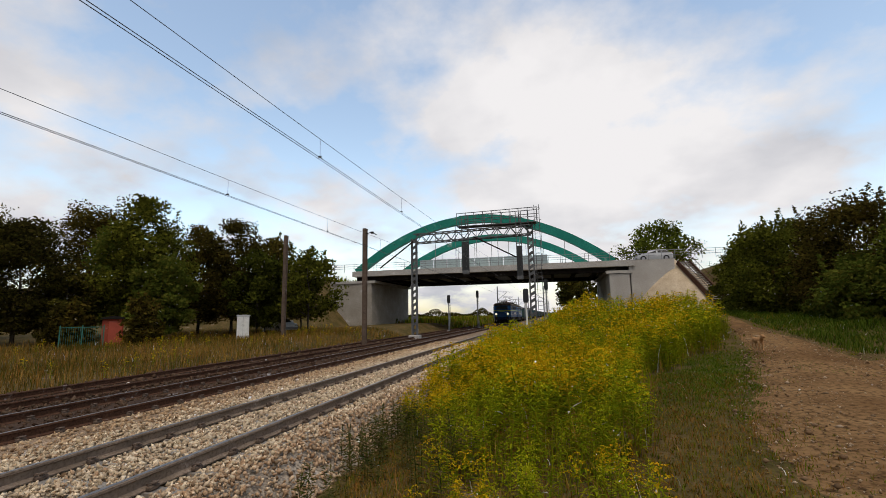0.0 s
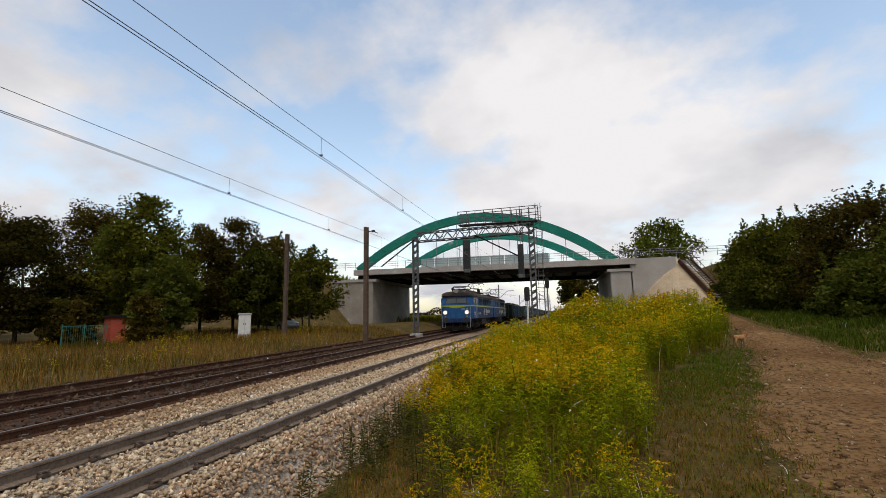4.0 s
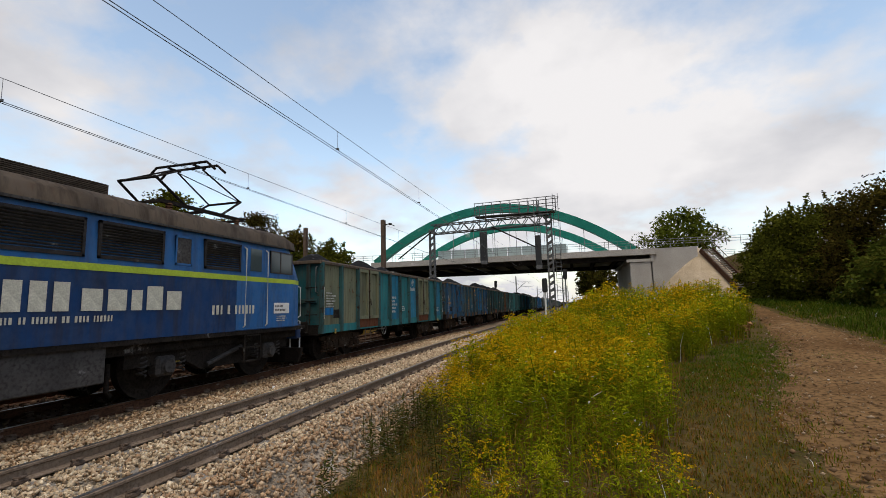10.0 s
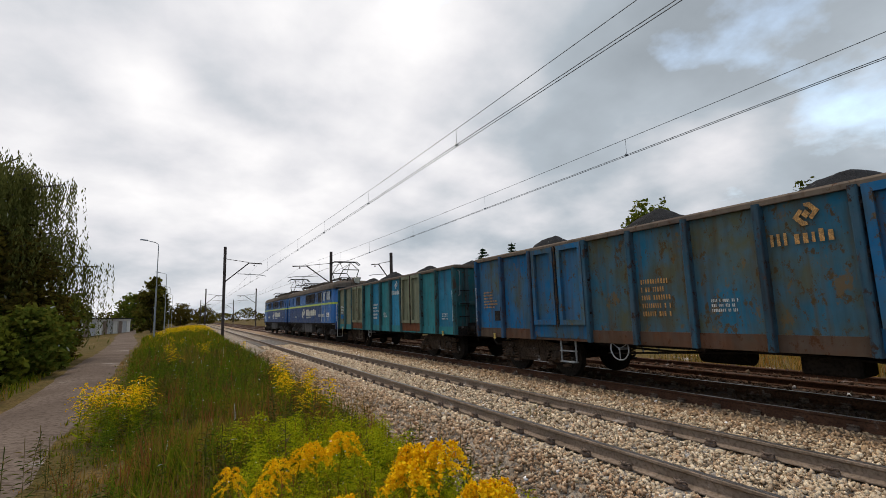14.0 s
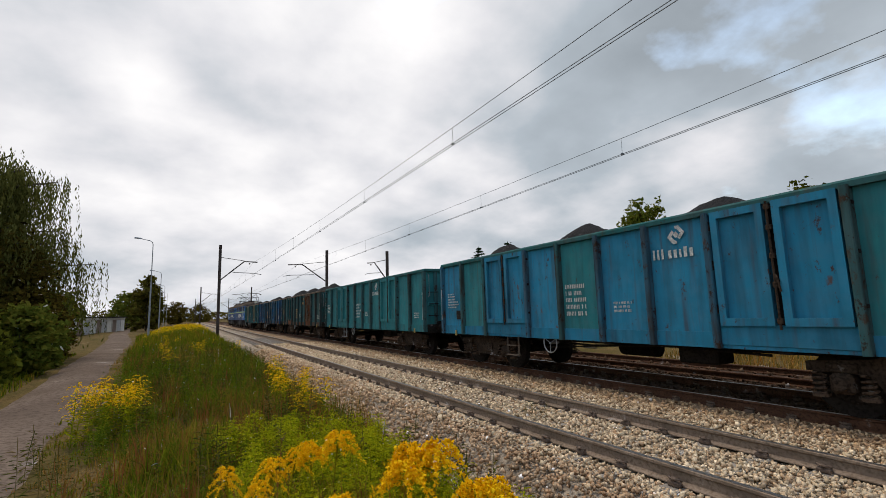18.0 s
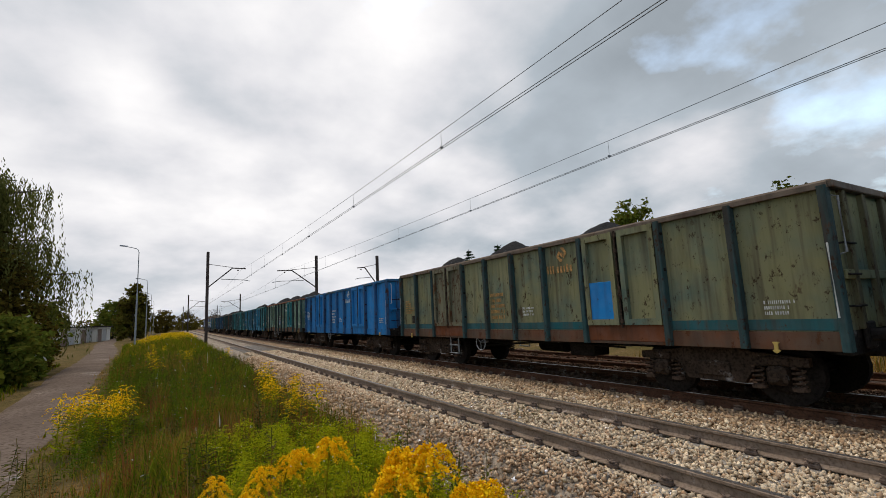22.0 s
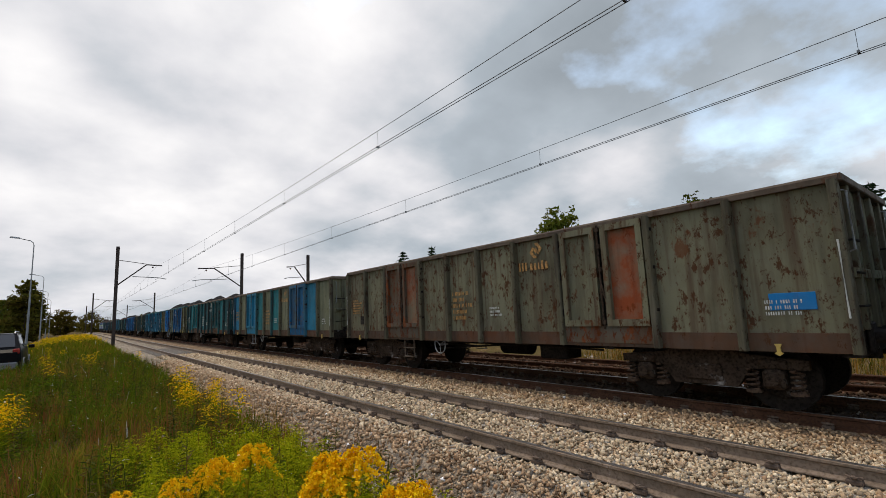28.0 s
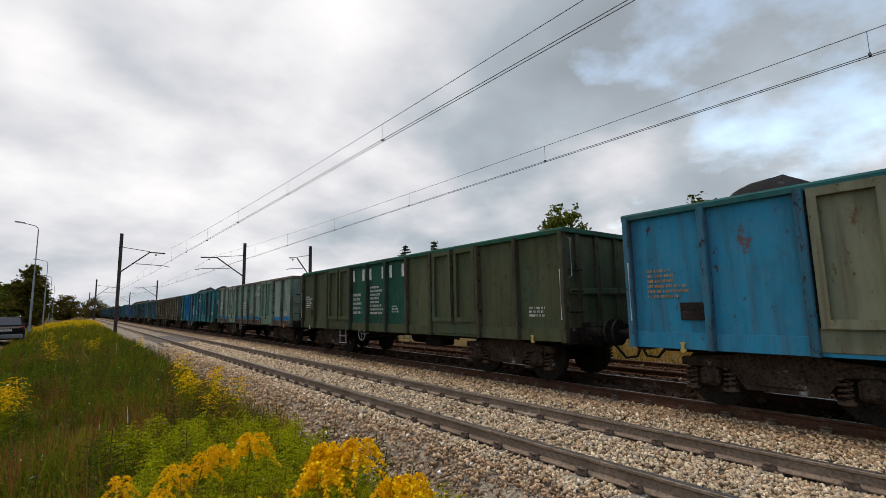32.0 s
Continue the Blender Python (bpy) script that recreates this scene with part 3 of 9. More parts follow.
def make_bridge():
    br = thing("road_bridge", "concrete road bridge carried by two green steel arches", "bridge")
    d = Geo()
    d.box((-8.7, (BY0 + BY1) / 2, 7.65), (37.6, BY1 - BY0 + 1.6, 0.75))
    part("deck", d, M_CONCRETE, br, "grey concrete deck edge")
    g = Geo()
    for y in (BY0 + 0.6, BY1 - 0.6):
        g.box((-8.7, y, 6.98), (37.0, 0.9, 0.56))
    part("girder", g, M_DARK, br, "dark steel girders under the deck")
    for k in range(13):
        c = Geo()
        c.box((-26 + k * 2.9, (BY0 + BY1) / 2, 7.05), (0.4, BY1 - BY0 - 2.2, 0.42))
        part("cross_beam", c, M_DARK, br)
    for y, xl, xr, zt in ((BY0, -27.0, 7.6, 14.6), (BY1, -27.0, 7.6, 14.6)):
        a = Geo()
        n = 36
        def at(u):
            return xl + (xr - xl) * u, 7.9 + (zt - 7.9) * 4 * u * (1 - u)
        pts = [at(k / n) for k in range(n + 1)]
        vs, fs = [], []
        for k, (x, z) in enumerate(pts):
            x0, z0 = pts[max(k - 1, 0)]; x1, z1 = pts[min(k + 1, n)]
            l = math.hypot(x1 - x0, z1 - z0)
            nx, nz = -(z1 - z0) / l, (x1 - x0) / l
            for sn, sy in ((-0.55, -0.4), (0.55, -0.4), (0.55, 0.4), (-0.55, 0.4)):
                vs.append((x + nx * sn, y + sy, z + nz * sn))
        for k in range(n):
            for j in range(4):
                fs.append((k * 4 + j, k * 4 + (j + 1) % 4, k * 4 + 4 + (j + 1) % 4, k * 4 + 4 + j))
        fs += [(3, 2, 1, 0), tuple(n * 4 + j for j in range(4))]
        a.add(vs, fs)
        arch = part("arch", a, M_GREEN, br, "green steel arch rib")
        for k in range(3, 34, 3):
            x, z = at(k / n)
            if z > 9.6:
                h = Geo()
                h.cyl((x, y, 7.95), (x, y, z - 0.4), 0.035, n=6)
                part("hanger", h, M_GALV, arch)
    for k in range(9):
        p = Geo()
        p.box((-17.2 + k * 1.98, BY0 + 1.6, 8.75), (1.9, 0.06, 1.45), bev=0.01)
        part("barrier_panel", p, M_BARRIER, br, "pale frosted noise barrier panel")
    for y in (BY0 - 0.65, BY1 + 0.65):
        for z in (8.45, 8.75, 9.05):
            r = Geo()
            r.cyl((-32, y, z), (24, y, z), 0.025, n=6)
            part("handrail", r, M_GALV, br)
        for k in range(38):
            r = Geo()
            r.box((-31.8 + k * 1.5, y, 8.5), (0.05, 0.05, 1.15))
            part("rail_post", r, M_GALV, br)
    # abutments
    for x0, x1, nm in ((-31.0, -24.7, 0), (7.0, 9.6, 1)):
        ab = Geo()
        ab.box(((x0 + x1) / 2, (BY0 + BY1) / 2, 2.9), (x1 - x0, BY1 - BY0 + 1.0, 7.0), bev=0.06)
        a = part("abutment", ab, M_CONCRETE if nm else M_CONCRETE_D, br, "board-marked concrete abutment")
        c = Geo()
        c.box(((x0 + x1) / 2 + (0.3 if nm == 0 else -0.1), (BY0 + BY1) / 2, 6.5 if nm == 0 else 6.6), (x1 - x0 + 0.5, BY1 - BY0 + 1.3, 0.35))
        part("bearing_ledge", c, M_CONCRETE, a)
    w = Geo()
    w.add([(9.4, BY0 - 0.5, 0.5), (14.6, BY0 - 0.5, 3.4), (14.6, BY0 - 0.5, 8.0), (9.4, BY0 - 0.5, 8.0), (9.4, BY0 + 0.1, 0.5), (14.6, BY0 + 0.1, 3.4), (14.6, BY0 + 0.1, 8.0), (9.4, BY0 + 0.1, 8.0)],
          [(0, 1, 2, 3), (7, 6, 5, 4), (0, 4, 5, 1), (1, 5, 6, 2), (2, 6, 7, 3), (3, 7, 4, 0)])
    part("wing_wall", w, M_CONCRETE, br, "pale concrete wing wall")
    # paved cone round the wing wall, with a stair
    cone = Geo()
    n, top = 22, (15.0, BY0 + 1.2, 8.1)
    vs, fs = [top], []
    for ring, (r, z) in enumerate(((1.5, 7.0), (4.6, 4.2), (8.2, 0.6))):
        for k in range(n + 1):
            a = math.pi * (1.0 + k / n)
            vs.append((15.0 + r * 0.85 * math.cos(a), BY0 + 1.2 + r * math.sin(a), z))
    for k in range(n):
        fs.append((0, 1 + k, 2 + k))
        for q in range(2):
            a = 1 + q * (n + 1) + k
            fs.append((a, a + n + 1, a + n + 2, a + 1))
    cone.add(vs, fs)
    part("paved_slope", cone, M_SLAB, br, "tan stone-paved slope cone at the bridge end")
    # a stair with brown strings down the slope
    def at(u, dx):
        return Vector((15.6 + dx + 2.0 * u, BY0 - 0.4 - 4.6 * u, 7.5 - 4.6 * u))
    for dx in (-0.65, 0.65):
        st = Geo(); st.bar(at(0, dx), at(1, dx), 0.16, 0.5); part("stair_string", st, M_RUST, br, "brown stair string")
        hr = Geo(); hr.bar(at(0, dx) + Vector((0, 0, 1.0)), at(1, dx) + Vector((0, 0, 1.0)), 0.05); part("handrail", hr, M_RUST, br)
    for k in range(22):
        p = at(k / 21, 0)
        st = Geo(); st.box((p.x, p.y, p.z), (1.2, 0.3, 0.08)); part("stair_step", st, M_CONCRETE_D, br)
    return br


make_bridge()

# ---- train ----
PITCH = 14.1          # metres from coupling to coupling of the wagons
LOCO = 14.6           # the same for one half of the locomotive
TRAIN = [(0, 108), (2, 88.5), (4, 69.3), (6, 51), (7, 42.4), (8, 31.2), (8.5, 26.45), (9, 22), (9.5, 16.75), (10, 11.45), (10.5, 7.35), (11, 3.9), (11.5, -0.63), (12, -5.46), (12.5, -10.2), (13, -15.8), (13.5, -20.6), (14, -25.8), (16.5, -53.25), (17, -59.02), (18, -69.9), (19, -80.85), (20, -92.1), (21, -102.8), (22, -114.6), (23, -125.7), (24, -136.65), (26.5, -165.35), (27, -171.45), (28, -183.9), (29, -195), (30, -206.5), (31, -218.55), (32, -230.3)]
COAL = {0: 0, 1: 0, 2: 2, 3: 1, 4: 0, 5: 2, 6: 1, 7: 0, 8: 1, 9: 2, 10: 0, 11: 1, 12: 1, 13: 0, 14: 1, 15: 1, 16: 0, 17: 1, 18: 0}   # how high each wagon is heaped
MOVING = []           # things that ride with the train, with their place along it

SIDE, FLOOR, TOP = 1.38, 1.06, 3.02
POSTS = [-6.38, -5.2, -4.02, -2.24, -1.12, 0.0, 1.12, 2.24, 4.02, 5.2, 6.38]
DOORS = ((-4.02, -2.24), (2.24, 4.02))


def wheelset(g, y):
    g.cyl((-0.80, y, 0.46), (0.80, y, 0.46), 0.09, n=8)
    for s in (-1, 1):
        g.cyl((s * 0.68, y, 0.46), (s * 0.82, y, 0.46), 0.46, n=20)
        g.cyl((s * 0.82, y, 0.46), (s * 0.86, y, 0.46), 0.30, 0.26, n=16)


def build_wagon():
    """Meshes of an open coal wagon, shared by all of them."""
    W = {}
    g = Geo()
    g.box((0, 0, FLOOR), (2 * SIDE - 0.04, 12.76, 0.10))
    W["floor"] = g.mesh("floor")
    g = Geo()
    g.prism([(SIDE - 0.02, FLOOR - 0.20), (SIDE + 0.03, FLOOR - 0.20), (SIDE + 0.03, FLOOR + 0.04), (SIDE - 0.02, FLOOR + 0.04)], -6.42, 6.42)
    W["side_sill"] = g.mesh("side_sill")
    g = Geo()
    g.prism([(0.25, 0.72), (0.40, 0.72), (0.40, FLOOR - 0.05), (0.25, FLOOR - 0.05)], -6.4, 6.4)
    W["centre_sill"] = g.mesh("centre_sill")
    g = Geo()
    g.box((0, 0, 0.91), (2.7, 0.16, 0.2))
    W["cross_bearer"] = g.mesh("cross_bearer")
    g = Geo()
    g.box((0, 0, 0), (0.03, 12.7, 0.15))
    W["band"] = g.mesh("lower_band")
    g = Geo()
    g.box((-0.03, 0, 1.98), (0.03, 1.76, 1.9))
    W["backing"] = g.mesh("door_backing")
    g = Geo()
    g.box((0.01, 0, 1.06), (0.07, 1.70, 0.30), bev=0.01)
    W["door_sill"] = g.mesh("door_sill")
    for y0, y1 in zip(POSTS[:-1], POSTS[1:]):
        if (y0, y1) in DOORS:
            continue
        key = "wide" if y1 - y0 > 1.15 else "narrow"
        if key not in W:
            w = y1 - y0 - 0.02
            g = Geo()
            n = 6
            vs, fs = [], []
            # a sheet slightly bellied between its posts
            for k in range(n + 1):
                for j in range(4):
                    u = k / n * 2 - 1
                    bulge = 0.018 * (1 - u * u) * (0.5 + 0.5 * math.sin(j * 1.9))
                    for side in (0, 1):
                        vs.append((bulge - side * 0.035, u * w / 2, FLOOR + (TOP - 0.1 - FLOOR) * j / 3))
            for k in range(n):
                for j in range(3):
                    a = (k * 4 + j) * 2
                    fs += [(a, a + 8, a + 10, a + 2), (a + 1, a + 3, a + 11, a + 9)]
            g.add(vs, fs)
            W[key] = g.mesh("side_panel", True)
    g = Geo()
    g.prism([(-0.055, 0.0), (-0.05, 0.105), (-0.035, 0.12), (0.035, 0.12), (0.05, 0.105), (0.055, 0.0)], FLOOR - 0.2, TOP - 0.07, "z")
    me = g.mesh("side_post")
    me.transform(Matrix.Rotation(radians(-90), 4, "Z"))
    W["post"] = me
    g = Geo()
    dw = 0.745
    g.box((-0.01, 0, 0), (0.04, dw, 1.74), bev=0.008)
    W["leaf"] = g.mesh("door_leaf")
    g = Geo()
    o, i = [(-dw / 2, -0.87), (dw / 2, -0.87), (dw / 2, 0.87), (-dw / 2, 0.87)], [(-dw / 2 + 0.10, -0.76), (dw / 2 - 0.10, -0.76), (dw / 2 - 0.10, 0.76), (-dw / 2 + 0.10, 0.76)]
    g.add([(0.0, *p) for p in o] + [(0.09, *p) for p in o] + [(0.09, *p) for p in i] + [(0.0, *p) for p in i],
          [(b + k, b + (k + 1) % 4, (b + 4 + (k + 1) % 4) % 16, (b + 4 + k) % 16) for b in (0, 4, 8, 12) for k in range(4)])
    W["leaf_frame"] = g.mesh("door_frame")
    g = Geo(); g.box((0.03, 0, -0.42), (0.07, dw - 0.1, 0.74), bev=0.004); W["repair"] = g.mesh("repaired_panel")
    g = Geo()
    g.cyl((0.09, 0, -0.92), (0.09, 0, 0.88), 0.016, n=6)
    for z in (-0.8, -0.3, 0.1, 0.5, 0.8):
        g.box((0.06, 0, z), (0.09, 0.07, 0.08), bev=0.01)
    g.tube([(0.08, 0, -0.15), (0.12, 0.04, -0.2), (0.12, 0.07, -0.4)], 0.014, 5)
    W["bolt"] = g.mesh("door_bolt")
    g = Geo()
    g.cyl((0.07, 0, -0.07), (0.07, 0, 0.07), 0.022, n=8)
    g.box((0.05, 0.05, 0), (0.06, 0.12, 0.05), bev=0.006)
    W["hinge"] = g.mesh("hinge")
    g = Geo()
    for s in (-1, 1):
        g.prism([(s * (SIDE - 0.06), TOP - 0.10), (s * (SIDE + 0.07), TOP - 0.10), (s * (SIDE + 0.075), TOP - 0.03), (s * (SIDE + 0.055), TOP), (s * (SIDE - 0.05), TOP)], -6.44, 6.44)
    for y in (-6.42, 6.42):
        g.box((0, y, TOP - 0.05), (2 * SIDE + 0.1, 0.12, 0.10), bev=0.012)
    W["rim"] = g.mesh("top_rail")
    g = Geo(); g.tube([(0, 0.02, FLOOR + 1.0), (0, 0.11, FLOOR + 1.03), (0, 0.11, FLOOR + 1.75), (0, 0.02, FLOOR + 1.78)], 0.016, 6); W["end_grip"] = g.mesh("end_grip")
    g = Geo(); g.tube([(-0.17, 0.02, 0), (-0.17, 0.10, 0), (0.17, 0.10, 0), (0.17, 0.02, 0)], 0.015, 6); W["rung"] = g.mesh("ladder_rung")
    g = Geo()
    g.box((0, 0, (FLOOR + TOP) / 2), (2 * SIDE, 0.05, TOP - FLOOR - 0.1))
    W["end"] = g.mesh("end_wall")
    g = Geo()
    g.box((0, 0.05, (FLOOR + TOP) / 2), (0.12, 0.08, TOP - FLOOR - 0.12), bev=0.01)
    W["end_rib"] = g.mesh("end_rib")
    g = Geo()
    g.box((0, 0.048, FLOOR + 0.75), (2.6, 0.07, 0.12), bev=0.01)
    W["end_rail"] = g.mesh("end_rail")
    # bogie
    g = Geo()
    wheelset(g, 0)
    W["wheels"] = g.mesh("wheelset")
    for s in (1,):
        g = Geo()
        prof = [(-1.30, 0.60), (-1.30, 0.72), (-0.6, 0.78), (-0.45, 0.84), (0.45, 0.84), (0.6, 0.78), (1.30, 0.72), (1.30, 0.60), (0.62, 0.58), (0.44, 0.32), (-0.44, 0.32), (-0.62, 0.58)]
        g.prism(prof, 0.99, 1.09, "x")
        g.box((1.10, 0, 0.50), (0.06, 0.52, 0.22), bev=0.015)
        for y in (-0.9, 0.9):
            g.box((1.05, y, 0.66), (0.16, 0.34, 0.12), bev=0.015)
        W["side_frame"] = g.mesh("side_frame")
    g = Geo()
    g.box((1.06, 0, 0.46), (0.22, 0.26, 0.26), bev=0.04)
    g.cyl((1.16, 0, 0.46), (1.22, 0, 0.46), 0.1, 0.08, n=12)
    W["axle_box"] = g.mesh("axle_box")
    g = Geo()
    pts = [(1.08 + 0.075 * math.cos(k * 1.05), 0.075 * math.sin(k * 1.05), 0.31 + 0.0115 * k) for k in range(25)]
    g.tube(pts, 0.017, 5)
    g.cyl((1.08, 0, 0.27), (1.08, 0, 0.31), 0.10, n=10)
    W["spring"] = g.mesh("bogie_spring")
    g = Geo()
    g.box((0, 0, 0.72), (2.1, 0.42, 0.22), bev=0.03)
    W["bolster"] = g.mesh("bolster")
    # ends
    g = Geo()
    g.cyl((0, 0, 0), (0, 0.36, 0), 0.085, n=10)
    g.cyl((0, 0.36, 0), (0, 0.50, 0), 0.055, n=10)
    g.cyl((0, 0.50, 0), (0, 0.54, 0), 0.235, n=18)
    g.box((0, -0.02, 0), (0.3, 0.06, 0.34), bev=0.02)
    W["buffer"] = g.mesh("buffer")
    g = Geo()
    g.tube([(0, 0, 1.0), (0, 0.2, 0.98), (0, 0.42, 0.90), (0, 0.62, 0.86)], 0.045, 7)
    g.tube([(0.28, 0, 0.95), (0.28, 0.25, 0.78), (0.22, 0.45, 0.52), (0.12, 0.62, 0.55), (0.1, 0.7, 0.75)], 0.028, 6)
    W["coupling"] = g.mesh("coupling")
    g = Geo()
    g.tube([(0, 0, 0), (0.09, 0, 0.02), (0.09, 0, 0.95), (0, 0, 0.97)], 0.012, 6)
    W["grip"] = g.mesh("hand_rail")
    g = Geo()
    g.tube([(0, -0.22, 0), (0, -0.22, -0.45), (0, 0.22, -0.45), (0, 0.22, 0)], 0.022, 6)
    g.box((0, 0, -0.22), (0.10, 0.44, 0.02)); g.box((0, 0, -0.45), (0.12, 0.44, 0.02))
    W["step"] = g.mesh("step")
    g = Geo()
    g.ring((0, 0, 0), (1, 0, 0), 0.21, 0.014, 22, 6)
    for a in (0.5, 2.6, 4.7):
        g.cyl((0, 0, 0), (0, 0.19 * math.cos(a), 0.19 * math.sin(a)), 0.009, n=5)
    g.cyl((-0.25, 0, 0), (0.02, 0, 0), 0.025, n=8)
    W["handwheel"] = g.mesh("brake_handwheel")
    g = Geo(); g.box((0, 0, 0), (0.012, 0.5, 0.22), bev=0.003); W["patch"] = g.mesh("paint_patch")
    g = Geo(); g.box((0, 0, 0), (0.03, 0.34, 0.26), bev=0.008); W["holder"] = g.mesh("label_holder")
    g = Geo()
    g.cyl((0, -0.45, 0.62), (0, 0.45, 0.62), 0.2, n=16)
    W["tank"] = g.mesh("air_tank")
    g = Geo()
    g.tube([(0.9, -2.6, 0.78), (0.9, -0.8, 0.72), (0.9, 0.9, 0.80), (0.9, 2.7, 0.74)], 0.022, 5)
    g.tube([(0.6, -3.4, 0.82), (0.6, 3.4, 0.82)], 0.03, 5)
    g.box((0.6, 1.5, 0.66), (0.5, 0.7, 0.28), bev=0.03)
    g.tube([(1.0, -2.2, 0.62), (1.0, 1.6, 0.86)], 0.018, 5)
    W["brake_gear"] = g.mesh("brake_gear")
    g = Geo()
    g.prism([(k * 0.7, z * 0.7) for k, z in [(-0.07, -0.05), (-0.03, -0.02), (-0.03, 0.06), (-0.06, 0.12), (0.06, 0.12), (0.03, 0.06), (0.03, -0.02), (0.07, -0.05), (0.0, -0.10)]], 0, 0.03, "x")
    W["hook"] = g.mesh("lashing_hook")
    # coal in heaps
    for v in range(3):
        rnd = random.Random(5 + v)
        nx, ny = 20, 96
        n, low, high = ((4, 0.40, 0.62), (3, 0.15, 0.38), (4, 0.66, 0.84))[v]
        peaks = [(rnd.uniform(-0.15, 0.2), -4.9 + 9.8 * k / (n - 1) + rnd.uniform(-0.5, 0.5), rnd.uniform(low, high)) for k in range(n)]
        vs, fs = [], []
        for i in range(nx + 1):
            for j in range(ny + 1):
                x, y = -SIDE + 0.05 + (2 * SIDE - 0.1) * i / nx, -6.33 + 12.66 * j / ny
                h = -0.12
                for px, py, ph in peaks:
                    d = math.hypot(1.05 * (x - px), (y - py) * 0.88)
                    h = max(h, ph + 0.12 - 0.74 * (math.sqrt(d * d + 0.07) - 0.1))
                h = min(h, 0.75 * (SIDE - abs(x)) + 0.1)
                h += 0.07 * noise.noise((x * 2.2 + v * 9, y * 2.2, 1)) + 0.045 * noise.noise((x * 7, y * 7, 2 + v))
                vs.append((x, y, TOP - 0.12 + h))
        for i in range(nx):
            for j in range(ny):
                a = i * (ny + 1) + j
                fs.append((a, a + ny + 1, a + ny + 2, a + 1))
        W["coal%d" % v] = fast_mesh("coal_load", vs, fs)
    return W


WM = build_wagon()
M_SPRING = rough_surface("rusty_spring", (0.06, 0.038, 0.026), (0.09, 0.06, 0.042), (0.03, 0.02, 0.014), 3, 25, 0.9, spec=0.08)
M_BOGIE = rough_surface("bogie_grime", (0.036, 0.025, 0.018), (0.06, 0.042, 0.03), (0.014, 0.010, 0.008), 3, 25, 0.92, 0, 0.3, spec=0.05)
# near-black colour of the door backing stands for shade in the gaps
M_GAP = rough_surface("door_gap_shade", (0.008, 0.007, 0.006), (0.014, 0.012, 0.010), (0.006, 0.005, 0.004), 3, 25, 0.95, spec=0.03)
M_COAL = rough_surface("coal", (0.006, 0.006, 0.0065), (0.012, 0.0115, 0.0115), (0.02, 0.02, 0.021), 6, 40, 0.9, 0, 0.9, 0.03, spec=0.15)
M_LETTER = plain("lettering_white", (0.60, 0.62, 0.58), 0.6, 0, 60, 0.5)
M_LETTER_O = plain("lettering_orange", (0.52, 0.27, 0.07), 0.6, 0, 60, 0.6)
M_YELLOW = plain("yellow_paint", (0.42, 0.30, 0.07), 0.6)
M_PALEGREY = plain("grey_white_paint", (0.5, 0.52, 0.5), 0.6)
PAINTS, PAINT_COLOURS = {}, {}


def paint(key, c, **k):
    c = tuple(1.04 * v for v in c)
    if "second" in k:
        k["second"] = tuple(1.04 * v for v in k["second"])
    if key not in PAINTS:
        PAINTS[key], PAINT_COLOURS[key] = worn_paint("paint_" + key, c, **k), c
    return PAINTS[key]


TEAL, CYAN, DKGREEN, BROWN, DKTEAL, BRIGHT = (0.022, 0.15, 0.165), (0.02, 0.18, 0.29), (0.013, 0.072, 0.046), (0.085, 0.058, 0.036), (0.016, 0.08, 0.088), (0.012, 0.155, 0.385)
P_TEAL = paint("teal", TEAL, second=(0.03, 0.20, 0.21))
P_BLUE = paint("blue", (0.010, 0.10, 0.22), second=(0.06, 0.085, 0.075), wear=0.75, patch=0.25, rust=(0.12, 0.075, 0.03))
P_BLUEOLD = paint("blue_decayed", (0.014, 0.10, 0.165), second=(0.075, 0.08, 0.05), wear=0.85, patch=0.55, rust=(0.12, 0.075, 0.03))
P_BRIGHT = paint("bright_blue", BRIGHT, second=(0.010, 0.115, 0.30), wear=0.4, rust=(0.06, 0.05, 0.045))
P_CYAN = paint("cyan", CYAN, second=(0.02, 0.13, 0.20), wear=0.55, patch=0.12)
P_GREY = paint("grey_green", (0.165, 0.172, 0.11), second=(0.12, 0.135, 0.092), wear=0.55)
P_GREYRUST = paint("grey_rusted", (0.145, 0.14, 0.09), second=(0.10, 0.092, 0.06), wear=0.9, patch=0.2, rust=(0.10, 0.04, 0.018))
P_PALE = paint("pale_green", (0.135, 0.225, 0.17), second=(0.12, 0.165, 0.12), wear=0.75, rust=(0.075, 0.036, 0.02))
P_LIGHT = paint("light_grey_green", (0.185, 0.25, 0.20), second=(0.13, 0.19, 0.16), wear=0.6)
P_OLIVE = paint("olive", (0.17, 0.165, 0.085), second=(0.085, 0.125, 0.10), wear=0.7, patch=0.15, rust=(0.06, 0.035, 0.02))
P_DKGREEN = paint("dark_green", DKGREEN, second=(0.02, 0.042, 0.03), wear=0.3)
P_GREENGREY = paint("green_brown", (0.062, 0.072, 0.036), second=(0.04, 0.066, 0.04), wear=0.6, rust=(0.08, 0.045, 0.022))
P_DKTEAL = paint("dark_teal", DKTEAL, second=(0.045, 0.06, 0.05), wear=0.6)
P_BROWN = paint("brown_rusted", BROWN, second=(0.10, 0.09, 0.07), wear=1.0, patch=0.3, rust=(0.16, 0.045, 0.015))
P_REDPATCH = paint("primer_patch", (0.145, 0.135, 0.09), second=(0.20, 0.05, 0.02), wear=0.7, patch=0.6, rust=(0.22, 0.055, 0.02))
P_SILL = paint("sill_rust", (0.075, 0.05, 0.034), second=(0.11, 0.05, 0.028), wear=0.7, patch=0.3)
P_REDRUST = paint("red_rust", (0.13, 0.045, 0.02), second=(0.09, 0.04, 0.022), wear=0.6)
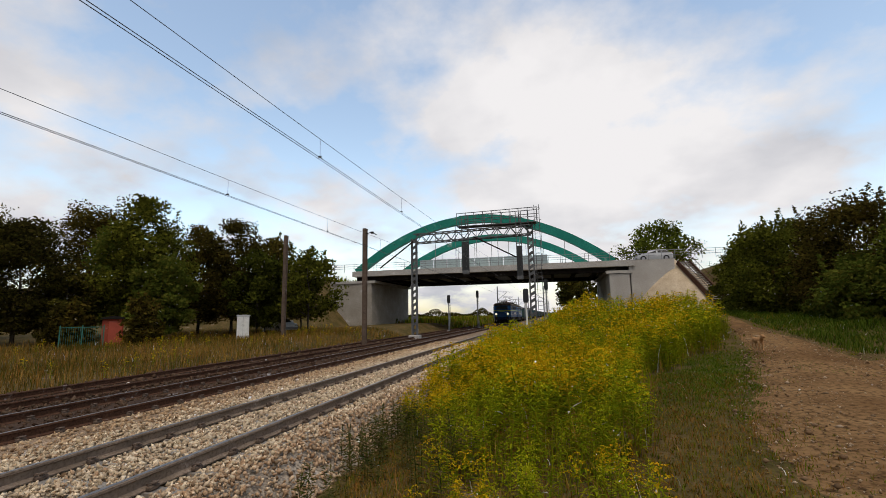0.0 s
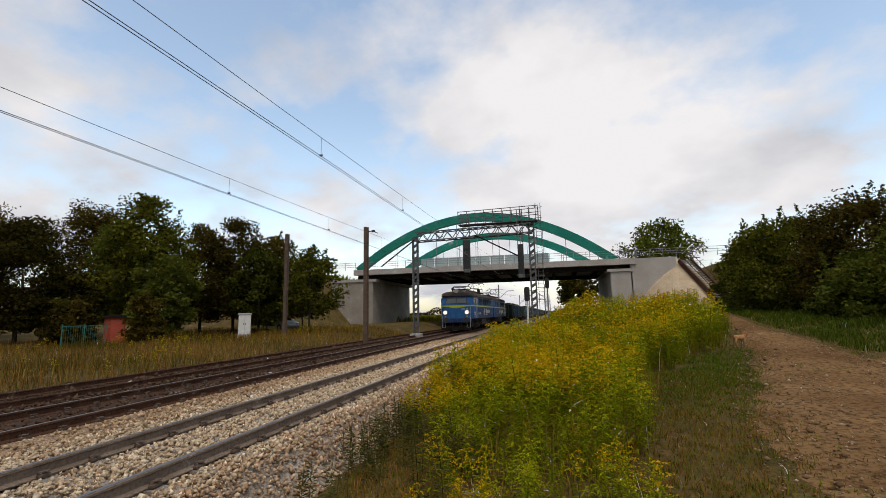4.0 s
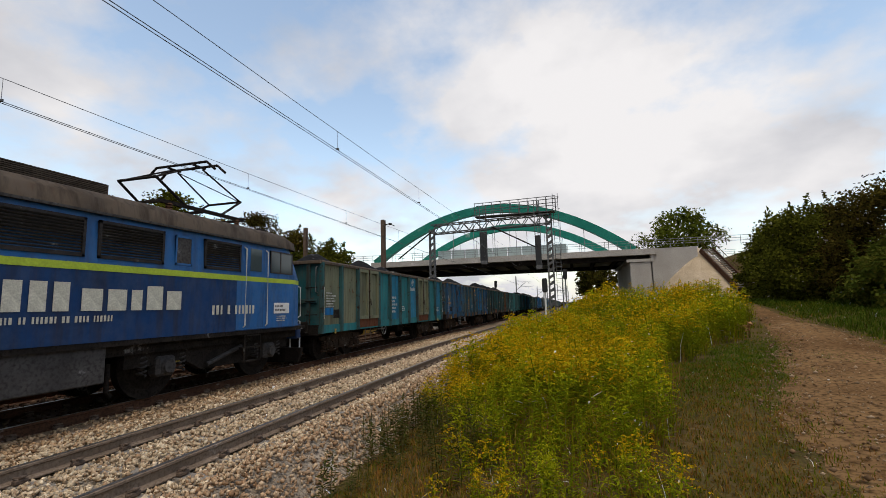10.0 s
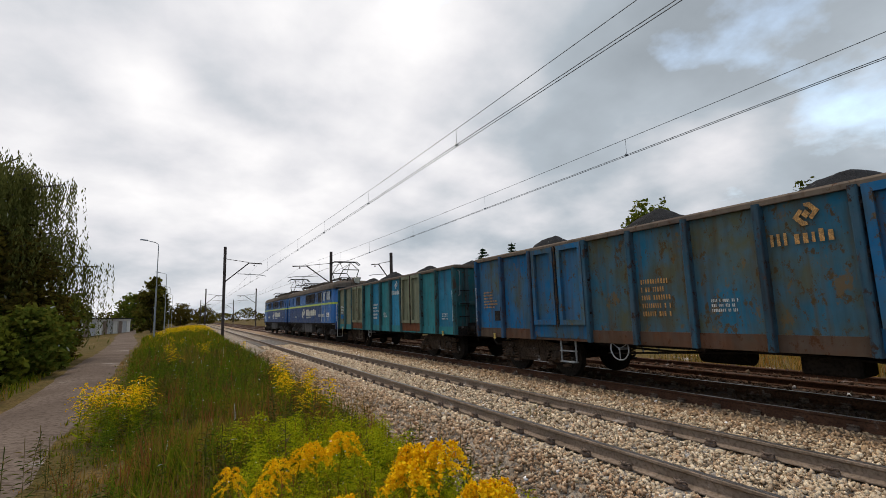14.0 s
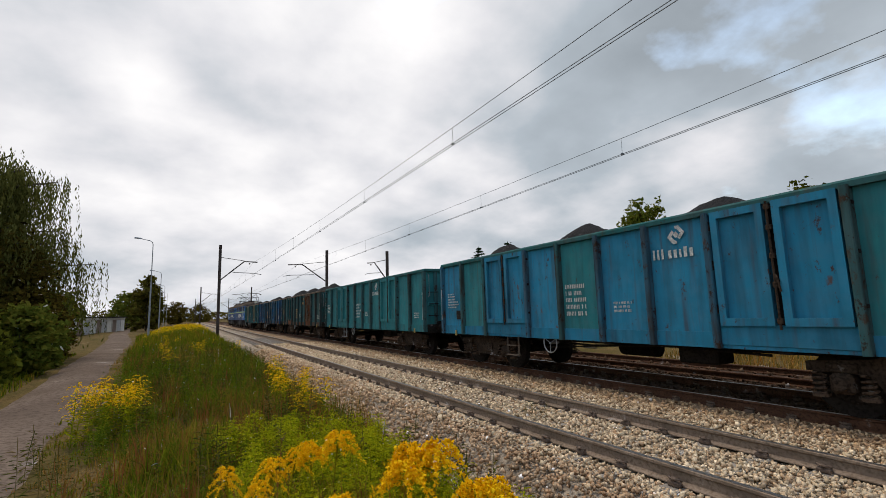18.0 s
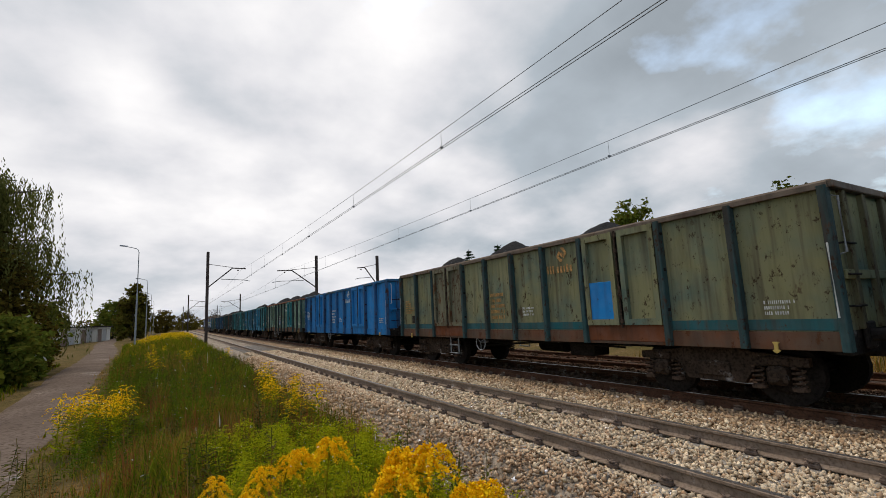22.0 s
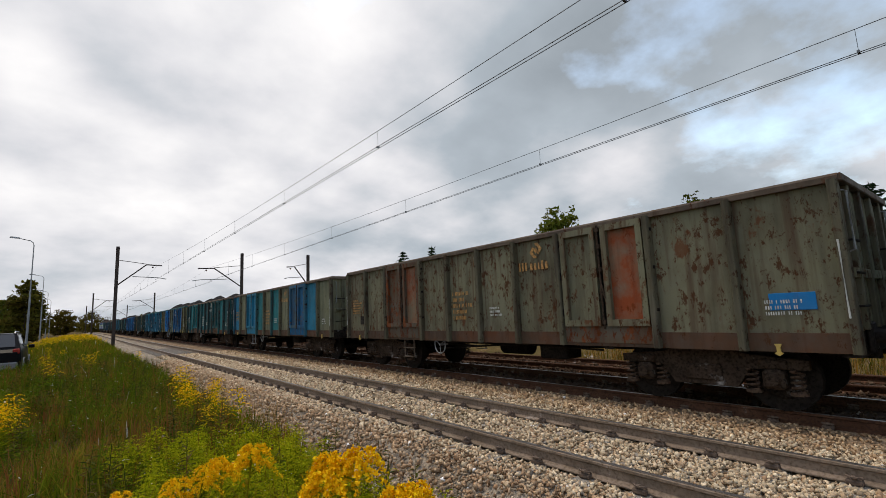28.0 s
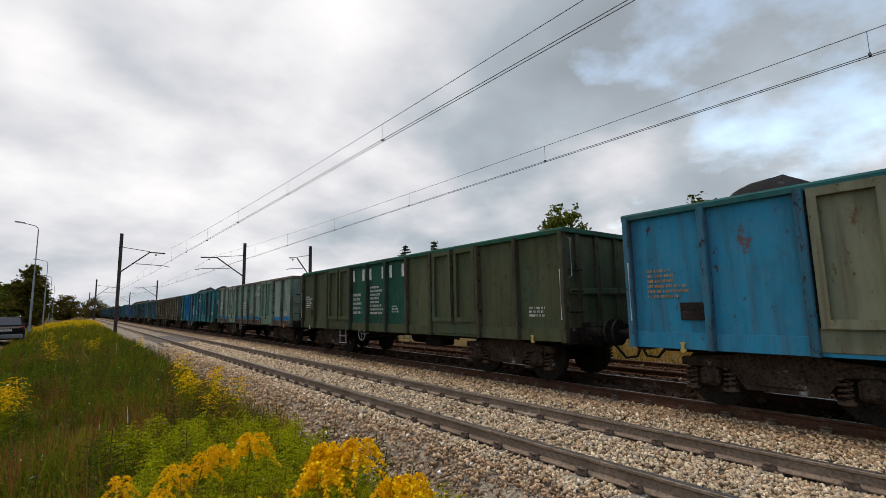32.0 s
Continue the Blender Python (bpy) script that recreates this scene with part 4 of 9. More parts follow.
P_RIM = paint("rim_brown", (0.13, 0.10, 0.075), second=(0.08, 0.06, 0.05), wear=0.6)
P_RIMTEAL = paint("rim_teal", (0.02, 0.10, 0.10), wear=0.4)

# panels south to north: two, a door, four, a door, two; body words for the label
WAGONS = [
    ("grey-green and teal", [P_GREY, P_GREY, P_TEAL, P_CYAN, P_TEAL, P_CYAN, P_TEAL, P_CYAN], [P_GREY, P_GREY], P_RIM, M_LETTER),
    ("faded blue with rusty patches", [P_BLUE, P_BLUE, P_BLUEOLD, P_BLUEOLD, P_BLUEOLD, P_BLUEOLD, P_BLUEOLD, P_BLUE], [P_BLUE, P_BLUE], P_RIM, M_LETTER_O),
    ("dark teal and rusty", [P_DKTEAL] * 8, [P_DKTEAL, P_BROWN], P_RIM, M_LETTER_O),
    ("teal-green", [P_TEAL] * 8, [P_TEAL, P_TEAL], P_RIMTEAL, M_LETTER),
    ("blue-green", [P_CYAN, P_TEAL, P_CYAN, P_TEAL, P_CYAN, P_CYAN, P_TEAL, P_TEAL], [P_CYAN, P_CYAN], P_RIMTEAL, M_LETTER),
    ("pale green and rust-flecked", [P_PALE] * 8, [P_PALE, P_TEAL], P_REDRUST, M_LETTER),
    ("bright blue", [P_BRIGHT] * 8, [P_BRIGHT, P_BRIGHT], P_BLUE, M_LETTER),
    ("olive-grey with teal remains", [P_OLIVE] * 8, [P_GREYRUST, P_OLIVE], P_RIM, M_LETTER_O),
    ("clean cyan-blue", [P_CYAN] * 8, [P_CYAN, P_CYAN], P_RIMTEAL, M_LETTER),
    ("blue and grey patchwork", [P_OLIVE, P_GREY, P_BRIGHT, P_GREY, P_LIGHT, P_BRIGHT, P_BRIGHT, P_OLIVE], [P_BRIGHT, P_BLUE], P_RIMTEAL, M_LETTER),
    ("dark teal", [P_DKTEAL, P_TEAL, P_DKTEAL, P_TEAL, P_DKTEAL, P_DKTEAL, P_TEAL, P_DKTEAL], [P_TEAL, P_DKTEAL], P_RIM, M_LETTER),
    ("teal with grey patches", [P_CYAN, P_GREY, P_TEAL, P_GREY, P_TEAL, P_GREY, P_CYAN, P_GREY], [P_CYAN, P_BLUE], P_RIM, M_LETTER_O),
    ("grey and heavily rusted", [P_GREYRUST] * 8, [P_BROWN, P_GREYRUST], P_RIM, M_LETTER_O),
    ("teal-blue with a brighter blue door", [P_TEAL, P_TEAL, P_CYAN, P_TEAL, P_CYAN, P_TEAL, P_DKTEAL, P_TEAL], [P_BRIGHT, P_TEAL], P_RIMTEAL, M_LETTER),
    ("light grey-green", [P_LIGHT, P_LIGHT, P_PALE, P_LIGHT, P_PALE, P_LIGHT, P_LIGHT, P_LIGHT], [P_LIGHT, P_PALE], P_RIM, M_LETTER),
    ("dark green with white lettering", [P_GREENGREY, P_GREENGREY, P_DKGREEN, P_DKGREEN, P_DKGREEN, P_GREENGREY, P_GREENGREY, P_GREENGREY], [P_GREENGREY, P_GREENGREY], P_DKGREEN, M_LETTER),
    ("blue with grey-green doors", [P_CYAN] * 8, [P_GREY, P_GREY], P_RIMTEAL, M_LETTER_O),
    ("faded teal", [P_TEAL] * 8, [P_TEAL, P_GREY], P_RIM, M_LETTER),
    ("rusty grey", [P_GREYRUST] * 8, [P_GREYRUST, P_GREYRUST], P_RIM, M_LETTER),
]


def flat_bar(w, h):
    """One plain bar, facing +x."""
    return Geo().box((0.002, 0, 0), (0.004, w, h))


def letter_bars(rows, w, h, seed, gap=0.35):
    """Rows of short bars for writing that cannot be read; flat, facing +x, reading towards +y."""
    rnd = random.Random(seed)
    g = Geo()
    for r in range(rows):
        y = 0.0
        end = w * rnd.uniform(0.6, 1.0)
        while y < end:
            bw = h * rnd.uniform(0.16, 0.34)
            g.box((0.002, y + bw / 2, -r * h * (1 + gap)), (0.004, bw, h * 0.84))
            y += bw + h * (0.24 if rnd.random() < 0.82 else 0.7)
    return g


def swirl(s):
    """The emblem: two hooked arrow shapes round a lozenge, facing +x."""
    g = Geo()
    for k in (1, -1):
        pts = [(-0.05, 0.50), (0.20, 0.50), (0.52, 0.10), (0.22, -0.28), (0.10, -0.16), (0.28, 0.08), (0.10, 0.30), (-0.02, 0.36)]
        g.prism([(k * y * s, k * z * s) for y, z in pts], 0, 0.004, "x")
    g.prism([(0, 0.20 * s), (0.17 * s, 0), (0, -0.20 * s), (-0.17 * s, 0)], 0, 0.004, "x")
    return g


def brand_row(h, tag, wide=1.0):
    """Plain bars in place of the company's name, facing +x: three tall ones, then five lower, broader ones. Returns meshes with their places."""
    out, y = [], 0.0
    made = {}
    for bw, bh in ((0.22, 1.0), (0.22, 1.0), (0.22, 1.0), (0, 0), (0.32, 0.80), (0.32, 0.80), (0.20, 0.80), (0.32, 0.98), (0.32, 0.80)):
        bw *= wide
        if bw:
            if (bw, bh) not in made:
                made[bw, bh] = flat_bar(bw * h, bh * h).mesh(tag)
            out.append((made[bw, bh], y + bw * h / 2, (bh - 1) * h / 2))
        y += (bw + (0.27 if wide == 1.0 else 0.21)) * h
    return out


def put_brand(row, mat, parent, m, label):
    for me, y, z in row:
        put_mesh("brand_shape", me, mat, parent, m @ pose(0, y, z), label)


TXT = {}
for v in range(3):
    TXT["number%d" % v] = letter_bars(5, 0.72, 0.10, 11 + v, 0.42).mesh("lettering")
    TXT["small%d" % v] = letter_bars(3, 0.4, 0.055, 21 + v).mesh("lettering")
    TXT["grid%d" % v] = letter_bars(6, 0.62, 0.05, 31 + v, 0.6).mesh("lettering")
BRAND_SMALL, BRAND_LARGE = brand_row(0.17, "brand_shape"), brand_row(0.42, "brand_shape", 2.35)
TXT["swirl"] = swirl(0.30).mesh("emblem")
TALL = flat_bar(0.13, 0.36).mesh("tall_shape")


SHADED_RUSTY_POSTS = {}


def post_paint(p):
    """The panels' paint for posts and ribs: rust blended in, darkened to stand for shade."""
    if p not in SHADED_RUSTY_POSTS:
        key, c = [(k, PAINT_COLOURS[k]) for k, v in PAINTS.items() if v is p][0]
        SHADED_RUSTY_POSTS[p] = worn_paint("post_" + key, tuple(0.55 * a + 0.35 * b for a, b in zip(c, (0.045, 0.032, 0.024))), wear=0.8, dirt=0.5, rust=(0.06, 0.032, 0.018))
    return SHADED_RUSTY_POSTS[p]


POST_OF = (0, 1, 1, 2, 3, 4, 5, 5, 6, 7, 7)     # the panel whose paint each post bears


def make_wagon(n, spec):
    words, pan, dr, rim, let = spec
    w = thing("coal_wagon", "open coal wagon, %s, heaped with coal" % words, "wagon", "coal wagons of the train")
    put_mesh("floor", WM["floor"], M_DARK, w)
    for s in (0, 180):
        put_mesh("side_sill", WM["side_sill"], P_SILL if n in (1, 2, 5, 7, 10, 11, 12, 14, 17, 18) else (P_TEAL if n == 0 else pan[0]), w, pose(0, 0, 0, 0, 0, s))
        put_mesh("centre_sill", WM["centre_sill"], M_DARK, w, pose(0, 0, 0, 0, 0, s))
        if n in (7, 14):
            put_mesh("lower_band", WM["band"], P_BRIGHT if n == 14 else P_DKTEAL, w, pose(SIDE * (1 if s == 0 else -1), 0, FLOOR + 0.13), "bright blue band along the foot of the side" if n == 14 else "dark teal band along the foot of the side")
    for y in (-6.3, -3.1, 0, 3.1, 6.3):
        put_mesh("cross_bearer", WM["cross_bearer"], M_DARK, w, pose(0, y, 0))
    for s in (1, -1):
        turn = Matrix.Identity(4) if s > 0 else Matrix.Rotation(math.pi, 4, "Z")
        k = d = 0
        for y0, y1 in zip(POSTS[:-1], POSTS[1:]):
            yc = (y0 + y1) / 2
            if (y0, y1) in DOORS:
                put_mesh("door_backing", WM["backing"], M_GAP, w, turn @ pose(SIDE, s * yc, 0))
                put_mesh("door_sill", WM["door_sill"], P_REDRUST if n in (0, 2, 7) else (P_BROWN if n in (5, 10, 12, 18) else dr[d]), w, turn @ pose(SIDE, s * yc, 0))
                for e in (-1, 1):
                    skin = P_REDPATCH if n == 12 and e > 0 else dr[d]
                    leaf = put_mesh("door", WM["leaf"], skin, w, turn @ pose(SIDE, s * (yc + e * 0.435), (FLOOR + TOP) / 2 + 0.03))
                    for z in (-0.62, 0.05, 0.66):
                        put_mesh("hinge", WM["hinge"], M_DARK, leaf, pose(0, e * s * 0.41, z, 0, 0, 0))
                    put_mesh("door_frame", WM["leaf_frame"], dr[d], leaf)
                    if n == 7 and d == 1 and e == -1:
                        put_mesh("repaired_panel", WM["repair"], P_BRIGHT, leaf, label="bright blue repainted lower panel")
                    if e > 0:
                        put_mesh("door_bolt", WM["bolt"], M_BOGIE, leaf, pose(0, -0.43 * s, 0))
                d += 1
            else:
                put_mesh("side_panel", WM["wide" if y1 - y0 > 1.15 else "narrow"], pan[k], w, turn @ pose(SIDE, s * yc, 0))
                k += 1
        for i, y in enumerate(POSTS):
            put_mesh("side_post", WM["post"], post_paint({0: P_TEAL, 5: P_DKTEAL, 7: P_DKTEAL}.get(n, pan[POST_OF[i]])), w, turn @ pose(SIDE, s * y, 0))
        put_mesh("hand_rail", WM["grip"], M_PALEGREY, w, turn @ pose(SIDE + 0.03, 6.36, FLOOR + 0.2))
        put_mesh("hand_rail", WM["grip"], M_PALEGREY, w, turn @ pose(SIDE + 0.03, -6.36, FLOOR + 0.2))
        put_mesh("step", WM["step"], M_GALV if n % 2 else P_RIM, w, turn @ pose(SIDE - 0.05, -s * 3.0 if s > 0 else 3.0, FLOOR - 0.2))
        put_mesh("lashing_hook", WM["hook"], M_YELLOW, w, turn @ pose(SIDE + 0.06, 5.6, FLOOR - 0.18))
        put_mesh("lashing_hook", WM["hook"], M_YELLOW, w, turn @ pose(SIDE + 0.06, -5.6, FLOOR - 0.18))
        # writing, on the side that faces the viewer
        if s < 0:
            continue
        o = SIDE + 0.03
        put_mesh("lettering", TXT["grid%d" % (n % 3)], let, w, pose(o, -6.1, 2.05), "small faded lettering", "stuff")
        if n != 15:
            put_mesh("lettering", TXT["number%d" % (n % 3)], let, w, pose(o, -0.96, 1.98), "rows of faded lettering", "stuff")
            put_brand(BRAND_SMALL, let, w, pose(o, 1.24, 2.40), "faded shape of the company name")
            put_mesh("emblem", TXT["swirl"], let, w, pose(o, 1.7, 2.70), "round arrow emblem")
        else:
            for k, y in enumerate((-2.05, -1.4, -0.95, -0.2, 0.25, 0.9)):
                put_mesh("tall_shape", TALL, M_LETTER, w, pose(o, y, 2.62), "tall white block shape")
            put_mesh("lettering", letter_bars(8, 0.8, 0.075, 55, 0.5).mesh("lettering"), M_LETTER, w, pose(o, -0.95, 2.2), "rows of small white lettering", "stuff")
            put_mesh("lettering", TXT["number1"], M_LETTER, w, pose(o, -2.1, 2.0), kind="stuff")
        put_mesh("lettering", TXT["small%d" % (n % 3)], M_LETTER, w, pose(o, 0.3, 1.6), kind="stuff")
        put_mesh("lettering", TXT["small%d" % ((n + 1) % 3)], M_LETTER, w, pose(o, 5.5, 1.5), kind="stuff")
        if n in (0, 5, 12):
            put_mesh("paint_patch", WM["patch"], P_BRIGHT, w, pose(SIDE + 0.02, -5.9 if n == 0 else (-0.75 if n == 5 else 5.8), 1.5), "bright blue repainted patch")
        put_mesh("label_holder", WM["holder"], M_DARK, w, pose(SIDE + 0.02, -5.45, 1.42))
    put_mesh("brake_handwheel", WM["handwheel"], M_GALV, w, pose(SIDE - 0.02, -1.6, 0.76), "pale grey brake handwheel")
    put_mesh("top_rail", WM["rim"], rim, w)
    for s in (1, -1):
        # wagon 0: teal ends, with the shade between the vehicles put into the colour
        end = P_DKTEAL if n == 0 else (pan[-1] if s > 0 else pan[0])
        ew = put_mesh("end_wall", WM["end"], end, w, pose(0, s * 6.36, 0, 0, 0, 0 if s > 0 else 180))
        for x in (-1.0, -0.35, 0.35, 1.0):
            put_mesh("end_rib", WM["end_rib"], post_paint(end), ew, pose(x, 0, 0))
        put_mesh("end_rail", WM["end_rail"], end, ew)
        for e in (-1.28, 1.28):
            put_mesh("end_grip", WM["end_grip"], M_PALEGREY if n in (4, 6, 8, 13) else M_GALV, ew, pose(e, 0, 0))
            for z in (0.35, 0.75, 1.15):
                put_mesh("ladder_rung", WM["rung"], M_DARK, ew, pose(e * 0.86, 0, FLOOR + z))
        for x in (-0.875, 0.875):
            put_mesh("buffer", WM["buffer"], M_DARK, w, pose(x, s * 6.45, 1.04, 0, 0, 0 if s > 0 else 180))
        put_mesh("coupling", WM["coupling"], M_DARK, w, pose(0, s * 6.4, 0, 0, 0, 0 if s > 0 else 180))
        bg = tagged(new("bogie"), "dark rusty two-axle bogie")
        bg.parent = w
        bg.matrix_basis = pose(0, s * 4.5, 0)
        put_mesh("bolster", WM["bolster"], M_DARK, bg)
        for y in (-0.9, 0.9):
            put_mesh("wheelset", WM["wheels"], M_DARK, bg, pose(0, y, 0))
            for e in (0, 180):
                put_mesh("axle_box", WM["axle_box"], M_BOGIE, bg, pose(0, y, 0, 0, 0, e))
        for e in (0, 180):
            put_mesh("side_frame", WM["side_frame"], M_BOGIE, bg, pose(0, 0, 0, 0, 0, e))
            for y in (-1.16, -0.64, 0.64, 1.16):
                put_mesh("bogie_spring", WM["spring"], M_SPRING, bg, pose(0, y, 0, 0, 0, e))
    put_mesh("air_tank", WM["tank"], M_DARK, w, pose(-0.4, -0.6, 0))
    put_mesh("brake_gear", WM["brake_gear"], M_DARK, w)
    put_mesh("coal_load", WM["coal%d" % COAL[n]], M_COAL, w, label="heaped black coal")
    MOVING.append((w, PITCH * (n + 0.5)))
    return w


for n, spec in enumerate(WAGONS):
    make_wagon(n, spec)

# ---- locomotive: two halves, each with one cab ----
P_LBLUE = worn_paint("loco_blue", (0.012, 0.115, 0.33), second=(0.010, 0.085, 0.24), wear=0.05, rough=0.34, dirt=0.25, spec=0.3)
P_LNAVY = worn_paint("loco_navy", (0.008, 0.045, 0.15), second=(0.010, 0.032, 0.09), wear=0.05, rough=0.42, dirt=0.32, spec=0.2)
P_LROOF = worn_paint("loco_roof", (0.10, 0.078, 0.06), second=(0.055, 0.045, 0.038), wear=0.2, rough=0.7, dirt=0.5)
M_LIME = plain("lime_stripe", (0.42, 0.55, 0.03), 0.45, 0, 30, 0.2)
M_GRILLE = rough_surface("louvre_steel", (0.025, 0.022, 0.022), (0.04, 0.035, 0.033), (0.015, 0.013, 0.012), 4, 30, 0.6, 0.1)
M_CREAM = plain("cream_lettering", (0.62, 0.60, 0.50), 0.55, 0, 40, 0.25)
M_LAMP_ON = lamp_glow("headlamp_lit", (1.0, 0.95, 0.82), 1.3)
M_LAMP_OFF = glass("headlamp_glass", (0.35, 0.33, 0.26), 0.12)
M_CHROME = plain("lamp_rim_metal", (0.38, 0.38, 0.36), 0.35, 0.7)
M_CABGLASS = glass("cab_glass", (0.05, 0.07, 0.075), 0.08)
M_BOX = rough_surface("underfloor_grey", (0.045, 0.042, 0.042), (0.075, 0.07, 0.068), (0.03, 0.028, 0.026), 2, 20, 0.75)
LH = 6.98
EAVE, ROOF = 3.16, 3.64


def loco_front(z):
    return -LH + (0.0 if z < 2.38 else 0.36 * (z - 2.38) / 0.74)


def loco_loft(z_list, x_of, out=0.0, y_from=-LH, y_to=LH, close=True):
    """A shell between the heights in z_list, with a rounded nose; out: metres that it stands proud."""
    g = Geo()
    ys = [0.0, 0.06, 0.2, 0.5]
    hw = [1.02, 1.22, 1.40, 1.5]
    stations = [(k, y, w) for k, (y, w) in enumerate(zip(ys, hw))]
    rows = []
    for z in z_list:
        f = loco_front(z)
        row = []
        pl = [(f + y, w * x_of(z) / 1.5) for y, w in zip(ys, hw)] + [(y_to, x_of(z))]
        for y, w in pl:
            row.append((w + out, y - (out if y < -LH + 1 else 0), z))
        for y, w in reversed(pl):
            row.append((-w - out, y - (out if y < -LH + 1 else 0), z))
        rows.append(row)
    n = len(rows[0])
    vs = [p for r in rows for p in r]
    fs = []
    for r in range(len(rows) - 1):
        for k in range(n):
            a, b = r * n + k, r * n + (k + 1) % n
            fs.append((a, b, b + n, a + n))
    if close:
        fs += [tuple(range(n - 1, -1, -1)), tuple((len(rows) - 1) * n + k for k in range(n))]
    return g.add(vs, fs)


def frame_box(y0, y1, z0, z1, x, t=0.05, d=0.03):
    g = Geo()
    for a, b in (((y0, z0), (y1, z0 + t)), ((y0, z1 - t), (y1, z1)), ((y0, z0), (y0 + t, z1)), ((y1 - t, z0), (y1, z1))):
        g.box((x, (a[0] + b[0]) / 2, (a[1] + b[1]) / 2), (d, abs(b[0] - a[0]), abs(b[1] - a[1])))
    return g


def pantograph(parent, y, up, z0=ROOF - 0.02):
    pg = tagged(new("pantograph"), "raised diamond pantograph" if up else "folded diamond pantograph")
    pg.parent = parent
    pg.matrix_basis = pose(0, y, z0)
    g = Geo()
    for x in (-0.6, 0.6):
        g.bar((x, -1.25, 0.22), (x, 1.25, 0.22), 0.06, 0.08)
    for yy in (-1.2, 0, 1.2):
        g.bar((-0.6, yy, 0.22), (0.6, yy, 0.22), 0.06, 0.06)
    part("base_frame", g, M_DARK, pg)
    for x in (-0.6, 0.6):
        for yy in (-1.0, 1.0):
            i = Geo()
            for q in range(4):
                i.cyl((x, yy, 0.02 + q * 0.05), (x, yy, 0.055 + q * 0.05), 0.075, 0.055, n=10)
            part("insulator", i, M_RUST, pg)
    top = 1.26 if up else 0.46
    knee = 0.72 if up else 0.34
    ky = 1.25 if up else 1.75
    for s in (-1, 1):
        a = Geo()
        for x in (-0.55, 0.55):
            a.tube([(x, s * 0.55, 0.26), (x * 0.9, s * ky, knee)], 0.028, 6)
        a.tube([(-0.5, s * ky, knee), (0.5, s * ky, knee)], 0.03, 6)
        part("lower_arm", a, M_DARK, pg)
        b = Geo()
        for x in (-0.48, 0.48):
            b.tube([(x, s * ky, knee), (x * 0.75, s * 0.10, top)], 0.02, 6)
        b.tube([(-0.46, s * ky, knee), (0.36, s * 0.1, top)], 0.012, 5)
        part("upper_arm", b, M_DARK, pg)
    h = Geo()
    for yy in (-0.16, 0.16):
        h.tube([(-0.95, yy, top - 0.12), (-0.72, yy, top + 0.08), (0.72, yy, top + 0.08), (0.95, yy, top - 0.12)], 0.03, 6)
    for x in (-0.36, 0.36):
        h.bar((x, -0.18, top + 0.04), (x, 0.18, top + 0.04), 0.04)
    part("collector_head", h, M_DARK, pg)


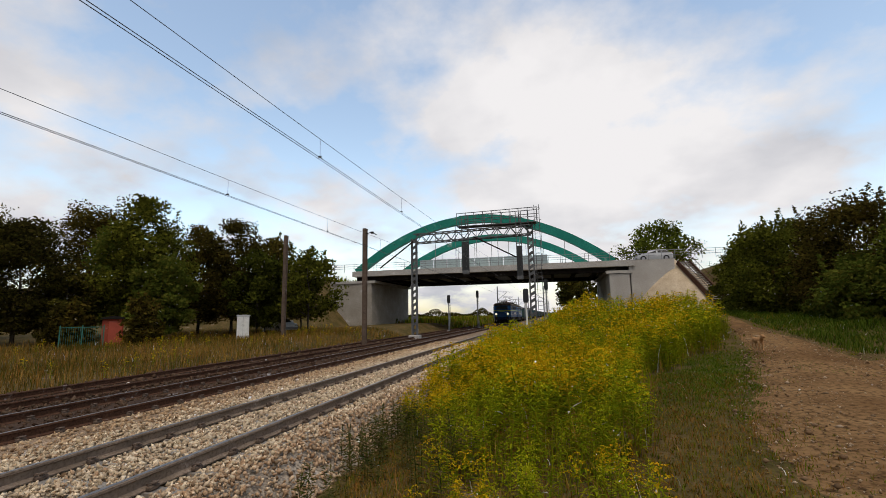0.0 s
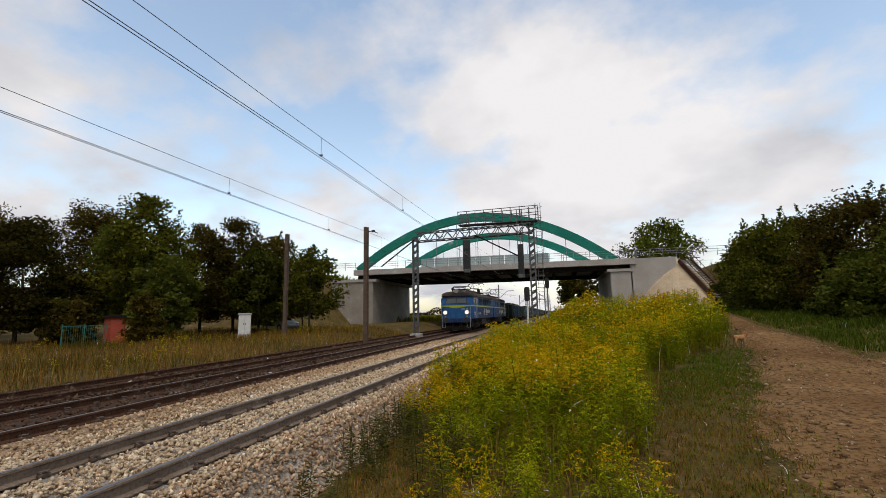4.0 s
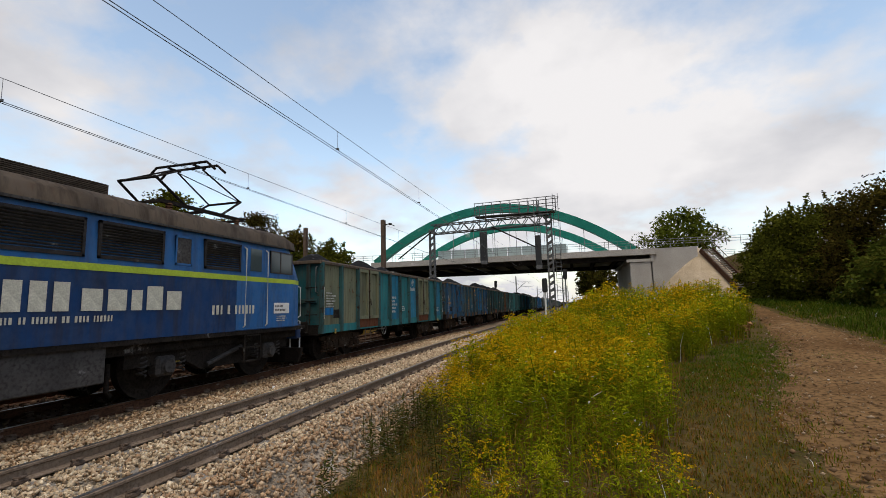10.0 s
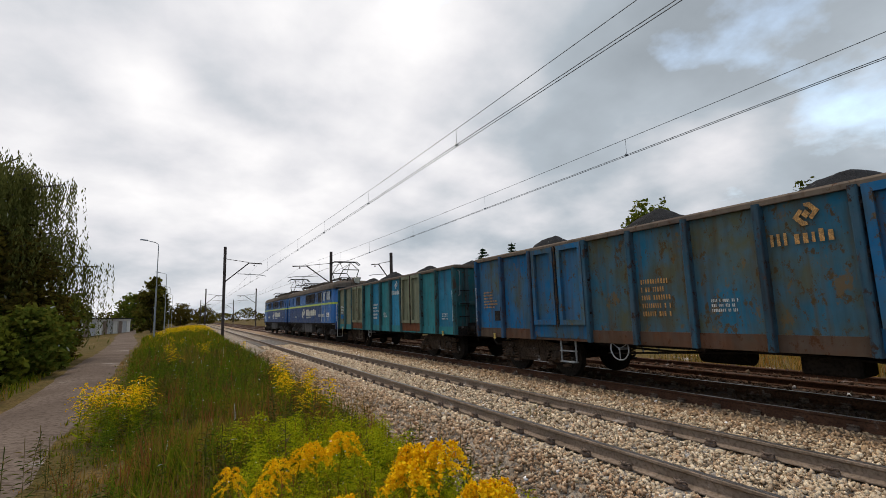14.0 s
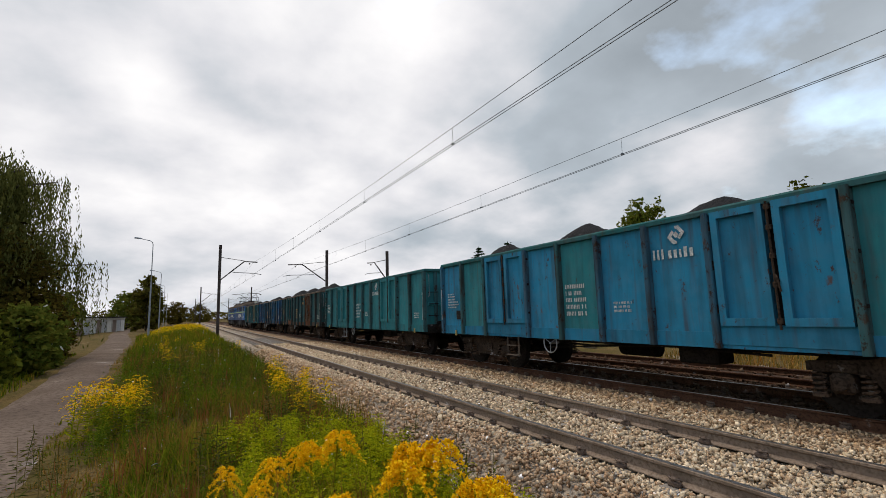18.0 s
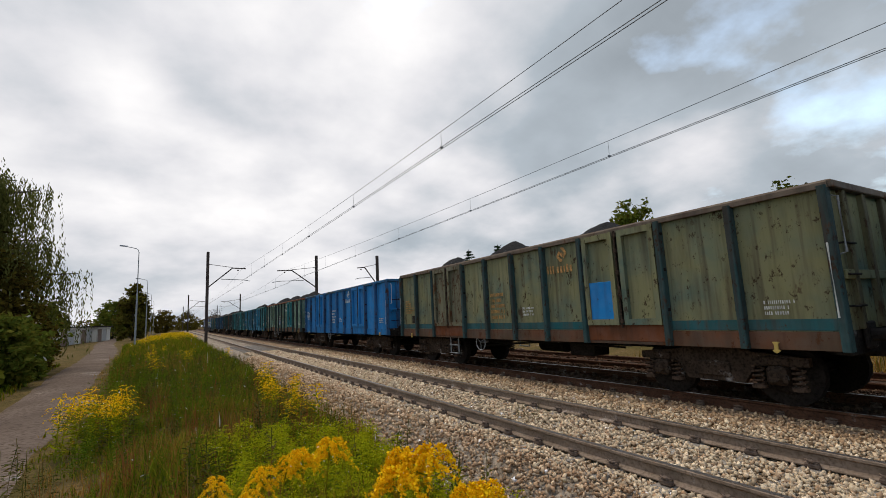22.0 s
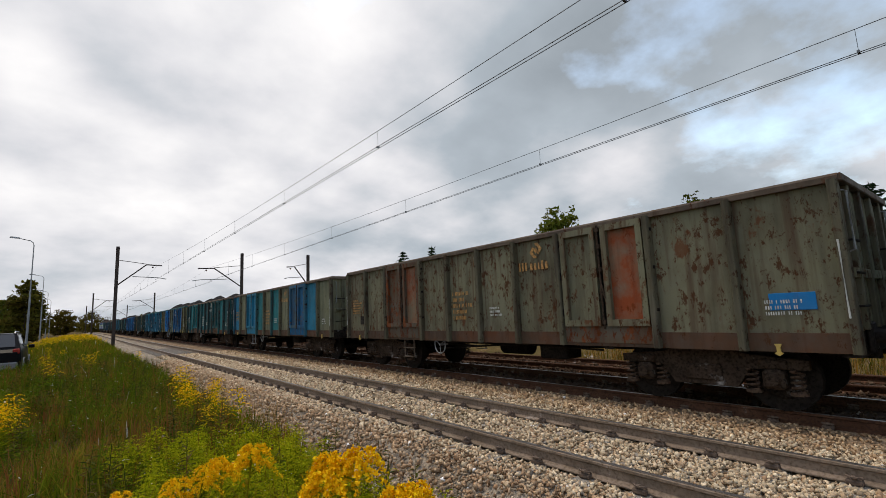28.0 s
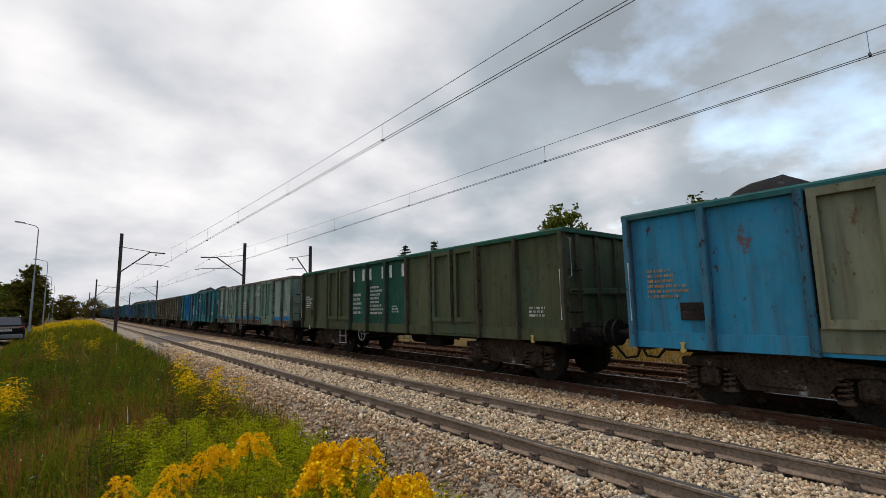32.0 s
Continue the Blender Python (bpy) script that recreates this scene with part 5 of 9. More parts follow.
def make_loco(name_words, raised_front, lit):
    w = thing("locomotive", "half of a blue electric locomotive with a lime stripe, %s" % name_words, "locomotive", "locomotive halves")
    part("lower_body", loco_loft([1.14, 1.2, 2.24], lambda z: 1.5), P_LNAVY, w, "dark navy lower body")
    part("cab_front", loco_loft([1.16, 2.24], lambda z: 1.5, 0.006, y_to=-4.3), P_LBLUE, w, "blue cab sides and nose")
    part("upper_body", loco_loft([2.34, 2.45, 3.0, EAVE], lambda z: 1.5 - max(0, z - 2.4) * 0.06), P_LBLUE, w, "blue upper body")
    st = loco_loft([2.235, 2.345], lambda z: 1.5, 0.008)
    st.prism([(-0.9, 2.24), (0.9, 2.24), (0.35, 2.13), (0, 2.09), (-0.35, 2.13)], -LH - 0.012, -LH + 0.3)
    part("stripe", st, M_LIME, w, "lime-green stripe dipping across the nose")
    # roof
    g = Geo()
    n = 10
    ys = [(-LH + 0.30, 0.80, 0.55), (-LH + 0.36, 0.92, 0.8), (-LH + 0.8, 1.0, 1.0), (LH, 1.0, 1.0)]
    vs, fs = [], []
    for y, kx, kz in ys:
        for k in range(n + 1):
            a = math.pi * k / n
            c, s = math.cos(a), math.sin(a)
            vs.append((1.53 * kx * (abs(c) ** 0.7) * (1 if c >= 0 else -1), y, EAVE - 0.03 + (ROOF - EAVE + 0.03) * kz * (max(s, 0) ** 0.62)))
    for r in range(len(ys) - 1):
        for k in range(n):
            a = r * (n + 1) + k
            fs.append((a, a + 1, a + n + 2, a + n + 1))
    fs += [tuple(range(n + 1)), tuple(3 * (n + 1) + k for k in range(n, -1, -1))]
    g.add(vs, fs)
    part("roof", g, P_LROOF, w, "sooty grey-brown roof", smooth=True)
    # windscreens on the raked front
    for x0, x1 in ((-0.98, -0.03), (0.03, 0.98)):
        g = Geo()
        z0, z1 = 2.50, 3.0
        k = 0.9
        vs = [(x0, loco_front(z0) - 0.012, z0), (x1, loco_front(z0) - 0.012, z0), (x1 * k, loco_front(z1) - 0.012, z1), (x0 * k, loco_front(z1) - 0.012, z1)]
        vs += [(x, y + 0.03, z) for x, y, z in vs]
        g.add(vs, [(0, 1, 2, 3), (7, 6, 5, 4), (0, 4, 5, 1), (1, 5, 6, 2), (2, 6, 7, 3), (3, 7, 4, 0)])
        ws = part("windscreen", g, M_CABGLASS, w, "dark cab windscreen")
        fr = Geo()
        for a, b in ((0, 1), (1, 2), (2, 3), (3, 0)):
            fr.bar((vs[a][0], vs[a][1] - 0.004, vs[a][2]), (vs[b][0], vs[b][1] - 0.004, vs[b][2]), 0.045, 0.03)
        fr.bar((x0 * 0.5 + x1 * 0.5, loco_front(2.5) - 0.04, 2.47), (x0 * 0.62 + x1 * 0.38, loco_front(2.9) - 0.04, 2.86), 0.016, 0.016)
        part("window_frame", fr, M_BLACK, ws)
    br = Geo()
    br.box((0, -LH + 0.34, EAVE + 0.03), (2.5, 0.3, 0.07), bev=0.02)
    part("brow", br, M_BLACK, w)
    # lamps
    for x in (-0.98, 0.98):
        g = Geo()
        g.cyl((x, -LH + 0.12, 1.72), (x, -LH - 0.12, 1.72), 0.215, 0.205, n=20)
        lp = part("headlamp", g, M_CHROME, w, "round headlamp in a grey rim")
        r = Geo(); r.ring((x, -LH - 0.12, 1.72), (0, 1, 0), 0.195, 0.022, 22, 6); part("rim", r, M_CHROME, lp)
        q = Geo(); q.cyl((x, -LH - 0.115, 1.72), (x, -LH - 0.128, 1.72), 0.155, n=18); part("lens", q, M_LAMP_ON if lit else M_LAMP_OFF, lp, "headlamp lens")
        t = Geo(); t.box((x, -LH - 0.03, 1.36), (0.12, 0.05, 0.12), bev=0.01); part("tail_lamp", t, M_LIME, w)
        hr = Geo(); hr.tube([(x * 1.3, -LH + 0.02, 1.35), (x * 1.34, -LH - 0.06, 1.4), (x * 1.34, -LH - 0.06, 2.18), (x * 1.3, -LH + 0.05, 2.2)], 0.017, 6); part("hand_rail", hr, M_PALEGREY, w)
    g = Geo()
    g.cyl((0, -LH + 0.95, ROOF - 0.03), (0, -LH + 0.22, ROOF - 0.03), 0.17, 0.20, n=18)
    rl = part("roof_lamp", g, P_LROOF, w, "large round lamp on the roof edge")
    q = Geo(); q.cyl((0, -LH + 0.215, ROOF - 0.03), (0, -LH + 0.20, ROOF - 0.03), 0.155, n=18); part("lens", q, M_LAMP_OFF, rl)
    r = Geo(); r.ring((0, -LH + 0.21, ROOF - 0.03), (0, 1, 0), 0.18, 0.02, 20, 6); part("rim", r, M_CHROME, rl)
    # sides
    for s in (1, -1):
        tn = Matrix.Identity(4) if s > 0 else Matrix.Scale(-1, 4, (1, 0, 0))
        x = 1.485

        def side(nm, geo, mat, label="", parent=None):
            if s < 0:
                geo.v = [(-p[0], p[1], p[2]) for p in geo.v]
            return part(nm, geo, mat, parent or w, label)
        for y0, y1, z0, z1, kind in ((-6.36, -5.45, 2.47, 3.02, "cab"), (-4.30, -3.85, 2.45, 3.0, "win"), (-1.62, -1.15, 2.45, 3.0, "win"), (2.55, 3.0, 2.45, 3.0, "win"), (5.15, 5.5, 2.45, 3.0, "win")) if s > 0 else ((-6.36, -5.45, 2.47, 3.02, "cab"), (-3.05, -2.65, 2.45, 3.0, "win"), (4.75, 5.1, 2.45, 3.0, "win")):
            g = Geo(); g.box((x, (y0 + y1) / 2, (z0 + z1) / 2), (0.03, y1 - y0, z1 - z0))
            if kind == "cab":
                wn = side("side_window", g, M_CABGLASS, "cab side window")
                side("window_frame", frame_box(y0, y1, z0, z1, x + 0.01, 0.03), M_BOX, parent=wn)
                b = Geo(); b.box((x + 0.012, (y0 + y1) / 2 + 0.05, (z0 + z1) / 2), (0.03, 0.03, z1 - z0)); side("mullion", b, M_BOX, parent=wn)
            else:
                wn = side("side_window", g, M_BOX, "blanked side window")
                side("window_frame", frame_box(y0, y1, z0, z1, x + 0.008, 0.035), P_LBLUE, parent=wn)
        for y0, y1 in ((-3.35, -1.95), (-0.62, 0.72), (0.92, 2.2), (3.45, 4.7)) if s > 0 else ((-4.40, -3.35), (-2.4, -1.2), (-1.0, 0.2), (2.3, 3.6)):
            gr = side("grille", frame_box(y0, y1, 2.43, 3.03, x + 0.012, 0.045, 0.04), M_GRILLE, "dark louvred grille")
            b = Geo(); b.box((x - 0.02, (y0 + y1) / 2, 2.73), (0.03, y1 - y0, 0.58)); side("backing", b, M_BLACK, parent=gr)
            sl = Geo()
            for k in range(12):
                sl.box((x + 0.012, (y0 + y1) / 2, 2.48 + k * 0.046), (0.035, y1 - y0 - 0.06, 0.02), Matrix.Rotation(radians(s * 30), 3, "Y") if s > 0 else Matrix.Rotation(radians(30), 3, "Y"))
            side("louvre_slats", sl, M_GRILLE, parent=gr)
        for y0, y1, nm in ((-5.22, -4.6, "cab door"), (6.05, 6.6, "rear door")):
            g = Geo(); g.box((x + 0.012, (y0 + y1) / 2, 2.1), (0.02, y1 - y0, 1.84), bev=0.006)
            d = side("door", g, P_LBLUE, "blue %s" % nm)
            v = Geo(); v.box((x + 0.02, (y0 + y1) / 2, 2.73), (0.02, (y1 - y0) * 0.62, 0.52)); side("door_window", v, M_CABGLASS, parent=d)
            for yy in (y0 - 0.07, y1 + 0.07):
                h = Geo(); h.tube([(x, yy, 1.2), (x + 0.07, yy, 1.25), (x + 0.07, yy, 2.95), (x, yy, 3.0)], 0.016, 6); side("grab_rail", h, M_PALEGREY if nm == "cab door" else P_LBLUE, parent=d)
            st = Geo()
            for z in (0.45, 0.75, 1.02):
                st.box((x - 0.08, (y0 + y1) / 2, z), (0.2, 0.5, 0.03))
            for yy in (y0 + 0.05, y1 - 0.05):
                st.box((x - 0.02, yy, 0.78), (0.03, 0.03, 0.72))
            side("step", st, M_DARK, parent=d)
        gu = Geo(); gu.box((x + 0.02, 0.3, EAVE - 0.02), (0.05, 2 * LH - 1.6, 0.04)); side("gutter", gu, M_BOX)
        bx = Geo(); bx.box((1.3, -0.35, 0.80), (0.28, 2.3, 0.62), bev=0.02); side("equipment_box", bx, M_BOX, "grey underfloor equipment box")
        bx = Geo(); bx.box((1.3, 1.35, 0.84), (0.24, 0.7, 0.55), bev=0.02); side("equipment_box", bx, M_BOX)
        sk = Geo(); sk.box((1.44, 0, 1.10), (0.1, 2 * LH - 0.2, 0.1)); side("sole_bar", sk, M_DARK)
    # lettering: the side that faces the viewer reads south to north
    for s in (1, -1):
        turn = Matrix.Identity(4) if s > 0 else Matrix.Rotation(math.pi, 4, "Z")
        o = 1.512
        ny, ey, by = (-4.0, -0.1, 0.9) if s > 0 else (3.6, -0.95, 0.0)
        g = letter_bars(1, 1.7, 0.22, 61 + s); put_mesh("lettering", g.mesh("lettering"), M_CREAM, w, turn @ pose(o, ny, 1.60), "row of cream characters", "stuff")
        put_mesh("emblem", swirl(0.74).mesh("emblem"), M_CREAM, w, turn @ pose(o, ey, 1.78) @ Matrix.Diagonal((1, 1.3, 0.92, 1)), "cream arrow emblem")
        put_brand(BRAND_LARGE, M_CREAM, w, turn @ pose(o, by, 1.83), "cream shape of the company name")
        g = letter_bars(1, 1.6, 0.11, 75 + s); put_mesh("lettering", g.mesh("lettering"), M_CREAM, w, turn @ pose(o, by, 1.50), "small cream lettering", "stuff")
        g = letter_bars(1, 1.1, 0.12, 81 + s); put_mesh("lettering", g.mesh("lettering"), M_LETTER, w, turn @ pose(o, 4.75 if s > 0 else -4.0, 1.55), "small white numbers", "stuff")
        pl = Geo(); pl.box((0, 0, 0), (0.006, 0.62, 0.26)); ob = put_mesh("notice_plate", pl.mesh("notice_plate"), M_WHITE, w, turn @ pose(o + 0.008, -5.9 if s > 0 else 5.9, 1.62), "white notice with dark lettering")
        nb = letter_bars(2, 0.5, 0.06, 91, 0.6); put_mesh("lettering", nb.mesh("lettering"), M_BLACK, ob, pose(0.005, -0.26, 0.05), kind="stuff")
        nb = letter_bars(3, 0.42, 0.035, 95, 0.5); put_mesh("lettering", nb.mesh("lettering"), M_LETTER, w, turn @ pose(o + 0.008, -6.1 if s > 0 else 5.7, 1.42), kind="stuff")
    g = letter_bars(1, 0.8, 0.15, 65); put_mesh("lettering", g.mesh("lettering"), M_CREAM, w, pose(0.45, -LH - 0.02, 2.0, 0, 0, -90), "row of cream characters on the nose", "stuff")
    # roof gear
    pantograph(w, -4.3, raised_front)
    pantograph(w, 4.3, not raised_front)
    for y0, y1 in ((-1.9, -0.1), (0.1, 1.9)):
        rb = Geo(); rb.box((0, (y0 + y1) / 2, ROOF + 0.09), (1.5, y1 - y0, 0.22), bev=0.02)
        ro = part("resistor_box", rb, P_LROOF, w, "ribbed roof resistor box")
        for k in range(7):
            for sx in (-1, 1):
                rs = Geo(); rs.box((sx * 0.76, (y0 + y1) / 2, ROOF + 0.0 + k * 0.03), (0.04, y1 - y0 - 0.08, 0.016))
                part("rib", rs, P_LROOF, ro)
    for y in (-2.4, 2.4, 2.75, -2.8):
        i = Geo()
        for q in range(5):
            i.cyl((0.35, y, ROOF + q * 0.05), (0.35, y, ROOF + 0.035 + q * 0.05), 0.06, 0.045, n=10)
        part("insulator", i, M_RUST, w)
    b = Geo(); b.tube([(0.35, -5.2, ROOF + 0.26), (0.35, -2.4, ROOF + 0.28), (0.35, 2.75, ROOF + 0.28), (0.35, 5.2, ROOF + 0.26)], 0.018, 6); part("bus_bar", b, M_DARK, w)
    b = Geo(); b.box((0, -LH + 1.5, ROOF + 0.04), (0.7, 0.8, 0.12), bev=0.03); part("roof_hatch", b, P_LROOF, w)
    b = Geo(); b.tube([(-0.45, -LH + 0.7, ROOF - 0.08), (-0.45, -LH + 0.7, ROOF + 0.1), (-0.45, -LH + 0.35, ROOF + 0.12)], 0.04, 8); part("horn", b, M_DARK, w)
    # under the floor
    g = Geo(); g.box((0, 0, 1.0), (2.6, 2 * LH - 0.3, 0.26)); part("frame", g, M_DARK, w)
    for s in (-1, 1):
        bg = tagged(new("bogie"), "heavy dark two-axle bogie"); bg.parent = w; bg.matrix_basis = pose(0, s * 4.3, 0)
        for y in (-1.5, 1.5):
            g = Geo()
            g.cyl((-0.8, 0, 0.62), (0.8, 0, 0.62), 0.1, n=8)
            for e in (-1, 1):
                g.cyl((e * 0.68, 0, 0.62), (e * 0.83, 0, 0.62), 0.62, n=26)
                g.cyl((e * 0.83, 0, 0.62), (e * 0.86, 0, 0.62), 0.45, 0.40, n=20)
            part("wheelset", g, M_DARK, bg, m=pose(0, y, 0))
        for e in (0, 180):
            g = Geo()
            g.prism([(-2.3, 0.62), (-2.3, 0.86), (-1.0, 0.90), (-0.7, 1.02), (0.7, 1.02), (1.0, 0.90), (2.3, 0.86), (2.3, 0.62), (1.05, 0.66), (0.6, 0.42), (-0.6, 0.42), (-1.05, 0.66)], 1.06, 1.20, "x")
            part("side_frame", g, M_DARK, bg, m=pose(0, 0, 0, 0, 0, e))
            for y in (-1.5, 1.5):
                a = Geo(); a.box((1.16, y, 0.6), (0.26, 0.42, 0.36), bev=0.05); a.cyl((1.28, y, 0.6), (1.36, y, 0.6), 0.15, 0.12, n=14); part("axle_box", a, M_BOX, bg, m=pose(0, 0, 0, 0, 0, e))
                for dy in (-0.42, 0.42):
                    c = Geo(); c.tube([(1.16 + 0.075 * math.cos(k * 1.05), y + dy + 0.075 * math.sin(k * 1.05), 0.46 + 0.014 * k) for k in range(25)], 0.018, 5); part("spring", c, M_BOX, bg, m=pose(0, 0, 0, 0, 0, e))
            d = Geo(); d.tube([(1.24, -0.5, 0.5), (1.24, 0.5, 0.78)], 0.05, 8); part("damper", d, M_BOX, bg, m=pose(0, 0, 0, 0, 0, e))
            sp = Geo(); sp.tube([(1.1, -2.5, 0.75), (1.1, -2.5, 0.3), (1.0, -2.35, 0.2)], 0.04, 6); part("sand_pipe", sp, M_DARK, bg, m=pose(0, 0, 0, 0, 0, e))
    for s, x in ((-1, -0.875), (-1, 0.875), (1, -0.875), (1, 0.875)):
        put_mesh("buffer", WM["buffer"], M_BOX, w, pose(x, s * (LH - 0.22), 1.04, 0, 0, 0 if s > 0 else 180))
    for s in (-1, 1):
        put_mesh("coupling", WM["coupling"], M_DARK, w, pose(0, s * (LH - 0.2), 0, 0, 0, 0 if s > 0 else 180))
    g = Geo()
    g.prism([(-1.3, 0.16), (-1.42, 0.55), (1.42, 0.55), (1.3, 0.16)], -LH - 0.08, -LH + 0.02)
    part("plough", g, M_DARK, w)
    g = Geo(); g.box((0, -LH + 0.05, 1.0), (2.7, 0.2, 0.4), bev=0.03); part("buffer_beam", g, P_LNAVY, w)
    for x in (-1.28, 1.28):
        g = Geo(); g.tube([(x, -LH + 0.1, 1.3), (x, -LH - 0.1, 1.25), (x, -LH - 0.1, 0.4), (x - 0.3 * (1 if x > 0 else -1), -LH - 0.1, 0.4), (x - 0.3 * (1 if x > 0 else -1), -LH - 0.1, 1.2)], 0.02, 6); part("shunter_step", g, M_PALEGREY, w)
    for x in (-0.5, -0.35, 0.35, 0.5):
        g = Geo(); g.tube([(x, -LH, 0.95), (x, -LH - 0.16, 0.85), (x, -LH - 0.18, 0.5), (x * 0.8, -LH - 0.12, 0.42)], 0.028, 6); part("air_hose", g, M_BLACK, w)
    return w


LA = make_loco("lamps lit", False, True)
LB = make_loco("coupled behind", True, False)
LA_AT, LB_AT = -1.5 * LOCO, -0.5 * LOCO

# ---- signal gantry over the tracks ----
M_GANTRY = rough_surface("weathered_grey_paint", (0.10, 0.105, 0.11), (0.16, 0.165, 0.17), (0.07, 0.07, 0.072), 2, 25, 0.7, 0.1, 0.1)
M_SIGNAL = plain("signal_black", (0.02, 0.022, 0.024), 0.55)


def lattice(g, a, b, w, n, t=0.05):
    """Four chords and zigzag bracing from a to b; w: its width across and up."""
    a, b = Vector(a), Vector(b)
    d = (b - a).normalized()
    up = Vector((0, 0, 1)) if abs(d.z) < 0.9 else Vector((0, 1, 0))
    sx = d.cross(up).normalized() * w[0] / 2
    su = sx.cross(d).normalized() * w[1] / 2
    for p in (1, -1):
        for q in (1, -1):
            g.bar(a + sx * p + su * q, b + sx * p + su * q, t)
    for k in range(n):
        u0, u1 = a.lerp(b, k / n), a.lerp(b, (k + 1) / n)
        z = 1 if k % 2 else -1
        for p in (1, -1):
            g.bar(u0 + sx * p + su * z, u1 + sx * p - su * z, t * 0.7)
            g.bar(u0 + sx * z + su * p, u1 - sx * z + su * p, t * 0.7)


def make_gantry():
    y = 38.0
    ga = thing("signal_gantry", "grey lattice signal gantry with railed platform over the tracks", "gantry", m=pose(0, y, 0))
    for x, z0, z1 in ((-11.55, -0.6, 8.3), (-1.55, -0.5, 9.1)):
        g = Geo()
        for dx in (-0.2, 0.2):
            g.prism([(x + dx - 0.06, -0.15), (x + dx + 0.06, -0.15), (x + dx + 0.06, 0.15), (x + dx - 0.06, 0.15)], z0, z1, "z")
        for k in range(int((z1 - z0) / 0.55)):
            g.bar((x - 0.2, 0, z0 + 0.3 + k * 0.55), (x + 0.2, 0, z0 + 0.55 + k * 0.55), 0.03, 0.22)
        leg = part("leg", g, M_GANTRY, ga, "grey lattice leg")
        f = Geo(); f.box((x, 0, z0 + 0.2), (0.9, 0.9, 0.8), bev=0.04); part("footing", f, M_CONCRETE, leg)
    g = Geo()
    lattice(g, (-11.5, 0, 8.25), (-1.5, 0, 8.48), (0.8, 0.75), 18, 0.085)
    part("truss_beam", g, M_GANTRY, ga, "grey lattice beam")
    g = Geo(); g.box((-4.3, 0, 9.05), (6.6, 1.0, 0.06)); part("platform", g, M_GANTRY, ga)
    for yy in (-0.5, 0.5):
        for z in (9.6, 10.15):
            r = Geo(); r.cyl((-7.6, yy, z), (-0.9, yy, z + 0.12), 0.032, n=6); part("handrail", r, M_GANTRY, ga)
        for k in range(10):
            r = Geo(); r.cyl((-7.6 + k * 0.74, yy, 9.05), (-7.6 + k * 0.74, yy, 10.2), 0.03, n=6); part("rail_post", r, M_GANTRY, ga)
    # ladder with hoops at the eastern leg
    g = Geo()
    for dx in (-0.2, 0.2):
        g.cyl((-0.95 + dx, 0.1, 0.4), (-0.95 + dx, 0.1, 10.6), 0.022, n=6)
    for k in range(30):
        g.cyl((-1.15, 0.1, 0.6 + k * 0.33), (-0.75, 0.1, 0.6 + k * 0.33), 0.014, n=5)
    ld = part("ladder", g, M_GANTRY, ga)
    for k in range(9):
        h = Geo(); h.tube([(-1.15, 0.1, 2.6 + k * 0.95)] + [(-0.95 + 0.34 * math.cos(a), -0.1 - 0.4 * math.sin(a), 2.6 + k * 0.95) for a in (2.8, 2.2, 1.57, 0.9, 0.3)] + [(-0.75, 0.1, 2.6 + k * 0.95)], 0.014, 5)
        part("ladder_hoop", h, M_GANTRY, ld)
    # hanging signals
    for x, zt, zb, wd in ((-6.9, 9.9, 5.0, 0.55), (-2.45, 10.0, 4.4, 0.42)):
        g = Geo()
        for dx in (-wd / 2, wd / 2):
            g.box((x + dx, -0.55, (zt + zb) / 2), (0.06, 0.06, zt - zb))
        for k in range(int((zt - zb) / 0.45)):
            g.box((x, -0.55, zb + 0.2 + k * 0.45), (wd, 0.05, 0.04))
        hg = part("signal_hanger", g, M_GANTRY, ga)
        b = Geo(); b.box((x, -0.62, zb + 1.45), (wd * 1.1, 0.2, 2.5), bev=0.05); sb = part("signal_board", b, M_SIGNAL, ga, "black colour-light signal board")
        for k in range(4):
            l = Geo(); l.cyl((x, -0.68, zb + 0.65 + k * 0.45), (x, -0.80, zb + 0.65 + k * 0.45), 0.12, 0.13, n=12); part("lamp_hood", l, M_SIGNAL, sb)
        c = Geo(); c.box((x, -0.6, zb + 0.1), (0.5, 0.3, 0.3), bev=0.03); part("junction_box", c, M_GANTRY, ga)
    # struts
    for a, b in (((-11.55, -0.3, 8.0), (-14.6, -0.3, 5.8)), ((-6.2, -0.5, 8.1), (-2.7, -0.5, 6.2))):
        g = Geo(); g.tube([a, b], 0.06, 6); part("strut", g, M_DARK, ga)


make_gantry()


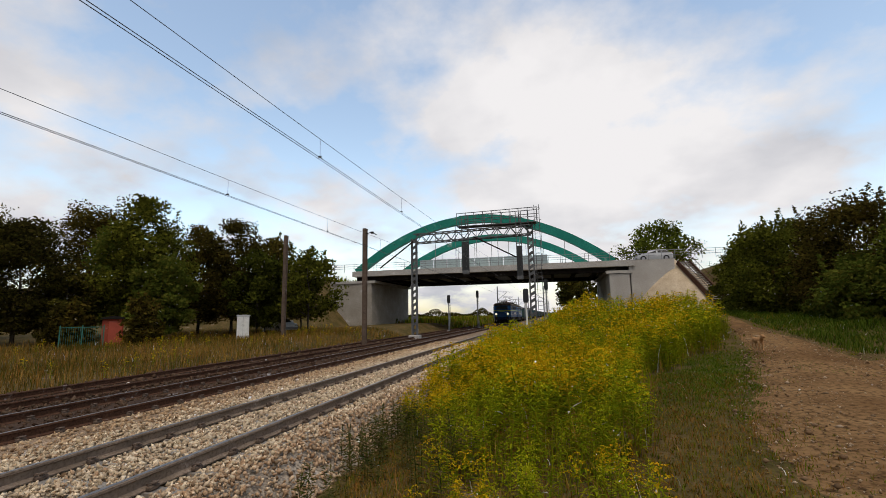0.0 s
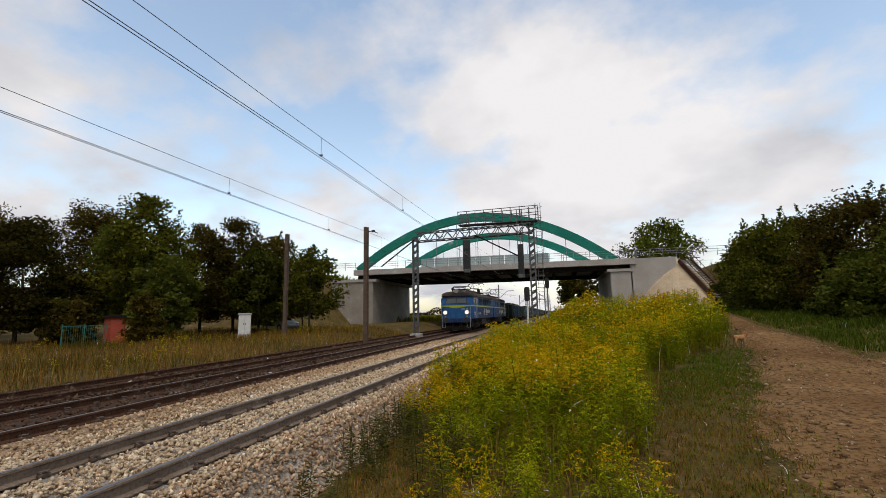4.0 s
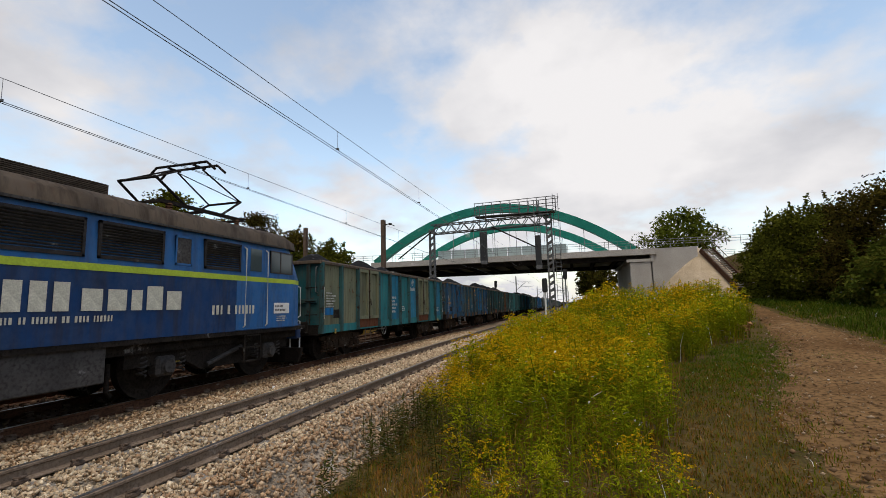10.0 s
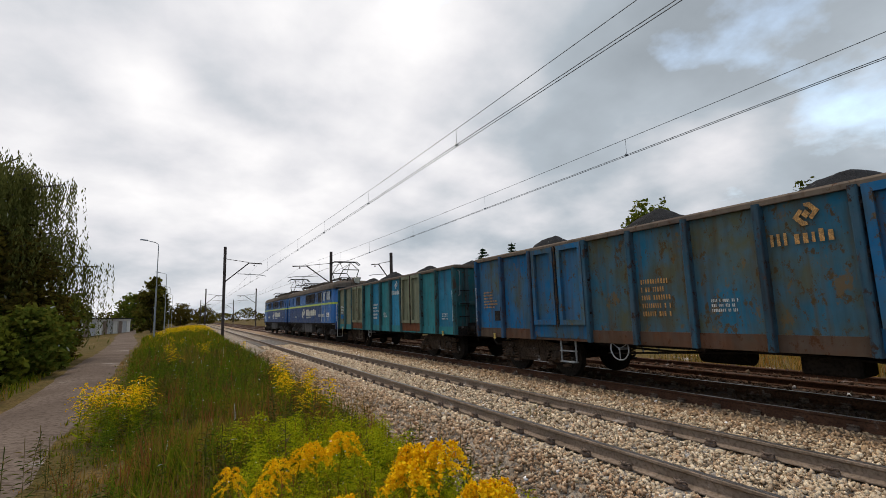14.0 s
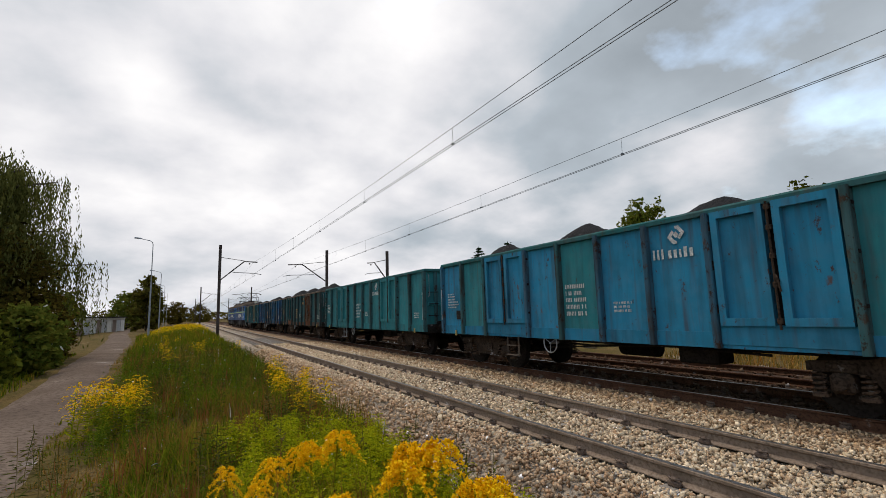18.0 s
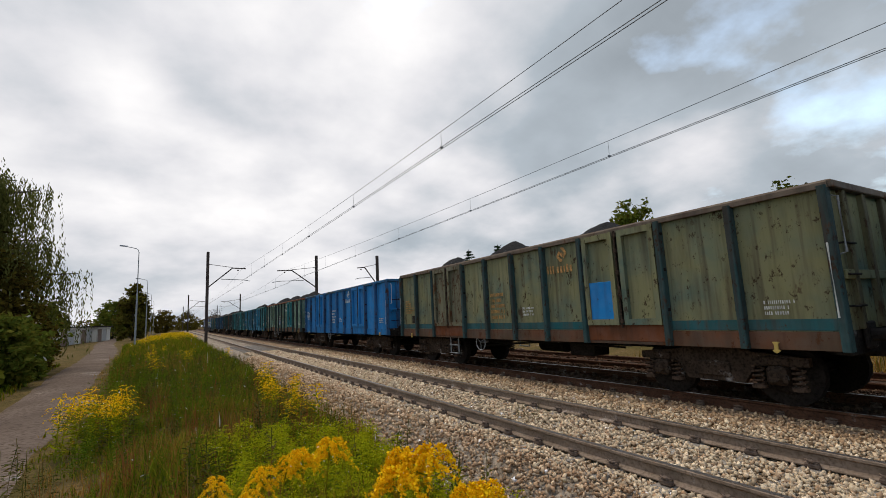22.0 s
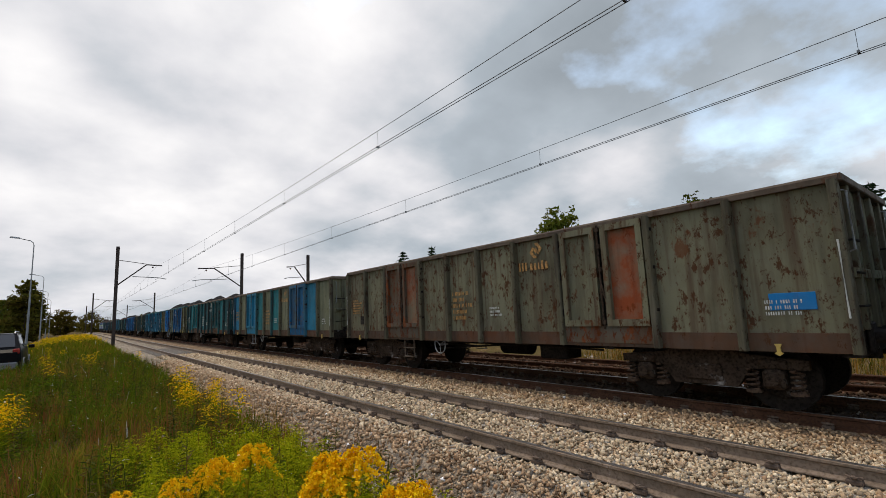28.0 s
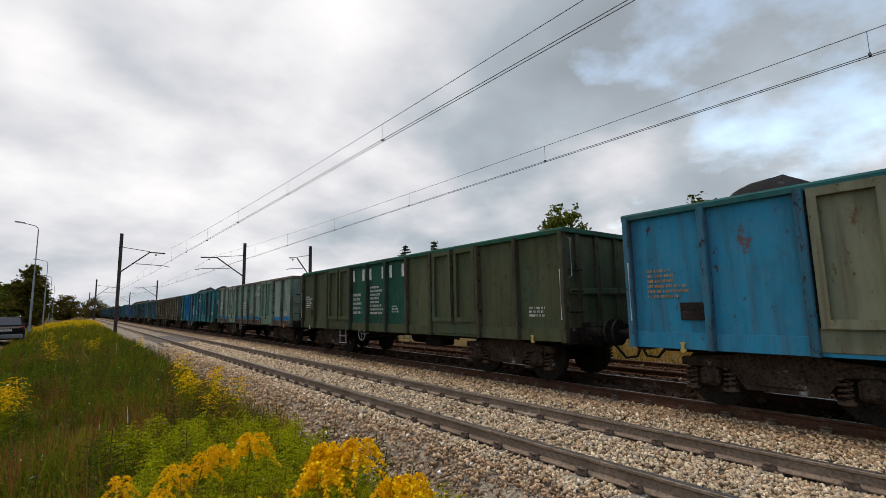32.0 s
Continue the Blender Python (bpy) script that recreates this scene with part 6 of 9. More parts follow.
def make_signal(x, y, h, base, label):
    sg = thing("colour_light_signal", label, "signal", "trackside signals", m=pose(x, y, base))
    g = Geo(); g.cyl((0, 0, 0), (0, 0, h), 0.07, n=8); part("post", g, M_WHITE if h < 4 else M_GALV, sg)
    b = Geo()
    b.prism([(-0.2, h - 0.9), (-0.2, h - 0.1), (-0.12, h + 0.02), (0.12, h + 0.02), (0.2, h - 0.1), (0.2, h - 0.9), (0.1, h - 1.0), (-0.1, h - 1.0)], -0.12, -0.04)
    bd = part("signal_board", b, M_SIGNAL, sg)
    for k in range(3):
        l = Geo(); l.cyl((0, -0.12, h - 0.25 - 0.28 * k), (0, -0.26, h - 0.25 - 0.28 * k), 0.09, 0.1, n=10); part("lamp_hood", l, M_SIGNAL, bd)
    lad = Geo()
    for dx in (-0.15, 0.15):
        lad.cyl((dx, 0.25, 0), (dx, 0.12, h), 0.018, n=5)
    for k in range(int(h / 0.35)):
        lad.cyl((-0.15, 0.25 - 0.13 * k * 0.35 / h, 0.2 + k * 0.35), (0.15, 0.25 - 0.13 * k * 0.35 / h, 0.2 + k * 0.35), 0.012, n=5)
    part("ladder", lad, M_GALV, sg)
    f = Geo(); f.box((0, 0, 0), (0.5, 0.5, 0.5), bev=0.03); part("footing", f, M_CONCRETE, sg)


make_signal(-12.6, 56, 4.6, -0.5, "grey colour-light signal post with black board")
make_signal(-10.6, 66, 5.6, -0.5, "grey colour-light signal post beyond the bridge")
make_signal(-1.9, 34, 3.2, 0.2, "white post with a black signal board beside the track")
make_signal(-0.6, 46, 4.6, 0.3, "small black signal on a grey post in the weeds")
for y in (98.0, 158.0, 220.0):
    make_mast(-11.4, y, 1, X2, 7.6, mat=M_GALV, label="grey catenary mast beyond the bridge")
    make_mast(-1.9, y + 3, -1, X1, 7.6, mat=M_GALV, label="grey catenary mast beyond the bridge")


# ---- by the western trees ----
def make_cabinet():
    c = thing("relay_cabinet", "white weathered steel relay cabinet on a concrete plinth", "cabinet", m=pose(-24.6, 33.0, float(ground_z(-24.6, 33)), 0, 0, 35))
    g = Geo(); g.box((0, 0, 0.12), (1.0, 0.7, 0.3), bev=0.02); part("plinth", g, M_CONCRETE, c)
    g = Geo(); g.box((0, 0, 1.05), (0.92, 0.62, 1.6), bev=0.02); part("body", g, M_PALEGREY, c)
    g = Geo(); g.box((0, 0, 1.9), (1.04, 0.74, 0.1), bev=0.03); part("roof", g, M_PALEGREY, c)
    for x in (-0.23, 0.23):
        g = Geo(); g.box((x, -0.32, 1.05), (0.43, 0.02, 1.5), bev=0.006); d = part("door", g, M_WHITE, c)
        h = Geo(); h.box((x * 0.3, -0.345, 1.1), (0.03, 0.03, 0.14)); part("handle", h, M_DARK, d)


make_cabinet()
M_BRICK = rough_surface("red_wall", (0.30, 0.055, 0.03), (0.36, 0.08, 0.045), (0.2, 0.04, 0.03), 1.5, 20, 0.85)
M_GREENFENCE = plain("green_fence_paint", (0.02, 0.14, 0.10), 0.5)


def make_hut():
    x, y = -32.2, 28.2
    z = float(ground_z(x, y))
    h = thing("hut", "small red-walled hut under the trees", "hut", m=pose(x, y, z, 0, 0, 48))
    g = Geo(); g.box((0, 0, 0.95), (1.3, 1.3, 1.9)); part("wall", g, M_BRICK, h)
    g = Geo(); g.prism([(-0.8, 1.9), (0.8, 1.9), (0.75, 2.0), (0, 2.15), (-0.75, 2.0)], -0.8, 0.8); part("roof", g, M_DARK, h)
    g = Geo(); g.box((0.15, -0.66, 0.9), (0.8, 0.05, 1.7), bev=0.01); part("door", g, M_REDDOOR, h)
    fe = thing("fence", "green steel fence in front of the hut", "fence", m=pose(x + 1.4, y - 1.9, z, 0, 0, 48))
    for k in range(3):
        g = Geo(); g.box((-2.4 + k * 1.2, 0, 0.75), (0.07, 0.07, 1.5)); part("post", g, M_GREENFENCE, fe)
    for k in range(2):
        for q in range(9):
            g = Geo(); g.box((-2.3 + k * 1.2 + q * 0.125, 0, 0.75), (0.016, 0.016, 1.3)); part("bar", g, M_GREENFENCE, fe)
        g = Geo(); g.box((-1.8 + k * 1.2, 0, 1.35), (1.15, 0.03, 0.04)); part("rail", g, M_GREENFENCE, fe)


M_REDDOOR = plain("red_door", (0.42, 0.07, 0.035), 0.6)
make_hut()


# ---- cars ----
M_TYRE = plain("tyre", (0.015, 0.015, 0.016), 0.85)
M_RIMS = plain("alloy", (0.4, 0.4, 0.42), 0.35, 0.8)
M_REDLAMP = plain("tail_light", (0.30, 0.02, 0.015), 0.25)
M_CARGLASS = glass("car_glass", (0.015, 0.018, 0.02), 0.04)
M_CARGREY = plain("grey_plastic", (0.16, 0.16, 0.165), 0.5)
M_PLATE = plain("plate_white", (0.7, 0.7, 0.68), 0.5)


def car_paint(name, c, gloss=0.25):
    m, N, L, b = material(name, 0.35, 0.0, gloss)
    co = N.new("ShaderNodeTexCoord").outputs["Object"]
    L.new(mix_of(N, L, ramp_of(N, L, noise_of(N, L, co, 3.0, 4), [(0.4, (0, 0, 0)), (0.8, (0.4, 0.4, 0.4))]), c, tuple(v * 0.7 + 0.004 for v in c)), b.inputs["Base Color"])
    b.inputs["Coat Weight"].default_value = gloss
    return m


def make_car(label, paint_mat, m, wagon=True):
    """A car of 4.4 m; its front points to -y."""
    c = thing("car", label, "car", m=m)
    st = [(-2.2, 0.30, 0.62, 0.74), (-2.05, 0.26, 0.80, 0.84), (-1.2, 0.24, 0.98, 0.90), (-0.9, 0.24, 1.02, 0.91), (1.7, 0.24, 1.06, 0.91), (2.05, 0.26, 1.06, 0.88), (2.2, 0.34, 0.95, 0.80)]
    g = Geo()
    vs, fs = [], []
    for y, zb, zt, hw in st:
        vs += [(-hw * 0.94, y, zb), (-hw, y, (zb + zt) / 2), (-hw * 0.95, y, zt), (hw * 0.95, y, zt), (hw, y, (zb + zt) / 2), (hw * 0.94, y, zb)]
    n = 6
    for k in range(len(st) - 1):
        for j in range(n):
            a, b = k * n + j, k * n + (j + 1) % n
            fs.append((a, b, b + n, a + n))
    fs += [tuple(range(n - 1, -1, -1)), tuple((len(st) - 1) * n + j for j in range(n))]
    g.add(vs, fs)
    body = part("body", g, paint_mat, c, smooth=False)
    back = 2.0 if wagon else 1.5
    top = 1.66 if wagon else 1.46
    cab = [(-1.05, 1.0, 0.80), (-0.35, top - 0.05, 0.66), (0.3, top, 0.68), (1.5, top - 0.02, 0.66), (back, 1.05, 0.78)]
    g = Geo()
    vs = []
    for y, z, hw in cab:
        vs += [(-hw, y, z), (hw, y, z)]
    base = [(-0.86, -1.05, 0.98), (0.86, -1.05, 0.98), (-0.86, back + 0.03, 1.02), (0.86, back + 0.03, 1.02)]
    k0 = len(vs)
    g.add(vs + base, [(0, 1, 3, 2), (2, 3, 5, 4), (4, 5, 7, 6), (6, 7, 9, 8), (0, 2, 4, 6, 8, k0 + 2, k0), (1, k0 + 1, k0 + 3, 9, 7, 5, 3), (8, 9, k0 + 3, k0 + 2), (0, k0, k0 + 1, 1)])
    part("cabin", g, paint_mat, c)
    # glass: screens and side panes, slightly proud
    def pane(pts, nm="window"):
        q = Geo()
        p = [Vector(v) for v in pts]
        nrm = (p[1] - p[0]).cross(p[2] - p[0]).normalized()
        ctr = sum(p, Vector()) / len(p)
        if nrm.dot(ctr - Vector((0, 0.3, 1.0))) < 0:
            nrm = -nrm
        v = [ctr + (x - ctr) * 0.9 + nrm * 0.012 for x in p]
        k = len(v)
        q.add(v + [x - nrm * 0.02 for x in v], [tuple(range(k)), tuple(range(2 * k - 1, k - 1, -1))] + [(i, (i + 1) % k, k + (i + 1) % k, k + i) for i in range(k)])
        part(nm, q, M_CARGLASS, c)
    pane([(-0.80, -1.05, 1.0), (0.80, -1.05, 1.0), (0.66, -0.35, top - 0.05), (-0.66, -0.35, top - 0.05)], "windscreen")
    pane([(-0.66, 1.5, top - 0.02), (0.66, 1.5, top - 0.02), (0.76, back - 0.03, 1.12), (-0.76, back - 0.03, 1.12)], "rear_window")
    for s in (-1, 1):
        pane([(s * 0.83, -0.95, 1.02), (s * 0.84, 0.25, 1.02), (s * 0.68, 0.25, top - 0.06), (s * 0.675, -0.32, top - 0.1)])
        pane([(s * 0.84, 0.33, 1.02), (s * 0.82, 1.75, 1.06), (s * 0.68, 1.42, top - 0.08), (s * 0.68, 0.33, top - 0.06)])
        for y in (-1.38, 1.36):
            w = Geo(); w.cyl((s * 0.70, y, 0.33), (s * 0.91, y, 0.33), 0.335, n=22)
            wh = part("wheel", w, M_TYRE, c)
            r = Geo(); r.cyl((s * 0.905, y, 0.33), (s * 0.925, y, 0.33), 0.21, n=16); part("rim", r, M_RIMS, wh)
            ar = Geo(); ar.ring((s * 0.90, y, 0.34), (1, 0, 0), 0.36, 0.03, 20, 5); part("arch_trim", ar, M_CARGREY, c)
        mi = Geo(); mi.box((s * 1.0, -0.75, 1.08), (0.2, 0.12, 0.15), bev=0.03); part("mirror", mi, paint_mat, c)
        t = Geo(); t.box((s * 0.73, 2.13, 0.98), (0.2, 0.12, 0.2), bev=0.03); part("tail_light", t, M_REDLAMP, c)
        hl = Geo(); hl.box((s * 0.62, -2.14, 0.68), (0.32, 0.12, 0.14), bev=0.03); part("headlight", hl, M_LAMP_OFF, c)
        if wagon:
            rr = Geo(); rr.tube([(s * 0.6, -0.2, top - 0.02), (s * 0.6, -0.1, top + 0.06), (s * 0.6, 1.4, top + 0.05), (s * 0.6, 1.5, top - 0.02)], 0.018, 6); part("roof_rail", rr, M_RIMS, c)
    b = Geo(); b.box((0, 2.2, 0.46), (1.6, 0.14, 0.26), bev=0.04); part("bumper", b, M_CARGREY, c)
    b = Geo(); b.box((0, -2.2, 0.44), (1.6, 0.12, 0.24), bev=0.04); part("bumper", b, M_CARGREY, c)
    b = Geo(); b.box((0, 2.215, 0.84), (0.52, 0.02, 0.11)); pl = part("number_plate", b, M_PLATE, c)
    q = Geo()
    for k in range(7):
        q.box((-0.2 + k * 0.065, 2.227, 0.84), (0.03, 0.004, 0.06))
    part("plate_bars", q, M_BLACK, pl)
    return c


SUV = make_car("black sport utility car with roof rails on the dirt road", car_paint("car_black", (0.006, 0.006, 0.007), 0.05), pose(3.3, 2.5, 0))
SUV_ROWS = [(0, 3.4, 0.6, 3), (22.3, 3.4, 0.6, 3), (23.2, 2.9, -6.0, 3), (24.0, 3.0, -12.2, 1), (24.5, 2.8, -14.2, 0), (25.5, 2.7, -16.8, -1), (26.5, 2.65, -19.2, -1), (27, 2.55, -21.0, -1), (28, 2.4, -25.8, 0), (29, 2.4, -29.6, -2), (30, 2.8, -34.0, -5), (31, 3.3, -38.0, -6), (32, 3.6, -41.5, -5)]
make_car("white hatchback parked under the trees", car_paint("car_white", (0.62, 0.62, 0.6)), pose(-26.5, 41.0, float(ground_z(-26.5, 41)), 0, 0, 62), False)
PALE_CAR = make_car("pale car crossing the road bridge", car_paint("car_silver", (0.45, 0.46, 0.47)), pose(-11, 66, 8.06, 0, 0, -90), False)
PALE_ROWS = [(0, 13.0), (1, 1.0), (2, -22.5), (3, -36.0), (6, -70.0), (32, -71.0)]


def make_lorry():
    l = thing("lorry", "blue lorry with a box body driving over the bridge", "lorry")
    cab_p = car_paint("lorry_blue", (0.03, 0.16, 0.28))
    g = Geo(); g.box((0, -2.6, 1.55), (2.3, 1.8, 2.3), bev=0.2); part("cab", g, cab_p, l)
    g = Geo(); g.box((0, -3.52, 2.0), (2.0, 0.05, 0.8), bev=0.02); part("windscreen", g, M_CARGLASS, l)
    for s in (-1, 1):
        g = Geo(); g.box((s * 1.16, -2.75, 2.0), (0.04, 1.0, 0.7), bev=0.015); part("window", g, M_CARGLASS, l)
    g = Geo(); g.box((0, 0.9, 1.75), (2.4, 4.8, 1.9), bev=0.05); part("box_body", g, cab_p, l)
    g = Geo(); g.box((0, 0.3, 0.65), (0.9, 6.6, 0.25)); part("chassis", g, M_DARK, l)
    for y in (-2.5, 1.8, 2.8):
        for s in (-1, 1):
            g = Geo(); g.cyl((s * 0.8, y, 0.48), (s * 1.12, y, 0.48), 0.48, n=18); part("wheel", g, M_TYRE, l)
    return l


LORRY = make_lorry()
LORRY_ROWS = [(0, -28.8), (0.5, -36.0), (1, -43.0), (3, -68.0), (6, -92.0), (32, -93.0)]


# ---- dog on the path ----
def make_dog():
    d = thing("dog", "small tan dog standing on the dirt road", "dog", m=pose(5.35, 15.6, 0))
    fur = rough_surface("tan_fur", (0.34, 0.17, 0.07), (0.45, 0.26, 0.12), (0.25, 0.12, 0.05), 8, 60, 0.95, 0, 0.5)
    g = Geo(); g.tube([(0, -0.28, 0.40), (0, -0.22, 0.42), (0, 0.0, 0.41), (0, 0.22, 0.43), (0, 0.32, 0.42)], [0.06, 0.125, 0.13, 0.115, 0.05], 10); part("body", g, fur, d, smooth=True)
    g = Geo(); g.tube([(0, -0.24, 0.45), (0, -0.36, 0.56)], [0.08, 0.065], 8); part("neck", g, fur, d, smooth=True)
    g = Geo(); g.tube([(0, -0.30, 0.60), (0, -0.38, 0.61), (0, -0.46, 0.58), (0, -0.54, 0.56)], [0.05, 0.085, 0.055, 0.03], 8)
    hd = part("head", g, fur, d, smooth=True)
    for s in (-1, 1):
        e = Geo(); e.add([(s * 0.03, -0.34, 0.66), (s * 0.09, -0.33, 0.65), (s * 0.075, -0.34, 0.74), (s * 0.06, -0.31, 0.66)], [(0, 1, 2), (0, 2, 3), (1, 3, 2), (0, 3, 1)]); part("ear", e, fur, hd)
        for y in (-0.2, 0.24):
            l = Geo(); l.tube([(s * 0.07, y, 0.40), (s * 0.075, y + (0.03 if y > 0 else 0), 0.2), (s * 0.075, y, 0.02), (s * 0.075, y - 0.05, 0.015)], [0.055, 0.032, 0.025, 0.022], 7); part("leg", l, fur, d, smooth=True)
    g = Geo(); g.tube([(0, 0.3, 0.46), (0, 0.40, 0.56), (0, 0.38, 0.68)], [0.03, 0.025, 0.012], 6); part("tail", g, fur, d, smooth=True)
    return d


DOG = make_dog()
for ob in DOG.children_recursive:
    ob.data.transform(Matrix.Scale(0.66, 4))
DOG_Z = float(ground_z(5.3, 15.6)) + 0.06
DOG_ROWS = [(0, 5.6, 15.0, 10), (1, 5.55, 15.2, 60), (2, 5.5, 15.3, 110), (4, 5.3, 15.6, 120), (6.5, 5.0, 15.9, 50), (8, 5.2, 16.0, 110), (9, 5.05, 16.1, 40), (10, 5.0, 16.2, 20), (10.5, 5.0, 16.2, 15), (32, 5.0, 16.2, 15)]


# ---- street lamps and garages along the southern road ----
def make_lamp(x, y, h):
    z = float(ground_z(x, y))
    l = thing("street_lamp", "tall grey street lamp with a short arm over the road", "lamp", "street lamps", m=pose(x, y, z))
    g = Geo(); g.cyl((0, 0, 0), (0, 0, h * 0.55), 0.09, 0.065, n=10); g.cyl((0, 0, h * 0.55), (0, 0, h - 0.3), 0.045, 0.038, n=10); part("pole", g, M_GALV, l)
    a = Geo(); a.tube([(0, 0, h - 0.35), (0.05, 0, h - 0.1), (0.25, 0, h + 0.05), (1.0, 0, h + 0.22)], 0.035, 6); part("arm", a, M_GALV, l)
    b = Geo(); b.add([(0.9, -0.1, 0), (1.55, -0.13, 0.06), (1.55, 0.13, 0.06), (0.9, 0.1, 0), (0.9, -0.06, 0.1), (1.5, -0.08, 0.17), (1.5, 0.08, 0.17), (0.9, 0.06, 0.1)], [(0, 3, 2, 1), (4, 5, 6, 7), (0, 1, 5, 4), (1, 2, 6, 5), (2, 3, 7, 6), (3, 0, 4, 7)])
    part("lamp_head", b, M_GALV, l, m=pose(0, 0, h + 0.18))


for x, y, h in ((3.1, -52, 9.3), (3.7, -84, 9.2), (4.4, -118, 9.2), (5.0, -152, 9.2)):
    make_lamp(x, y, h)
M_GARAGE = rough_surface("garage_plaster", (0.42, 0.40, 0.37), (0.52, 0.50, 0.46), (0.3, 0.28, 0.25), 1, 12, 0.9)
M_GDOOR = [plain("garage_door_%s" % n, c, 0.7) for n, c in (("brown", (0.12, 0.07, 0.045)), ("grey", (0.3, 0.3, 0.3)), ("pale", (0.5, 0.48, 0.44)))]


def make_garages():
    z = -0.25
    ga = thing("garage_row", "row of old flat-roofed plaster garages beside the road", "garage", m=pose(15.2, -80.0, z, 0, 0, 264))
    for k in range(9):
        x = k * 3.0
        g = Geo()
        g.box((x - 1.45, 0, 1.2), (0.25, 5.0, 2.4)); g.box((x, 2.4, 1.2), (3.0, 0.2, 2.4)); g.box((x, -2.4, 2.25), (2.75, 0.25, 0.3))
        wl = part("wall", g, M_GARAGE, ga)
        for dx in (-0.65, 0.65):
            d = Geo(); d.box((x + dx, -2.42, 1.05), (1.25, 0.08, 2.05), bev=0.01); part("door", d, M_GDOOR[k % 3], ga)
    g = Geo(); g.box((12.0, 0, 2.5), (27.6, 5.6, 0.16), bev=0.02); part("roof", g, M_DARK, ga)


make_garages()


# ---- low shed behind the hedge ----
def make_shed():
    z = float(ground_z(-30, -8))
    sh = thing("shed", "low garden shed of brown boards with a pale green metal roof", "shed", m=pose(-30.6, -8.0, z))
    g = Geo(); g.box((0, 0, 1.25), (3.4, 7.0, 2.5)); part("wall", g, M_POLE, sh)
    g = Geo(); g.prism([(1.95, 2.45), (1.95, 2.53), (-1.95, 3.15), (-1.95, 3.07)], -3.8, 3.8); part("roof", g, plain("pale_green_roof", (0.30, 0.46, 0.34), 0.6), sh)
    for y in (-2.0, 1.2):
        g = Geo(); g.box((1.71, y, 1.5), (0.04, 0.8, 0.7), bev=0.01); part("window", g, M_GLASS, sh)


make_shed()


# ---- bird ----
def make_bird():
    b = thing("bird", "small dark bird in flight", "bird")
    ft = plain("dark_feathers", (0.02, 0.018, 0.018), 0.8)
    g = Geo(); g.tube([(0, -0.09, 0), (0, -0.06, 0.005), (0, 0.0, 0), (0, 0.06, 0), (0, 0.12, 0.0)], [0.008, 0.024, 0.028, 0.018, 0.005], 8); part("body", g, ft, b, smooth=True)
    for s in (-1, 1):
        g = Geo(); g.add([(0.015 * s, -0.03, 0.01), (0.10 * s, -0.05, 0.05), (0.21 * s, 0.03, 0.03), (0.10 * s, 0.02, 0.05), (0.015 * s, 0.04, 0.01), (0.10 * s, -0.02, 0.044)], [(0, 1, 3, 4), (1, 2, 3), (0, 4, 3, 5), (0, 5, 1), (5, 3, 2), (5, 2, 1)]); part("wing", g, ft, b)
    return b


BIRD = make_bird()
BIRD_ROWS = [(0, -13.0, 90, 15.5), (1.0, -5.0, 52, 16.2), (1.4, -2.06, 38, 17.3), (1.7, -0.28, 38, 18.1), (2.0, 2.75, 38, 18.75), (2.3, 7.5, 38, 18.6), (2.6, 13.0, 38, 17.65), (2.8, 16.7, 38, 17.3), (3.0, 20.0, 38, 17.2), (3.2, 23.1, 38, 17.15), (4, 36, 38, 18), (6, 66, 36, 22), (32, 120, 30, 30)]

# ---- plants ----
rng = np.random.default_rng(4)
M_LEAF = island_surface("leaves_green", [(0.044, 0.054, 0.009), (0.085, 0.10, 0.015), (0.13, 0.145, 0.022), (0.06, 0.076, 0.011), (0.02, 0.02, 0.005)], 0.6, 0.3, 0.35)
M_LEAF_DK = island_surface("leaves_dark", [(0.034, 0.034, 0.008), (0.064, 0.06, 0.012), (0.105, 0.09, 0.019), (0.065, 0.05, 0.0133), (0.014, 0.014, 0.004)], 0.6, 0.3, 0.35)
M_WILLOW = island_surface("willow_leaves", [(0.05, 0.055, 0.014), (0.095, 0.10, 0.026), (0.14, 0.14, 0.04), (0.07, 0.07, 0.018)], 0.6, 0.35)
M_LEAF_LT = island_surface("leaves_light", [(0.0595, 0.084, 0.0126), (0.102, 0.12, 0.0175), (0.136, 0.128, 0.021), (0.068, 0.096, 0.014)], 0.6, 0.3)
M_NEEDLE = island_surface("needles", [(0.010, 0.022, 0.010), (0.016, 0.032, 0.014), (0.02, 0.036, 0.014)], 0.7, 0.1)
M_BARK = rough_surface("bark", (0.05, 0.04, 0.03), (0.09, 0.075, 0.06), (0.03, 0.025, 0.02), 3, 25, 0.95, 0, 0.6, 0.02, stretch=(1, 1, 0.2))
M_GRASS = island_surface("grass_blades", [(0.028, 0.050, 0.003), (0.100, 0.142, 0.008), (0.180, 0.180, 0.013), (0.048, 0.078, 0.005), (0.296, 0.160, 0.028), (0.080, 0.122, 0.007), (0.235, 0.210, 0.018)], 0.7, 0.3)
M_LUSH = island_surface("lush_grass", [(0.03, 0.06, 0.004), (0.065, 0.12, 0.008), (0.10, 0.15, 0.012), (0.04, 0.085, 0.006), (0.15, 0.16, 0.02)], 0.7, 0.3)
M_BANK = island_surface("bank_grass", [(0.026, 0.05, 0.005), (0.055, 0.095, 0.009), (0.09, 0.12, 0.013), (0.038, 0.072, 0.007), (0.13, 0.12, 0.02)], 0.7, 0.3)
M_FIELD = island_surface("field_grass", [(0.06, 0.055, 0.008), (0.13, 0.082, 0.016), (0.19, 0.10, 0.022), (0.045, 0.05, 0.008), (0.08, 0.092, 0.010), (0.22, 0.085, 0.02)], 0.7, 0.3)
